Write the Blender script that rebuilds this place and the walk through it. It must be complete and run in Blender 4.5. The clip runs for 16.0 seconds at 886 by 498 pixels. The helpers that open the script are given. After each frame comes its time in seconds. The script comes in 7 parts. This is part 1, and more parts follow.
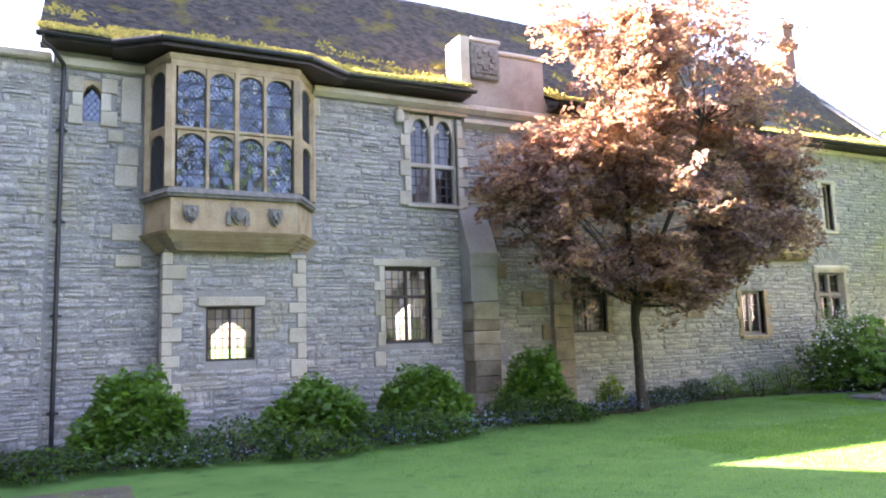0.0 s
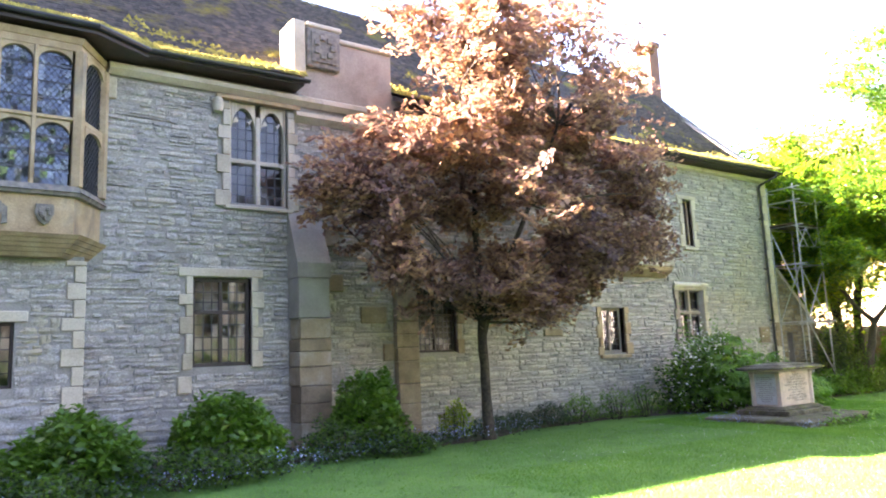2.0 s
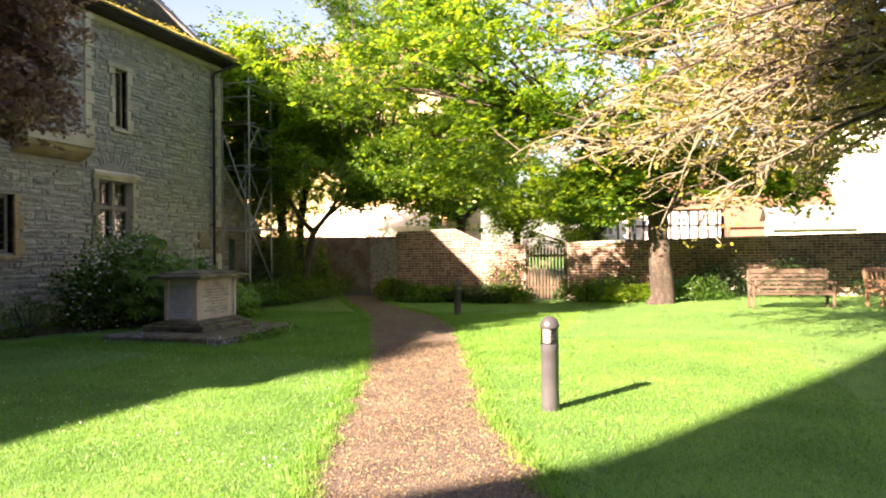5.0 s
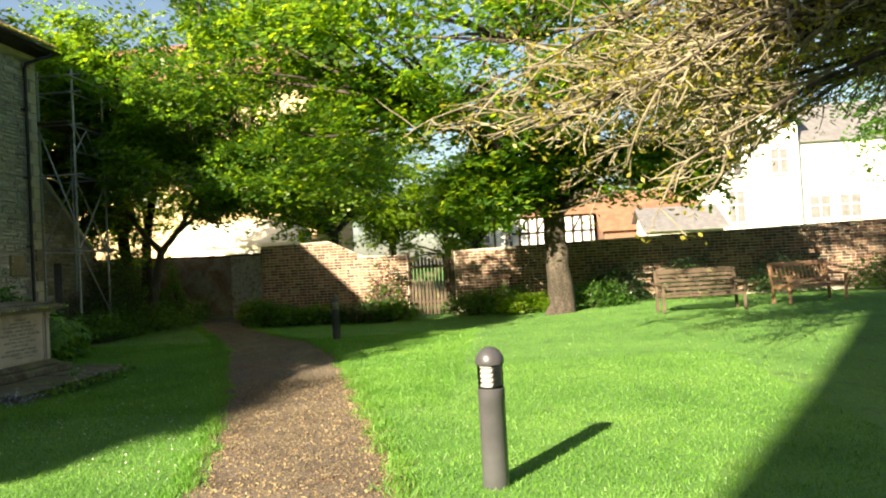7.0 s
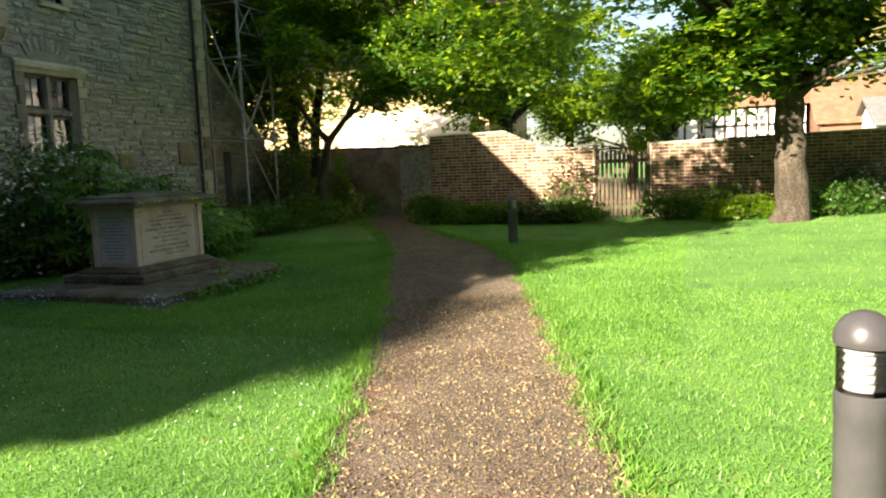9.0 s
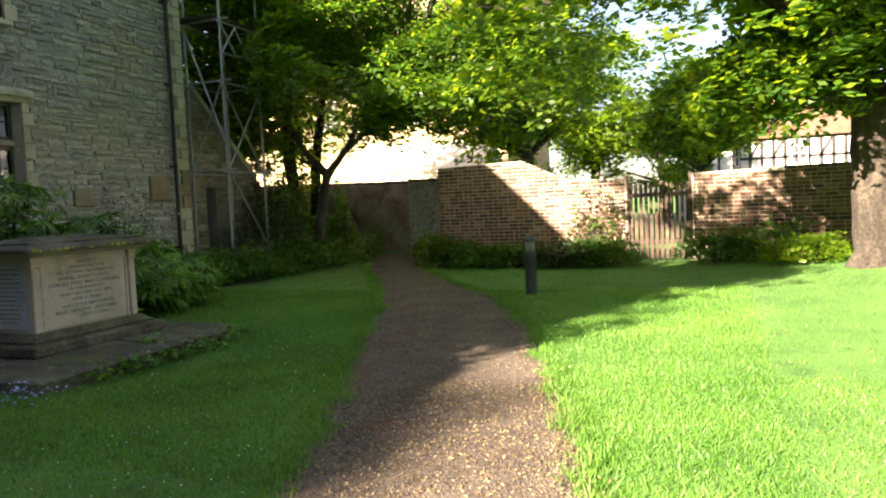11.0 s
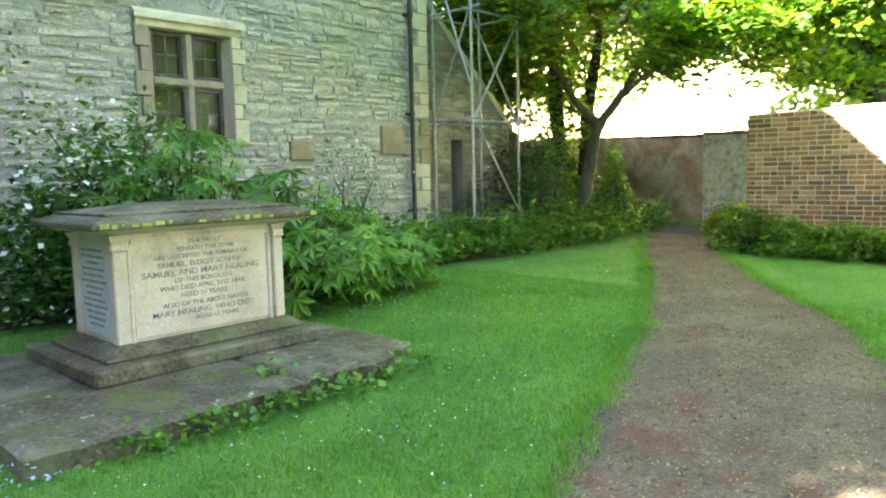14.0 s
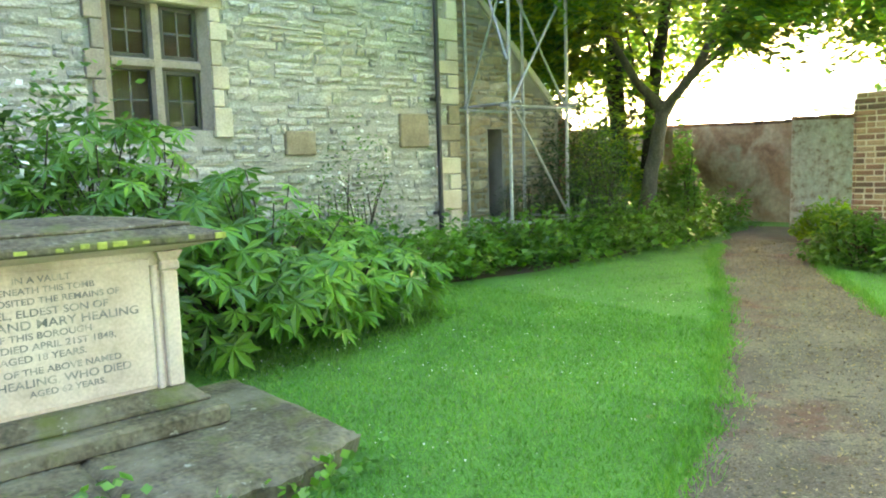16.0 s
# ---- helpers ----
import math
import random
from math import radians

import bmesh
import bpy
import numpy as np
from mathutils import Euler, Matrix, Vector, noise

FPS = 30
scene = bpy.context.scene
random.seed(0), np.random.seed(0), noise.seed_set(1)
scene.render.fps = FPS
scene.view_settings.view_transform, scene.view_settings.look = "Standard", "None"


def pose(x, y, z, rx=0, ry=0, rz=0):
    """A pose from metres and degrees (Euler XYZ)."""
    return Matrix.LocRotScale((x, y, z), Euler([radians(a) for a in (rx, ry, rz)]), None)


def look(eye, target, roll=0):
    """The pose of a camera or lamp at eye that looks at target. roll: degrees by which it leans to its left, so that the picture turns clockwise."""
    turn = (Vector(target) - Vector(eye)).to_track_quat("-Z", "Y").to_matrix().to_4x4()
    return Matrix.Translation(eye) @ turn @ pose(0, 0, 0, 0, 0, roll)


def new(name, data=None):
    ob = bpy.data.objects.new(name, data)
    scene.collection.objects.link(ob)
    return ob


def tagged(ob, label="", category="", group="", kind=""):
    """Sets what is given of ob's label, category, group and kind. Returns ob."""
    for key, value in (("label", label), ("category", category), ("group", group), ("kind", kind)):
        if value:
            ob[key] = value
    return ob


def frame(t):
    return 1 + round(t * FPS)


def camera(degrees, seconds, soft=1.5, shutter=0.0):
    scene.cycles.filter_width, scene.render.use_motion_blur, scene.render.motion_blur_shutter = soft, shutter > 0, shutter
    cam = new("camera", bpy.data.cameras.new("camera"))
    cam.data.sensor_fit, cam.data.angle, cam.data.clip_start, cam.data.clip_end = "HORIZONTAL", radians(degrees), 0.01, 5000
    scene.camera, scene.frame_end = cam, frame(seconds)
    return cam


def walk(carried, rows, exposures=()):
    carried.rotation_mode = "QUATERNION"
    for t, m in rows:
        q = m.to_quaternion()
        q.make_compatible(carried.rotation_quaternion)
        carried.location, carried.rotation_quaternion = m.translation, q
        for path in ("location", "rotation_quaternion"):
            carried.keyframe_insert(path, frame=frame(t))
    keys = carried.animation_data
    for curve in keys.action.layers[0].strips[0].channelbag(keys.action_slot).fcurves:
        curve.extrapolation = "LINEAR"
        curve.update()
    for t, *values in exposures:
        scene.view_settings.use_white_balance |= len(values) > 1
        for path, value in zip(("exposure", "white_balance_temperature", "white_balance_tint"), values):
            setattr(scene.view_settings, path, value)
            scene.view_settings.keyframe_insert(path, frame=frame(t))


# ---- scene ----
cam = camera(62.9, 16.0, soft=2.0)
METRES, EYE, TILT, LEAN, TURN = 20.8, 1.5, 0.0, 0.0, -26.3
ROWS = [
    (0.0, 0.0, 0.0, 0.0, 0.23, 7.09, 1.83),
    (0.5, 0.0143, 0.0261, -0.0043, 2.03, 8.8, 0.37),
    (1.0, 0.0357, 0.0484, -0.0038, 1.8, 9.8, 1.48),
    (1.5, 0.0543, 0.0707, -0.0059, 0.02, 10.41, -0.09),
    (2.0, 0.0731, 0.095, -0.0043, -8.11, 8.56, 2.34),
    (2.5, 0.096, 0.1156, -0.0058, -11.0, 7.0, 2.44),
    (3.0, 0.117, 0.1431, -0.0063, -15.65, 5.91, -0.07),
    (3.5, 0.1425, 0.1647, -0.0063, -20.26, 4.97, 0.44),
    (4.0, 0.1653, 0.1903, -0.0077, -25.68, 2.53, -1.22),
    (4.5, 0.1899, 0.2072, -0.011, -38.28, -0.93, 2.97),
    (5.0, 0.2153, 0.2293, -0.0115, -47.9, 0.33, 0.54),
    (7.5, 0.3294, 0.3402, -0.0173, -58.54, 1.07, 3.45),
    (8.0, 0.3515, 0.3625, -0.0192, -52.04, -2.36, 4.41),
    (8.5, 0.3707, 0.3839, -0.0186, -41.91, -4.41, 0.06),
    (9.0, 0.3938, 0.4042, -0.0178, -44.88, -6.36, 2.17),
    (11.5, 0.5155, 0.5019, -0.0196, -40.7, -1.25, 2.28),
    (12.0, 0.5337, 0.5258, -0.0199, -30.67, -1.7, -0.06),
    (12.5, 0.5541, 0.5525, -0.0176, -30.62, -3.14, 0.64),
    (13.0, 0.5744, 0.5751, -0.0171, -25.48, -3.9, -0.39),
    (13.5, 0.5944, 0.6026, -0.0162, -21.72, -5.09, -0.72),
    (14.0, 0.6157, 0.6245, -0.0172, -20.69, -6.07, 1.33),
    (14.5, 0.633, 0.6504, -0.0171, -17.32, -6.46, -0.03),
    (15.0, 0.6525, 0.6713, -0.0168, -16.88, -6.42, 3.69),
    (15.5, 0.6697, 0.6939, -0.0163, -15.62, -6.35, 2.62),
    (16.0, 0.6806, 0.7163, -0.0153, -15.47, -6.54, 1.77),
]
walk(cam, [(t, pose(0, 0, EYE, TILT, LEAN, TURN) @ pose(METRES * x, METRES * y, METRES * z, 90 + pitch, roll, yaw)) for t, x, y, z, yaw, pitch, roll in ROWS],
     exposures=[(0.0, 4.82, 6700, 39), (2.5, 4.8, 6700, 36), (3.5, 4.62, 6700, 36), (4.5, 3.4, 7250, 38), (5.2, 2.8, 7400, 33), (7.3, 2.15, 7100, 9), (8.5, 2.3, 7000, 11), (9.2, 2.48, 7000, 15),
                (11.3, 2.95, 6900, 22), (12.5, 3.75, 6700, 15), (14.0, 5.0, 6600, 10), (16.0, 5.33, 6550, 9)])

# ---- light: low morning sun from behind the long range, clear sky ----
SUN_EL, SUN_AZ = radians(25.0), math.atan2(-0.88, 0.48)
world = bpy.data.worlds.new("sky_world")
scene.world = world
world.use_nodes = True
wn, wl = world.node_tree.nodes, world.node_tree.links
wn.clear()
sky = wn.new("ShaderNodeTexSky")
sky.sky_type = "NISHITA"
sky.sun_disc = False
sky.sun_elevation = SUN_EL
sky.sun_rotation = SUN_AZ % (2 * math.pi)
sky.air_density, sky.dust_density, sky.ozone_density = 1.0, 1.6, 1.0
wbg = wn.new("ShaderNodeBackground")
wbg.inputs["Strength"].default_value = 0.05
wout = wn.new("ShaderNodeOutputWorld")
wl.new(sky.outputs[0], wbg.inputs["Color"])
wl.new(wbg.outputs[0], wout.inputs["Surface"])
SUN_DIR = Vector((math.sin(SUN_AZ) * math.cos(SUN_EL), math.cos(SUN_AZ) * math.cos(SUN_EL), math.sin(SUN_EL)))
sun = new("sun", bpy.data.lights.new("sun", "SUN"))
sun.data.energy, sun.data.angle, sun.data.color = 5.0, radians(0.55), (1.0, 0.89, 0.7)
sun.matrix_world = look(SUN_DIR * 60, (0, 0, 0))

# ---- materials ----
def mat(name, stops, scale=3.0, rough=0.85, metal=0.0, bump=0.0, bscale=30.0, fine=None, rand=0.0, island=0.0,
        detail=5.0, stretch=(1, 1, 1), warp=0.0, extra=None):
    """A two-scale noise material: stops is a list of (position, rgb)."""
    m = bpy.data.materials.new(name)
    m.use_nodes = True
    n, l = m.node_tree.nodes, m.node_tree.links
    bsdf = n["Principled BSDF"]
    tc = n.new("ShaderNodeNewGeometry")
    mp = n.new("ShaderNodeMapping")
    mp.inputs["Scale"].default_value = stretch
    l.new(tc.outputs["Position"], mp.inputs["Vector"])
    nz = n.new("ShaderNodeTexNoise")
    nz.inputs["Scale"].default_value, nz.inputs["Detail"].default_value = scale, detail
    nz.inputs["Distortion"].default_value = warp
    nz.inputs["Roughness"].default_value = 0.62
    l.new(mp.outputs[0], nz.inputs["Vector"])
    ramp = n.new("ShaderNodeValToRGB")
    el = ramp.color_ramp.elements
    while len(el) < len(stops):
        el.new(0.5)
    for e, (p, c) in zip(el, stops):
        e.position, e.color = p, (*c, 1)
    fac = nz.outputs[0]
    if rand or island:
        src = n.new("ShaderNodeObjectInfo") if rand else tc
        out = src.outputs["Random"] if rand else tc.outputs["Random Per Island"]
        mad = n.new("ShaderNodeMath")
        mad.operation = "MULTIPLY_ADD"
        mad.inputs[1].default_value = rand or island
        mad.inputs[2].default_value = -(rand or island) / 2
        l.new(out, mad.inputs[0])
        add = n.new("ShaderNodeMath")
        add.use_clamp = True
        l.new(fac, add.inputs[0]), l.new(mad.outputs[0], add.inputs[1])
        fac = add.outputs[0]
    l.new(fac, ramp.inputs[0])
    col = ramp.outputs[0]
    if fine:
        fs, lo, hi = fine
        n2 = n.new("ShaderNodeTexNoise")
        n2.inputs["Scale"].default_value, n2.inputs["Detail"].default_value = fs, 4
        l.new(tc.outputs["Position"], n2.inputs["Vector"])
        r2 = n.new("ShaderNodeMapRange")
        r2.inputs["From Min"].default_value, r2.inputs["From Max"].default_value = 0.3, 0.7
        r2.inputs["To Min"].default_value, r2.inputs["To Max"].default_value = lo, hi
        l.new(n2.outputs[0], r2.inputs[0])
        mx = n.new("ShaderNodeMix")
        mx.data_type, mx.blend_type = "RGBA", "MULTIPLY"
        mx.inputs["Factor"].default_value = 1
        l.new(col, mx.inputs["A"]), l.new(r2.outputs[0], mx.inputs["B"])
        col = mx.outputs["Result"]
    if extra:
        for sc, lo, hi, rgb, axis_stretch in extra:
            m3 = n.new("ShaderNodeMapping")
            m3.inputs["Scale"].default_value = axis_stretch
            l.new(tc.outputs["Position"], m3.inputs["Vector"])
            n3 = n.new("ShaderNodeTexNoise")
            n3.inputs["Scale"].default_value, n3.inputs["Detail"].default_value = sc, 6
            n3.inputs["Roughness"].default_value = 0.65
            l.new(m3.outputs[0], n3.inputs["Vector"])
            r3 = n.new("ShaderNodeMapRange")
            r3.inputs["From Min"].default_value, r3.inputs["From Max"].default_value = lo, hi
            l.new(n3.outputs[0], r3.inputs[0])
            m4 = n.new("ShaderNodeMix")
            m4.data_type = "RGBA"
            l.new(r3.outputs[0], m4.inputs["Factor"])
            l.new(col, m4.inputs["A"])
            m4.inputs["B"].default_value = (*rgb, 1)
            col = m4.outputs["Result"]
    l.new(col, bsdf.inputs["Base Color"])
    bsdf.inputs["Roughness"].default_value, bsdf.inputs["Metallic"].default_value = rough, metal
    if bump:
        nb = n.new("ShaderNodeTexNoise")
        nb.inputs["Scale"].default_value, nb.inputs["Detail"].default_value = bscale, 8
        l.new(mp.outputs[0], nb.inputs["Vector"])
        b = n.new("ShaderNodeBump")
        b.inputs["Strength"].default_value, b.inputs["Distance"].default_value = bump, 0.02
        l.new(nb.outputs[0], b.inputs["Height"])
        l.new(b.outputs[0], bsdf.inputs["Normal"])
    return m


def leaf_mat(name, stops, glow, rough=0.45, scale=0.9, island=0.5, trans=0.45):
    """A leaf: gloss and diffuse above, light coming through below."""
    m = mat(name, stops, scale=scale, rough=rough, island=island)
    n, l = m.node_tree.nodes, m.node_tree.links
    bsdf, out = n["Principled BSDF"], n["Material Output"]
    col = bsdf.inputs["Base Color"].links[0].from_socket
    tr = n.new("ShaderNodeBsdfTranslucent")
    mx = n.new("ShaderNodeMix")
    mx.data_type, mx.blend_type = "RGBA", "MULTIPLY"
    mx.inputs["Factor"].default_value = 1
    mx.inputs["B"].default_value = (*glow, 1)
    l.new(col, mx.inputs["A"]), l.new(mx.outputs["Result"], tr.inputs["Color"])
    ms = n.new("ShaderNodeMixShader")
    ms.inputs[0].default_value = trans
    l.new(bsdf.outputs[0], ms.inputs[1]), l.new(tr.outputs[0], ms.inputs[2])
    l.new(ms.outputs[0], out.inputs["Surface"])
    return m


M_STONE = mat("lias_stone", [(0.2, (0.235, 0.225, 0.21)), (0.42, (0.365, 0.352, 0.325)), (0.6, (0.46, 0.437, 0.39)), (0.85, (0.56, 0.5, 0.4))],
              scale=2.6, bump=1.0, bscale=11, fine=(30, 0.62, 1.2), island=0.3, stretch=(1, 1, 1.9),
              extra=[(0.45, 0.55, 0.75, (0.4, 0.35, 0.22), (1, 1, 1)), (8.0, 0.6, 0.74, (0.17, 0.16, 0.145), (1, 1, 2.2)), (3.2, 0.64, 0.74, (0.55, 0.53, 0.48), (1, 1, 1))])
M_STONE_PIECE = mat("lias_stone_piece", [(0.2, (0.235, 0.225, 0.21)), (0.42, (0.365, 0.352, 0.325)), (0.6, (0.46, 0.437, 0.39)), (0.85, (0.56, 0.5, 0.4))],
              scale=2.6, bump=1.0, bscale=11, fine=(30, 0.62, 1.2), rand=0.3, stretch=(1, 1, 1.9),
              extra=[(0.45, 0.55, 0.75, (0.4, 0.35, 0.22), (1, 1, 1)), (8.0, 0.6, 0.74, (0.17, 0.16, 0.145), (1, 1, 2.2)), (3.2, 0.64, 0.74, (0.55, 0.53, 0.48), (1, 1, 1))])
M_MORTAR = mat("lime_mortar", [(0.3, (0.27, 0.257, 0.23)), (0.7, (0.4, 0.38, 0.335))], scale=2, bump=0.4, bscale=40, fine=(50, 0.7, 1.1))
M_DRESSED = mat("dressed_limestone", [(0.25, (0.42, 0.36, 0.26)), (0.5, (0.58, 0.52, 0.4)), (0.8, (0.66, 0.61, 0.5))], scale=1.3, bump=0.25,
                bscale=25, fine=(40, 0.8, 1.08), island=0.3, extra=[(1.1, 0.56, 0.72, (0.3, 0.26, 0.19), (1, 1, 0.4))])
M_OCHRE = mat("ochre_sandstone", [(0.25, (0.2, 0.155, 0.1)), (0.5, (0.31, 0.25, 0.165)), (0.8, (0.44, 0.4, 0.33))], scale=2.6, bump=0.3, bscale=25,
              fine=(35, 0.78, 1.1), island=0.4)
M_ORIEL = mat("weathered_gold_limestone", [(0.25, (0.3, 0.205, 0.115)), (0.5, (0.46, 0.335, 0.195)), (0.8, (0.56, 0.45, 0.3))], scale=2.2, bump=0.25,
              bscale=30, fine=(40, 0.8, 1.08), extra=[(1.6, 0.55, 0.72, (0.2, 0.17, 0.13), (1, 1, 0.35))])
M_SHIELD = mat("dark_weathered_carving", [(0.3, (0.12, 0.11, 0.1)), (0.7, (0.3, 0.27, 0.22))], scale=9, bump=0.4, bscale=40)
M_PARAPET = mat("pink_grey_parapet_stone", [(0.3, (0.28, 0.24, 0.2)), (0.6, (0.41, 0.36, 0.3)), (0.8, (0.48, 0.44, 0.38))], scale=1.5, bump=0.3, bscale=25,
                fine=(35, 0.8, 1.1))
M_MULLION = mat("brown_weathered_mullion", [(0.25, (0.2, 0.165, 0.13)), (0.5, (0.3, 0.25, 0.2)), (0.8, (0.4, 0.345, 0.28))], scale=3, bump=0.25, bscale=30, fine=(40, 0.8, 1.1))
M_ROOF = mat("mossy_roof_tile", [(0.25, (0.035, 0.033, 0.036)), (0.55, (0.07, 0.065, 0.066)), (0.8, (0.12, 0.1, 0.085))], scale=5, rough=0.8, bump=0.4,
             bscale=30, island=0.4, extra=[(0.8, 0.55, 0.68, (0.17, 0.15, 0.03), (1, 1, 1))])
M_MOSS = mat("yellow_moss", [(0.3, (0.1, 0.09, 0.02)), (0.55, (0.34, 0.29, 0.05)), (0.8, (0.5, 0.42, 0.1))], scale=6, rough=1.0, bump=1.0, bscale=35)
M_BLACK = mat("black_painted_iron", [(0.3, (0.012, 0.012, 0.014)), (0.8, (0.035, 0.035, 0.038))], scale=4, rough=0.4, bump=0.1, bscale=30)
M_FRAME = mat("dark_stained_timber", [(0.3, (0.02, 0.013, 0.01)), (0.8, (0.055, 0.036, 0.028))], scale=8, rough=0.55, stretch=(1, 1, 0.2))
M_LEAD = mat("lead_came", [(0.3, (0.05, 0.05, 0.055)), (0.8, (0.1, 0.1, 0.11))], scale=20, rough=0.6)
M_PLASTER = mat("interior_plaster", [(0.3, (0.42, 0.38, 0.32)), (0.7, (0.55, 0.5, 0.43))], scale=2, rough=0.9, fine=(20, 0.92, 1.04))
M_CURTAIN = mat("beige_curtain", [(0.3, (0.3, 0.23, 0.16)), (0.7, (0.42, 0.33, 0.24))], scale=3, rough=0.95, stretch=(12, 1, 0.3))
M_PATH = mat("leaf_strewn_gravel_path", extra=[(1.1, 0.56, 0.68, (0.12, 0.052, 0.04), (1, 1, 1)), (16, 0.56, 0.64, (0.045, 0.037, 0.032), (1, 1, 1)), (30, 0.62, 0.68, (0.26, 0.21, 0.16), (1, 1, 1))],
             stops=[(0.25, (0.075, 0.056, 0.044)), (0.5, (0.125, 0.098, 0.076)), (0.75, (0.19, 0.152, 0.115))], scale=1.7, rough=0.95, bump=1.0, bscale=60, fine=(70, 0.45, 1.45))
M_LITTER = mat("fallen_catkins_and_grit", [(0.2, (0.09, 0.062, 0.032)), (0.5, (0.19, 0.14, 0.072)), (0.8, (0.36, 0.27, 0.14))], scale=30, rough=0.95, island=0.9)
M_LAWN = mat("mown_lawn", [(0.25, (0.05, 0.15, 0.018)), (0.5, (0.08, 0.208, 0.03)), (0.75, (0.118, 0.25, 0.042))], scale=0.9, rough=0.95, bump=0.9, bscale=55,
             fine=(60, 0.55, 1.35), extra=[(2.2, 0.56, 0.72, (0.03, 0.1, 0.012), (1, 1, 1)), (5.5, 0.63, 0.72, (0.15, 0.2, 0.04), (1, 1, 1))])
M_SOIL = mat("dark_bed_soil", [(0.3, (0.035, 0.026, 0.018)), (0.7, (0.075, 0.055, 0.038))], scale=6, rough=1, bump=1, bscale=25, fine=(40, 0.6, 1.3))
M_BRICK = mat("old_red_brown_brick", [(0.1, (0.075, 0.052, 0.042)), (0.36, (0.145, 0.076, 0.052)), (0.62, (0.21, 0.108, 0.068)), (0.9, (0.3, 0.205, 0.135))], scale=1.2, bump=0.4,
              bscale=35, fine=(40, 0.75, 1.15), rand=0.9)
M_BRICK_I = mat("old_red_brown_brickwork", [(0.1, (0.075, 0.052, 0.042)), (0.36, (0.145, 0.076, 0.052)), (0.62, (0.21, 0.108, 0.068)), (0.9, (0.3, 0.205, 0.135))], scale=1.2, bump=0.4,
              bscale=35, fine=(40, 0.75, 1.15), island=0.9)
M_BRICK_MORTAR = mat("brick_mortar", [(0.3, (0.36, 0.31, 0.24)), (0.7, (0.54, 0.48, 0.38))], scale=3, bump=0.4, bscale=40)
M_LIMEWASH = mat("flaking_limewash", [(0.34, (0.36, 0.24, 0.2)), (0.46, (0.66, 0.59, 0.59)), (0.62, (0.82, 0.79, 0.8))], scale=7, fine=(18, 0.8, 1.1), bump=0.3, bscale=30)
M_FARWALL = mat("stained_limewashed_wall", [(0.3, (0.19, 0.11, 0.08)), (0.45, (0.32, 0.22, 0.17)), (0.58, (0.44, 0.38, 0.32)), (0.75, (0.56, 0.52, 0.46))], scale=1.1, warp=0.6, bump=0.5, bscale=14, fine=(9, 0.75, 1.15), extra=[(1.2, 0.58, 0.72, (0.36, 0.4, 0.33), (1, 1, 1))])
M_BARK = mat("rough_bark", [(0.3, (0.03, 0.024, 0.018)), (0.6, (0.07, 0.056, 0.042)), (0.8, (0.12, 0.1, 0.075))], scale=5, rough=0.95, bump=1, bscale=16, stretch=(1, 1, 0.25),
             fine=(18, 0.4, 1.35))
M_BARK_PALE = mat("grey_brown_bark", [(0.3, (0.07, 0.06, 0.048)), (0.6, (0.13, 0.112, 0.09)), (0.8, (0.2, 0.18, 0.15))], scale=5, rough=0.95, bump=1, bscale=16, stretch=(1, 1, 0.25), fine=(30, 0.6, 1.25))
M_TWIG = mat("pale_bare_twig", [(0.3, (0.13, 0.112, 0.075)), (0.7, (0.27, 0.24, 0.16))], scale=6, rough=0.9, island=0.4)
M_TOMB = mat("pale_tomb_limestone", [(0.25, (0.42, 0.33, 0.27)), (0.5, (0.6, 0.49, 0.42)), (0.8, (0.7, 0.6, 0.53))], scale=2.5, bump=0.2, bscale=40, fine=(50, 0.85, 1.08),
             extra=[(3.0, 0.58, 0.75, (0.33, 0.28, 0.2), (1, 1, 0.5))])
M_TOMB_END = mat("blue_grey_tomb_panel", [(0.3, (0.42, 0.43, 0.46)), (0.7, (0.55, 0.56, 0.6))], scale=3, bump=0.15, bscale=40, fine=(40, 0.85, 1.1))
M_SLAB = mat("lichened_stone_slab", [(0.25, (0.05, 0.042, 0.027)), (0.5, (0.1, 0.084, 0.054)), (0.75, (0.17, 0.15, 0.105))], scale=3.2, bump=1.0, bscale=18, fine=(30, 0.45, 1.5),
             extra=[(1.1, 0.5, 0.62, (0.19, 0.17, 0.125), (1, 1, 1)), (2.1, 0.52, 0.64, (0.105, 0.115, 0.03), (1, 1, 1)), (5, 0.655, 0.69, (0.36, 0.35, 0.3), (1, 1, 1)), (17, 0.63, 0.69, (0.27, 0.26, 0.2), (1, 1, 1))])
M_LICHEN = mat("yellow_green_lichen", [(0.3, (0.1, 0.1, 0.05)), (0.5, (0.3, 0.33, 0.06)), (0.75, (0.5, 0.52, 0.14))], scale=9, bump=0.5, bscale=30)
M_LETTER = mat("worn_black_lettering", [(0.3, (0.1, 0.1, 0.105)), (0.5, (0.2, 0.19, 0.185)), (0.72, (0.46, 0.39, 0.34))], scale=14, rough=0.8)
M_BOLLARD = mat("grey_powder_coat", [(0.3, (0.045, 0.045, 0.05)), (0.7, (0.075, 0.075, 0.082))], scale=4, rough=0.36, bump=0.05, bscale=60)
M_STEEL = mat("galvanised_tube", [(0.3, (0.3, 0.31, 0.33)), (0.7, (0.5, 0.51, 0.54))], scale=12, rough=0.5, metal=0.6)
M_LOUVRE = mat("bright_louvre", [(0.3, (0.4, 0.4, 0.4)), (0.7, (0.52, 0.52, 0.52))], scale=8, rough=0.3, metal=0.15)
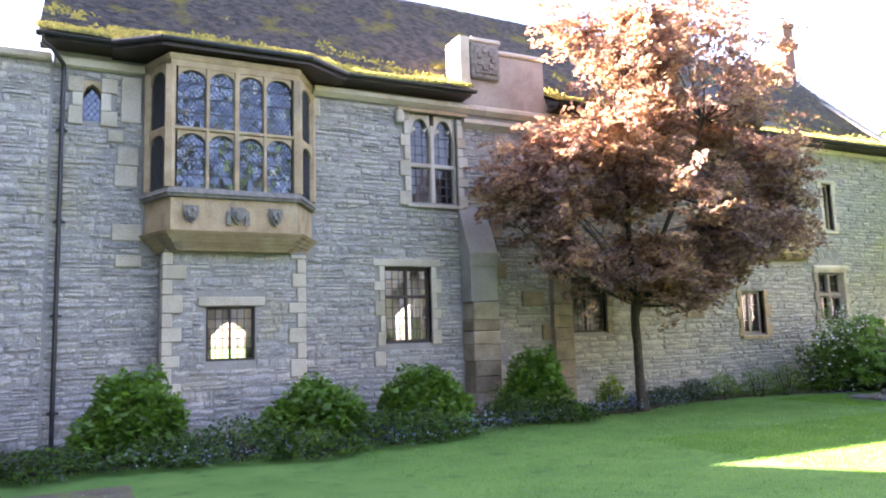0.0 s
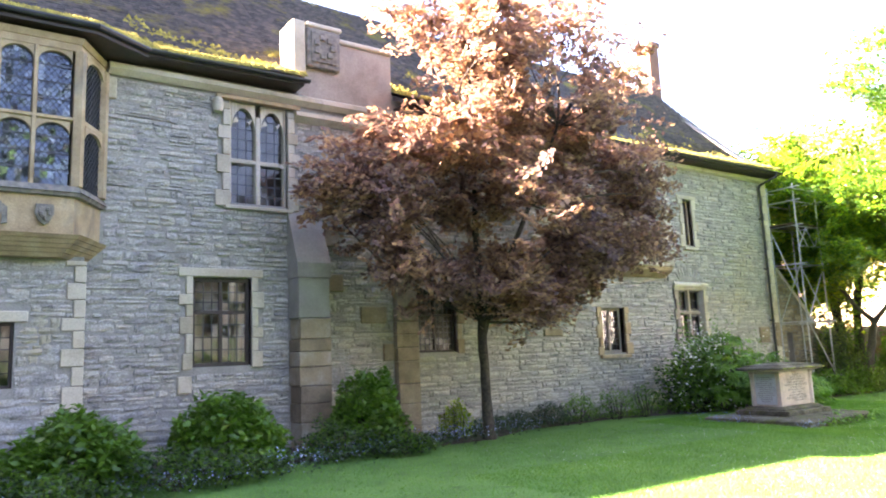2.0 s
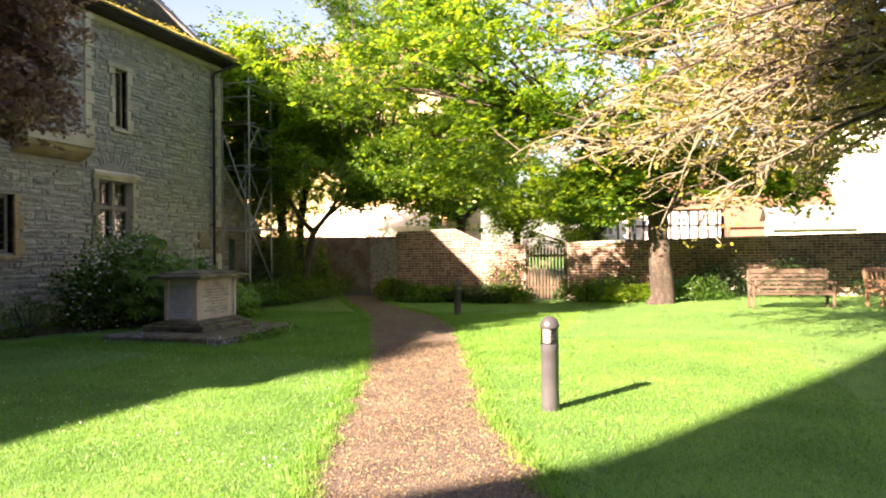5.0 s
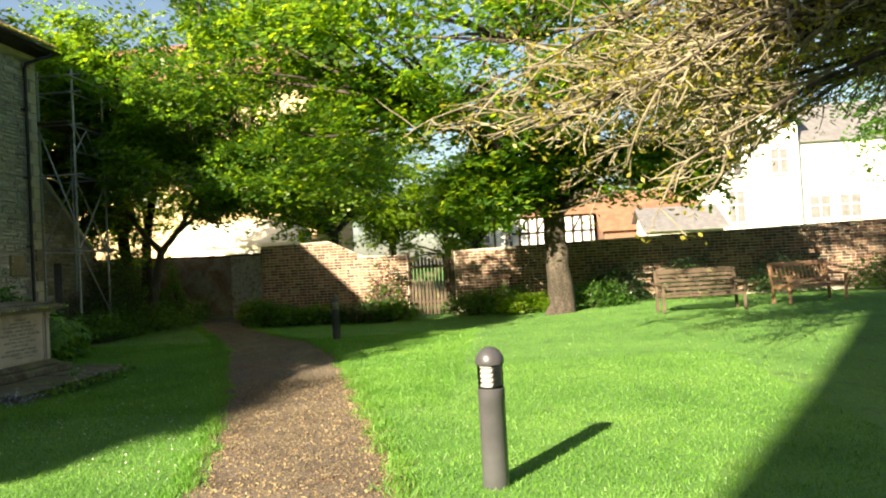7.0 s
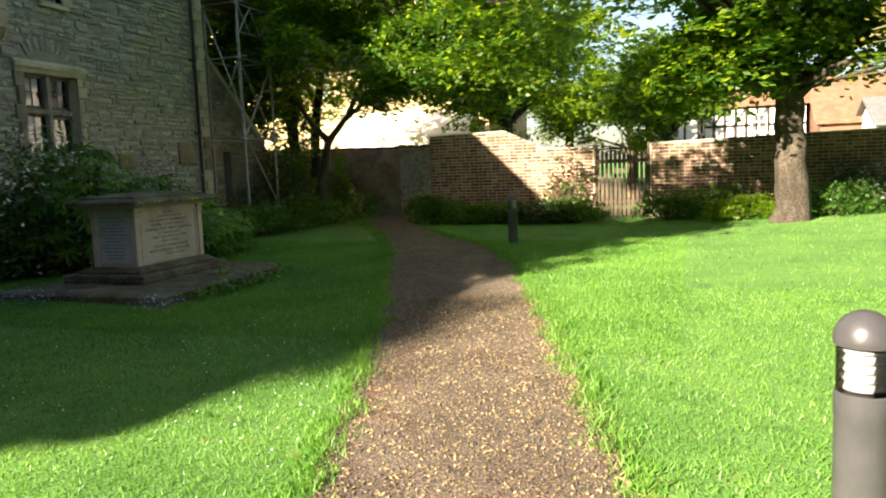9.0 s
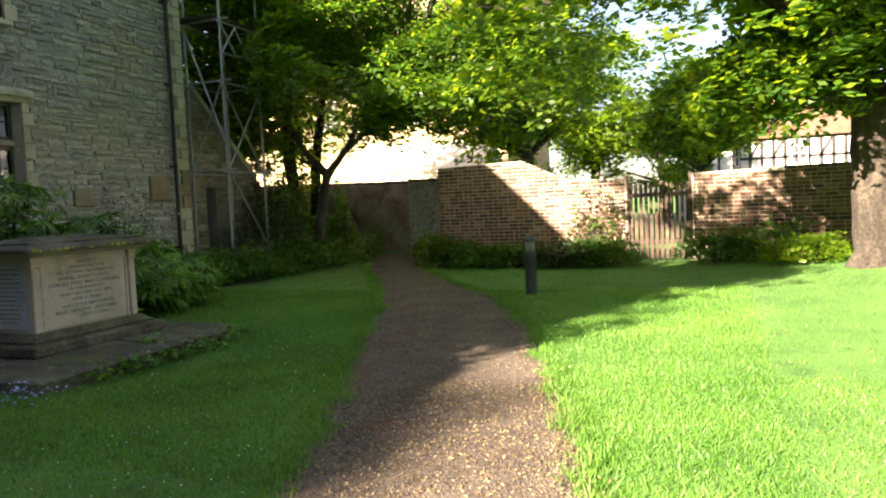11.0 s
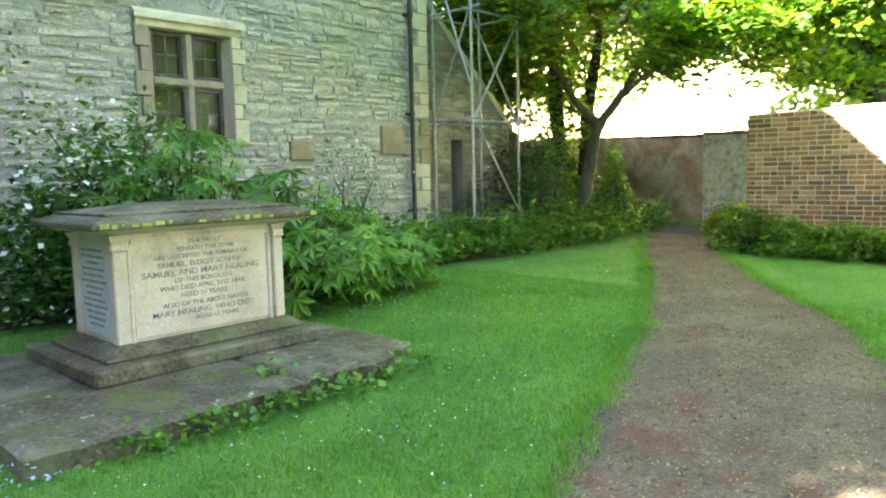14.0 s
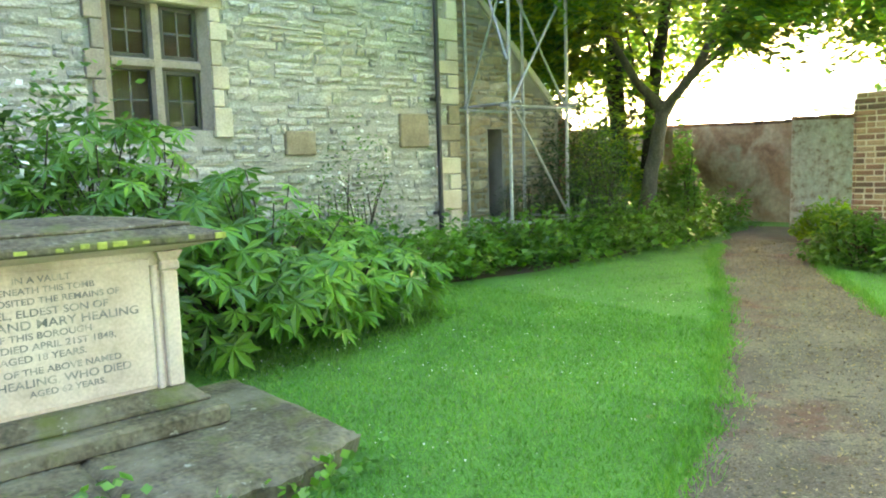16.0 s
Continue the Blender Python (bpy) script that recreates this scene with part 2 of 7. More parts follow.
M_TEAK = mat("weathered_teak", [(0.3, (0.24, 0.13, 0.075)), (0.7, (0.42, 0.25, 0.15))], scale=4, rough=0.75, stretch=(3, 3, 8), bump=0.2, bscale=30)
M_OLDWOOD = mat("dark_damp_wood", [(0.3, (0.045, 0.032, 0.022)), (0.7, (0.12, 0.085, 0.055))], scale=4, rough=0.85, bump=0.3, bscale=30, extra=[(2.5, 0.6, 0.7, (0.2, 0.19, 0.08), (1, 1, 1))])
M_WHITE = mat("white_render", [(0.3, (0.74, 0.73, 0.7)), (0.7, (0.82, 0.81, 0.79))], scale=1.2, rough=0.9)
M_CREAM = mat("cream_render", [(0.3, (0.7, 0.63, 0.5)), (0.7, (0.8, 0.74, 0.62))], scale=0.6, rough=0.9, fine=(6, 0.94, 1.03))
M_TANBRICK = mat("pale_tan_brickwork", [(0.3, (0.5, 0.36, 0.2)), (0.7, (0.66, 0.5, 0.3))], scale=0.8, rough=0.9, fine=(7, 0.85, 1.1), bump=0.3, bscale=8, stretch=(1, 1, 4))
M_TIMBER = mat("black_timber", [(0.3, (0.02, 0.018, 0.016)), (0.7, (0.06, 0.052, 0.045))], scale=5, rough=0.8)
M_TILE_RED = mat("orange_clay_tile", [(0.2, (0.1, 0.045, 0.03)), (0.5, (0.18, 0.085, 0.05)), (0.8, (0.25, 0.13, 0.08))], scale=2, rough=0.85, island=0.6, bump=0.3, bscale=20)
M_SLATE = mat("grey_slate", [(0.3, (0.1, 0.095, 0.1)), (0.7, (0.18, 0.175, 0.18))], scale=3, rough=0.6)
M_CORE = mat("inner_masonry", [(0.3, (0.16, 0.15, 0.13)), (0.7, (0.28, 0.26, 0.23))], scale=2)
# plum ramp: shaded purple to sunlit gold, light put into the colour by noise
L_PLUM = leaf_mat("purple_plum_leaf_sunlit_gold", [(0.2, (0.118, 0.082, 0.086)), (0.5, (0.2, 0.142, 0.135)), (0.8, (0.39, 0.31, 0.21))], (2.0, 1.66, 1.15), rough=0.32, trans=0.55)
L_LIME = leaf_mat("bright_green_leaf", [(0.2, (0.065, 0.125, 0.01)), (0.5, (0.11, 0.195, 0.014)), (0.8, (0.19, 0.26, 0.024))], (2.9, 2.65, 1.1), rough=0.4, trans=0.6)
L_GREEN = leaf_mat("mid_green_leaf", [(0.2, (0.032, 0.085, 0.015)), (0.5, (0.055, 0.132, 0.022)), (0.8, (0.092, 0.18, 0.034))], (2.5, 2.4, 1.2), rough=0.38, trans=0.55)
L_DARK = leaf_mat("dark_evergreen_leaf", [(0.2, (0.015, 0.035, 0.012)), (0.5, (0.028, 0.062, 0.02)), (0.8, (0.05, 0.1, 0.03))], (1.4, 1.6, 0.8), rough=0.4, trans=0.25)
L_SHRUB = leaf_mat("shrub_leaf", [(0.2, (0.045, 0.11, 0.015)), (0.5, (0.08, 0.18, 0.022)), (0.8, (0.13, 0.26, 0.035))], (1.8, 2.0, 0.9), rough=0.35, trans=0.35)
L_FATSIA = leaf_mat("glossy_palmate_leaf", [(0.2, (0.05, 0.14, 0.016)), (0.5, (0.1, 0.24, 0.026)), (0.8, (0.18, 0.34, 0.045))], (1.6, 1.8, 0.9), rough=0.3, trans=0.3)
L_GOLD = leaf_mat("young_yellow_leaf", [(0.2, (0.16, 0.16, 0.02)), (0.5, (0.27, 0.245, 0.04)), (0.8, (0.36, 0.3, 0.07))], (1.6, 1.5, 0.9), trans=0.45)
L_GRASS = leaf_mat("grass_blade", [(0.2, (0.068, 0.185, 0.022)), (0.5, (0.108, 0.258, 0.036)), (0.8, (0.17, 0.31, 0.055))], (1.7, 1.9, 0.8), rough=0.5, trans=0.35)
L_WHITE = leaf_mat("white_petal", [(0.3, (0.7, 0.7, 0.68)), (0.7, (0.82, 0.82, 0.8))], (1, 1, 1), trans=0.2)
L_BLUE = leaf_mat("pale_blue_petal", [(0.3, (0.25, 0.33, 0.62)), (0.7, (0.45, 0.52, 0.75))], (1, 1, 1), trans=0.2)


def glass(name, tint, rough=0.03, shine=(1, 1, 1), ior=1.55):
    m = bpy.data.materials.new(name)
    m.use_nodes = True
    n, l = m.node_tree.nodes, m.node_tree.links
    n.clear()
    out, mix = n.new("ShaderNodeOutputMaterial"), n.new("ShaderNodeMixShader")
    tr, gl, fr = n.new("ShaderNodeBsdfTransparent"), n.new("ShaderNodeBsdfGlossy"), n.new("ShaderNodeFresnel")
    tr.inputs["Color"].default_value = (*tint, 1)
    gl.inputs["Roughness"].default_value = rough
    gl.inputs["Color"].default_value = (*shine, 1)
    fr.inputs["IOR"].default_value = ior
    tc, nz, b = n.new("ShaderNodeNewGeometry"), n.new("ShaderNodeTexNoise"), n.new("ShaderNodeBump")
    nz.inputs["Scale"].default_value = 5.0
    b.inputs["Strength"].default_value, b.inputs["Distance"].default_value = 0.25, 0.02
    l.new(tc.outputs["Position"], nz.inputs["Vector"]), l.new(nz.outputs[0], b.inputs["Height"])
    l.new(b.outputs[0], gl.inputs["Normal"])
    l.new(fr.outputs[0], mix.inputs[0]), l.new(tr.outputs[0], mix.inputs[1]), l.new(gl.outputs[0], mix.inputs[2])
    l.new(mix.outputs[0], out.inputs["Surface"])
    return m


M_GLASS = glass("old_window_glass", (0.72, 0.75, 0.74))
# the shine colour holds the blue of the reflected sky
M_GLASS_BLUE = glass("sky_tinted_leaded_glass", (0.3, 0.36, 0.45), 0.05, (0.75, 0.88, 1.0), 1.9)
M_CLEAR = glass("clear_lamp_tube", (0.9, 0.9, 0.9))

# ---- mesh helpers ----
class Geo:
    """Collects vertices and faces of one mesh."""

    def __init__(self):
        self.v, self.f = [], []

    def add(self, v, f):
        o = len(self.v)
        self.v += [tuple(p) for p in v]
        self.f += [tuple(i + o for i in q) for q in f]
        return self

    def box(self, x0, y0, z0, x1, y1, z1, b=0.0):
        """A box; b: the width of its chamfered edges."""
        lo, hi = (min(x0, x1), min(y0, y1), min(z0, z1)), (max(x0, x1), max(y0, y1), max(z0, z1))
        b = min(b, *(0.3 * (hi[i] - lo[i]) for i in range(3)))
        if b <= 0:
            v = [(x, y, z) for x in (lo[0], hi[0]) for y in (lo[1], hi[1]) for z in (lo[2], hi[2])]
            return self.add(v, [(0, 1, 3, 2), (4, 6, 7, 5), (0, 4, 5, 1), (2, 3, 7, 6), (0, 2, 6, 4), (1, 5, 7, 3)])
        v, ids = [], {}
        for s in [(i, j, k) for i in (0, 1) for j in (0, 1) for k in (0, 1)]:
            c = [(lo[a], hi[a])[s[a]] for a in range(3)]
            for a in range(3):
                p = [c[q] + (0 if q == a else (b, -b)[s[q]]) for q in range(3)]
                ids[s, a] = len(v)
                v.append(p)
        f = []
        for a in range(3):
            p, q = (a + 1) % 3, (a + 2) % 3
            for s in (0, 1):
                ring = []
                for i, j in ((0, 0), (1, 0), (1, 1), (0, 1)):
                    k = [0, 0, 0]
                    k[a], k[p], k[q] = s, i, j
                    ring.append(ids[tuple(k), a])
                f.append(ring if s else ring[::-1])
            for i in (0, 1):
                for j in (0, 1):
                    k0, k1 = [0, 0, 0], [0, 0, 0]
                    k0[a], k1[a] = 0, 1
                    k0[p] = k1[p] = i
                    k0[q] = k1[q] = j
                    k0, k1 = tuple(k0), tuple(k1)
                    e = [ids[k0, p], ids[k1, p], ids[k1, q], ids[k0, q]]
                    f.append(e if i == j else e[::-1])
        for s in [(i, j, k) for i in (0, 1) for j in (0, 1) for k in (0, 1)]:
            t = [ids[s, 0], ids[s, 1], ids[s, 2]]
            f.append(t if sum(s) % 2 else t[::-1])
        return self.add(v, f)

    def prism(self, poly, a, b, axis="y"):
        """A polygon of (u, w) drawn from a to b along an axis: y gives (u, y, w), x gives (x, u, w), z gives (u, w, z)."""
        put = {"y": lambda u, w, s: (u, s, w), "x": lambda u, w, s: (s, u, w), "z": lambda u, w, s: (u, w, s)}[axis]
        n = len(poly)
        v = [put(u, w, a) for u, w in poly] + [put(u, w, b) for u, w in poly]
        f = [tuple(range(n)), tuple(range(2 * n - 1, n - 1, -1))]
        f += [(i, i + n, (i + 1) % n + n, (i + 1) % n) for i in range(n)]
        return self.add(v, f)

    def tube(self, pts, radii, sides=8, cap=True):
        pts = [Vector(p) for p in pts]
        if not isinstance(radii, (list, tuple)):
            radii = [radii] * len(pts)
        o, ref = len(self.v), None
        for i, p in enumerate(pts):
            d = (pts[min(i + 1, len(pts) - 1)] - pts[max(i - 1, 0)]).normalized()
            if ref is None:
                ref = d.orthogonal().normalized()
            ref = (ref - d * ref.dot(d)).normalized()
            w = d.cross(ref)
            for k in range(sides):
                t = 2 * math.pi * k / sides
                self.v.append(tuple(p + (ref * math.cos(t) + w * math.sin(t)) * radii[i]))
        for i in range(len(pts) - 1):
            for k in range(sides):
                a, b = o + i * sides + k, o + i * sides + (k + 1) % sides
                self.f.append((a, b, b + sides, a + sides))
        if cap:
            self.f.append(tuple(range(o + sides - 1, o - 1, -1)))
            e = o + (len(pts) - 1) * sides
            self.f.append(tuple(range(e, e + sides)))
        return self

    def lathe(self, profile, at=(0, 0, 0), sides=24):
        o = len(self.v)
        for r, z in profile:
            for k in range(sides):
                t = 2 * math.pi * k / sides
                self.v.append((at[0] + r * math.cos(t), at[1] + r * math.sin(t), at[2] + z))
        for i in range(len(profile) - 1):
            for k in range(sides):
                a, b = o + i * sides + k, o + i * sides + (k + 1) % sides
                self.f.append((a, b, b + sides, a + sides))
        self.f.append(tuple(range(o + sides - 1, o - 1, -1)))
        e = o + (len(profile) - 1) * sides
        self.f.append(tuple(range(e, e + sides)))
        return self

    def mesh(self, name, material, smooth=False):
        me = bpy.data.meshes.new(name)
        me.from_pydata(self.v, [], self.f)
        me.materials.append(material)
        if smooth:
            me.polygons.foreach_set("use_smooth", [True] * len(me.polygons))
            me.set_sharp_from_angle(angle=radians(40))
        me.update()
        return me


def part(name, geo, material=None, parent=None, label="", smooth=False):
    ob = new(name, geo.mesh(name, material, smooth) if isinstance(geo, Geo) else geo)
    if parent:
        ob.parent = parent
        ob.matrix_parent_inverse = parent.matrix_world.inverted()
    return tagged(ob, label) if label else ob


def thing(name, label, category, at=(0, 0, 0), group="", kind=""):
    ob = new(name)
    ob.empty_display_size = 0.1
    ob.matrix_world = Matrix.Translation(at)
    return tagged(ob, label, category, group, kind)


def structure(name, geo, material, label="", smooth=False):
    return tagged(part(name, geo, material, None, label, smooth), kind="structure")


def smoothstep(t):
    t = min(1.0, max(0.0, t))
    return t * t * (3 - 2 * t)


def ground_z(x, y):
    """Height of the lawn: it falls gently from the start of the walk and rises again towards the big tree."""
    dip = -0.44 * (1 - math.exp(-((max(x, -4) / 7.5) ** 2 + (max(y, -2) / 6.5) ** 2)))
    dip -= 0.1 * math.exp(-(((x - 19.9) / 1.9) ** 2 + ((y - 9.9) / 0.9) ** 2))
    return dip + 0.26 * smoothstep((6.5 - y) / 7.0) * smoothstep((x - 15) / 12.0) + 0.02 * noise.noise((x * 0.4, y * 0.4, 0))


def arrays_mesh(name, verts, faces, material, smooth=False):
    """A mesh from numpy arrays; faces is (n, k)."""
    me = bpy.data.meshes.new(name)
    n, k = faces.shape
    me.vertices.add(len(verts))
    me.vertices.foreach_set("co", np.ascontiguousarray(verts, dtype=np.float32).ravel())
    me.loops.add(n * k)
    me.loops.foreach_set("vertex_index", np.ascontiguousarray(faces, dtype=np.int32).ravel())
    me.polygons.add(n)
    me.polygons.foreach_set("loop_start", np.arange(0, n * k, k, dtype=np.int32))
    me.polygons.foreach_set("loop_total", np.full(n, k, dtype=np.int32))
    me.materials.append(material)
    me.update(calc_edges=True)
    if smooth:
        me.polygons.foreach_set("use_smooth", [True] * n)
    return me


def leaves_mesh(name, centres, size, material, rng, droop=0.35, aspect=0.55, up_way=None, spread=0.35):
    """Leaves as folded rhombs, one at each centre, turned every way, hanging a little."""
    c = np.asarray(centres, dtype=np.float64)
    n = len(c)
    th = rng.uniform(0, 2 * np.pi, n)
    d = np.stack([np.cos(th), np.sin(th), rng.normal(-droop, 0.45, n)], 1)
    d /= np.linalg.norm(d, axis=1)[:, None]
    if up_way is None:
        up = rng.normal(0, 0.55, (n, 3)) + (0, 0, 1)
    else:
        up = up_way + rng.normal(0, 0.3, (n, 3))
        d -= 0.8 * (d * up_way).sum(1)[:, None] * up_way
        d /= np.linalg.norm(d, axis=1)[:, None] + 1e-9
    s = np.cross(d, up)
    s /= np.linalg.norm(s, axis=1)[:, None] + 1e-9
    nn = np.cross(s, d)
    L = (size * rng.uniform(1 - spread, 1 + spread, n))[:, None]
    w = L * aspect / 2
    v = np.stack([c - d * L * 0.5, c + s * w - nn * L * 0.06 - d * L * 0.05, c + d * L * 0.5 - nn * L * 0.1, c - s * w - nn * L * 0.06 - d * L * 0.05], 1).reshape(-1, 3)
    base = np.arange(n)[:, None] * 4
    f = np.concatenate([base + (0, 1, 2), base + (0, 2, 3)], 0)
    return arrays_mesh(name, v, f, material)

# ---- ground ----
def ground_sheet():
    xs = np.concatenate([np.array([-900, -300, -100, -50, -25]), np.arange(-14, 44.1, 0.5), np.array([50, 60, 80, 120, 200, 400, 900])])
    ys = np.concatenate([np.array([-900, -300, -120, -60, -35, -25]), np.arange(-16, 20.1, 0.5), np.array([24, 30, 45, 70, 120, 300, 900])])
    v = np.array([(x, y, ground_z(x, y)) for y in ys for x in xs])
    nx = len(xs)
    f = np.array([(j * nx + i, j * nx + i + 1, (j + 1) * nx + i + 1, (j + 1) * nx + i) for j in range(len(ys) - 1) for i in range(nx - 1)])
    return tagged(new("ground", arrays_mesh("ground", v, f, M_LAWN, True)), "mown green lawn with daisies and moss", "lawn", kind="structure")


# left and right edge of the path, by x
PATH_LEFT = [(-14, -3.0), (0, 1.2), (6, 3.1), (10.7, 4.66), (13.2, 5.45), (16, 6.35), (18.7, 7.35), (20.9, 8.3), (23.8, 9.42), (27.3, 11.16), (30, 12.75), (32.5, 13.9), (36, 15.0)]
PATH_RIGHT = [(-14, -5.0), (0, -0.7), (6, 1.35), (11.3, 3.0), (13.6, 3.9), (16, 4.6), (18.5, 5.35), (21.9, 6.4), (24.9, 7.75), (27.1, 9.34), (30.4, 11.3), (33, 12.35), (36, 12.9)]


def along(line, x):
    for (x0, y0), (x1, y1) in zip(line, line[1:]):
        if x <= x1:
            return y0 + (y1 - y0) * (x - x0) / (x1 - x0)
    return line[-1][1]


def path_edges(x):
    """Right and left edge of the path at x, frayed as the grass creeps in."""
    def fray(k):
        return 0.16 * noise.noise((x * 1.1, k, 0)) + 0.09 * noise.noise((x * 4.5, k, 0)) + 0.05 * noise.noise((x * 11, k, 0))
    return along(PATH_RIGHT, x) + fray(9.0), along(PATH_LEFT, x) + fray(3.0)


def path_strip():
    g, xs = Geo(), np.arange(-14, 36, 0.1)
    n = 11
    for x in xs:
        lo, hi = path_edges(x)
        for k in range(n):
            c = k / (n - 1)
            y = lo + (hi - lo) * c
            g.v.append((x, y, ground_z(x, y) + 0.006 + 0.05 * c * (1 - c) + 0.006 * noise.noise((x * 3, y * 3, 0))))
    for i in range(len(xs) - 1):
        for k in range(n - 1):
            a = i * n + k
            g.f.append((a, a + n, a + n + 1, a + 1))
    return structure("path", g, M_PATH, "brown gravel garden path strewn with fallen catkins", True)


ground = ground_sheet()
path = path_strip()

# soil of the planted bed along the wall
g = Geo()
bx = np.arange(-8, 33, 0.4)
for x in bx:
    depth = 2.2 + 1.1 * smoothstep((9 - x) / 8) - 0.9 * smoothstep((x - 12) / 3) + 0.9 * smoothstep((x - 18) / 3) + 0.3 * noise.noise((x * 0.6, 0, 0))
    for k in range(6):
        y = 16.5 - depth * k / 5
        g.v.append((x, y, ground_z(x, y) + (0.06 if k < 5 else -0.01) + 0.02 * noise.noise((x * 3, y * 3, 0))))
for i in range(len(bx) - 1):
    for k in range(5):
        a = i * 6 + k
        g.f.append((a, a + 1, a + 7, a + 6))
structure("flower_bed", g, M_SOIL, "dark soil of the planted bed at the wall's foot", True)

# ---- the long stone range ----
WALL_Y, X_L, X_R, Z_B = 16.4, -0.75, 28.0, -0.7
# openings of the front wall: x0, x1, z0, z1
OPEN = {
    "slit": (-0.18, 0.16, 6.27, 7.16),
    "oriel": (1.3, 4.45, 4.85, 7.4),
    "w2": (6.49, 7.74, 1.43, 3.3),
    "u1": (7.25, 8.6, 4.96, 7.3),
    "w3": (11.98, 13.2, 1.56, 3.1),
    "w4": (18.54, 19.55, 1.35, 2.72),
    "w5": (22.22, 23.55, 1.75, 3.32),
    "u2": (18.69, 19.35, 5.03, 6.3),
    "u3": (22.88, 23.36, 4.85, 6.45),
    "w1": (2.26, 3.28, 1.19, 2.34),
}


def panel(g, x0, x1, z0, z1, y0, y1, holes):
    """An upright wall along x with rectangular openings right through."""
    xs = sorted({x0, x1, *(h[0] for h in holes), *(h[1] for h in holes)})
    xs = [x for x in xs if x0 <= x <= x1]
    for a, b in zip(xs, xs[1:]):
        gaps = sorted((h[2], h[3]) for h in holes if h[0] < (a + b) / 2 < h[1])
        z = z0
        for lo, hi in gaps:
            if lo > z:
                g.box(a, y0, z, b, y1, lo)
            z = max(z, hi)
        if z < z1:
            g.box(a, y0, z, b, y1, z1)


g = Geo()
panel(g, X_L, X_R, Z_B, 8.15, WALL_Y + 0.03, 17.0, list(OPEN.values()))
wall_south = structure("wall_front", g, M_MORTAR, "long grey lias rubble wall with cream dressed stone trim")
g = Geo()
panel(g, 1.42, 4.36, Z_B, 3.55, 15.93, WALL_Y + 0.03, [OPEN["w1"]])
wall_bay = structure("wall_bay", g, M_MORTAR, "shallow projecting rubble wall under the oriel")
# back wall of the range, with its row of windows, ends, floors
BACK = [(3.9, 5.2, 0.9, 2.35), (10.8, 12.3, 1.2, 2.95), (16.3, 17.7, 1.2, 2.9), (20.6, 22.4, 1.0, 2.9), (27.0, 27.6, 1.0, 2.6)]
g = Geo()
panel(g, X_L, X_R, Z_B, 8.15, 26.2, 26.8, BACK)
structure("wall_back", g, M_PLASTER, "plastered back wall of the range")
g = Geo()
g.box(X_L, 17.0, Z_B, X_L + 0.5, 26.2, 8.15)
structure("wall_west_end", g, M_PLASTER)
g = Geo()
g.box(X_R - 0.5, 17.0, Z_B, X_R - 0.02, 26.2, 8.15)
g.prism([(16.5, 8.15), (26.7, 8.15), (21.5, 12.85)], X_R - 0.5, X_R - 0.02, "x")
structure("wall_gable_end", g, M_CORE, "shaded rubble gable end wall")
g = Geo()
g.box(X_L + 0.5, 17.0, -0.2, X_R - 0.5, 26.2, 0.0)
structure("floor", g, M_OLDWOOD)
g = Geo()
g.box(X_L + 0.5, 17.0, 3.75, X_R - 0.5, 26.2, 4.0)
g.box(X_L + 0.5, 17.0, 7.7, X_R - 0.5, 26.2, 7.9)
structure("ceiling", g, M_PLASTER)
for x in (5.6, 9.9, 14.8, 20.1, 24.6):
    g = Geo()
    g.box(x, 17.0, 4.0, x + 0.15, 26.2, 7.7)
    structure("wall_partition", g, M_PLASTER)
g = Geo()
g.box(14.8, 17.0, 0.0, 14.95, 26.2, 3.75)
structure("wall_partition", g, M_PLASTER)

# plain wall going on to the west, under a flat coping
g = Geo()
g.box(-26, WALL_Y + 0.03, Z_B, X_L, 17.0, 7.45)
wall_west = structure("wall_west", g, M_MORTAR, "grey lias rubble wall under a weathered coping")
g = Geo()
g.box(-26, WALL_Y - 0.12, 7.45, X_L - 0.02, 17.05, 7.62, 0.03)
part("coping", g, M_DRESSED, wall_west, "weathered stone coping")
# unseen blocks added behind and to the west, shaped to shade the lawn
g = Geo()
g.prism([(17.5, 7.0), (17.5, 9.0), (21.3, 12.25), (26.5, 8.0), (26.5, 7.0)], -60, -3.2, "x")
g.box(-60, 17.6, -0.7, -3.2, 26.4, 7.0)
structure("shade_block_wing", g, M_CORE, "unseen ridged block added to shade the lawn")
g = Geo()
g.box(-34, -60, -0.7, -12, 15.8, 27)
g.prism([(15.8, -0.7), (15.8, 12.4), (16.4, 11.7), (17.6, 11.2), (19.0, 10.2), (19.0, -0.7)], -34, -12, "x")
structure("shade_block_tower", g, M_CORE, "unseen tall block with edges shaped to shade the lawn")


# ---- roofs ----
SLOPE = [(15.82, 7.93), (16.75, 8.38), (17.7, 9.12), (21.5, 13.0)]


def slope_point(s):
    """Place on the front slope, s metres up from the eave: y, z and the unit way up."""
    for (y0, z0), (y1, z1) in zip(SLOPE, SLOPE[1:]):
        d = math.hypot(y1 - y0, z1 - z0)
        if s <= d or (y1, z1) == SLOPE[-1]:
            return y0 + (y1 - y0) * s / d, z0 + (z1 - z0) * s / d, (y1 - y0) / d, (z1 - z0) / d
        s -= d


SLOPE_LEN = sum(math.hypot(b[0] - a[0], b[1] - a[1]) for a, b in zip(SLOPE, SLOPE[1:]))


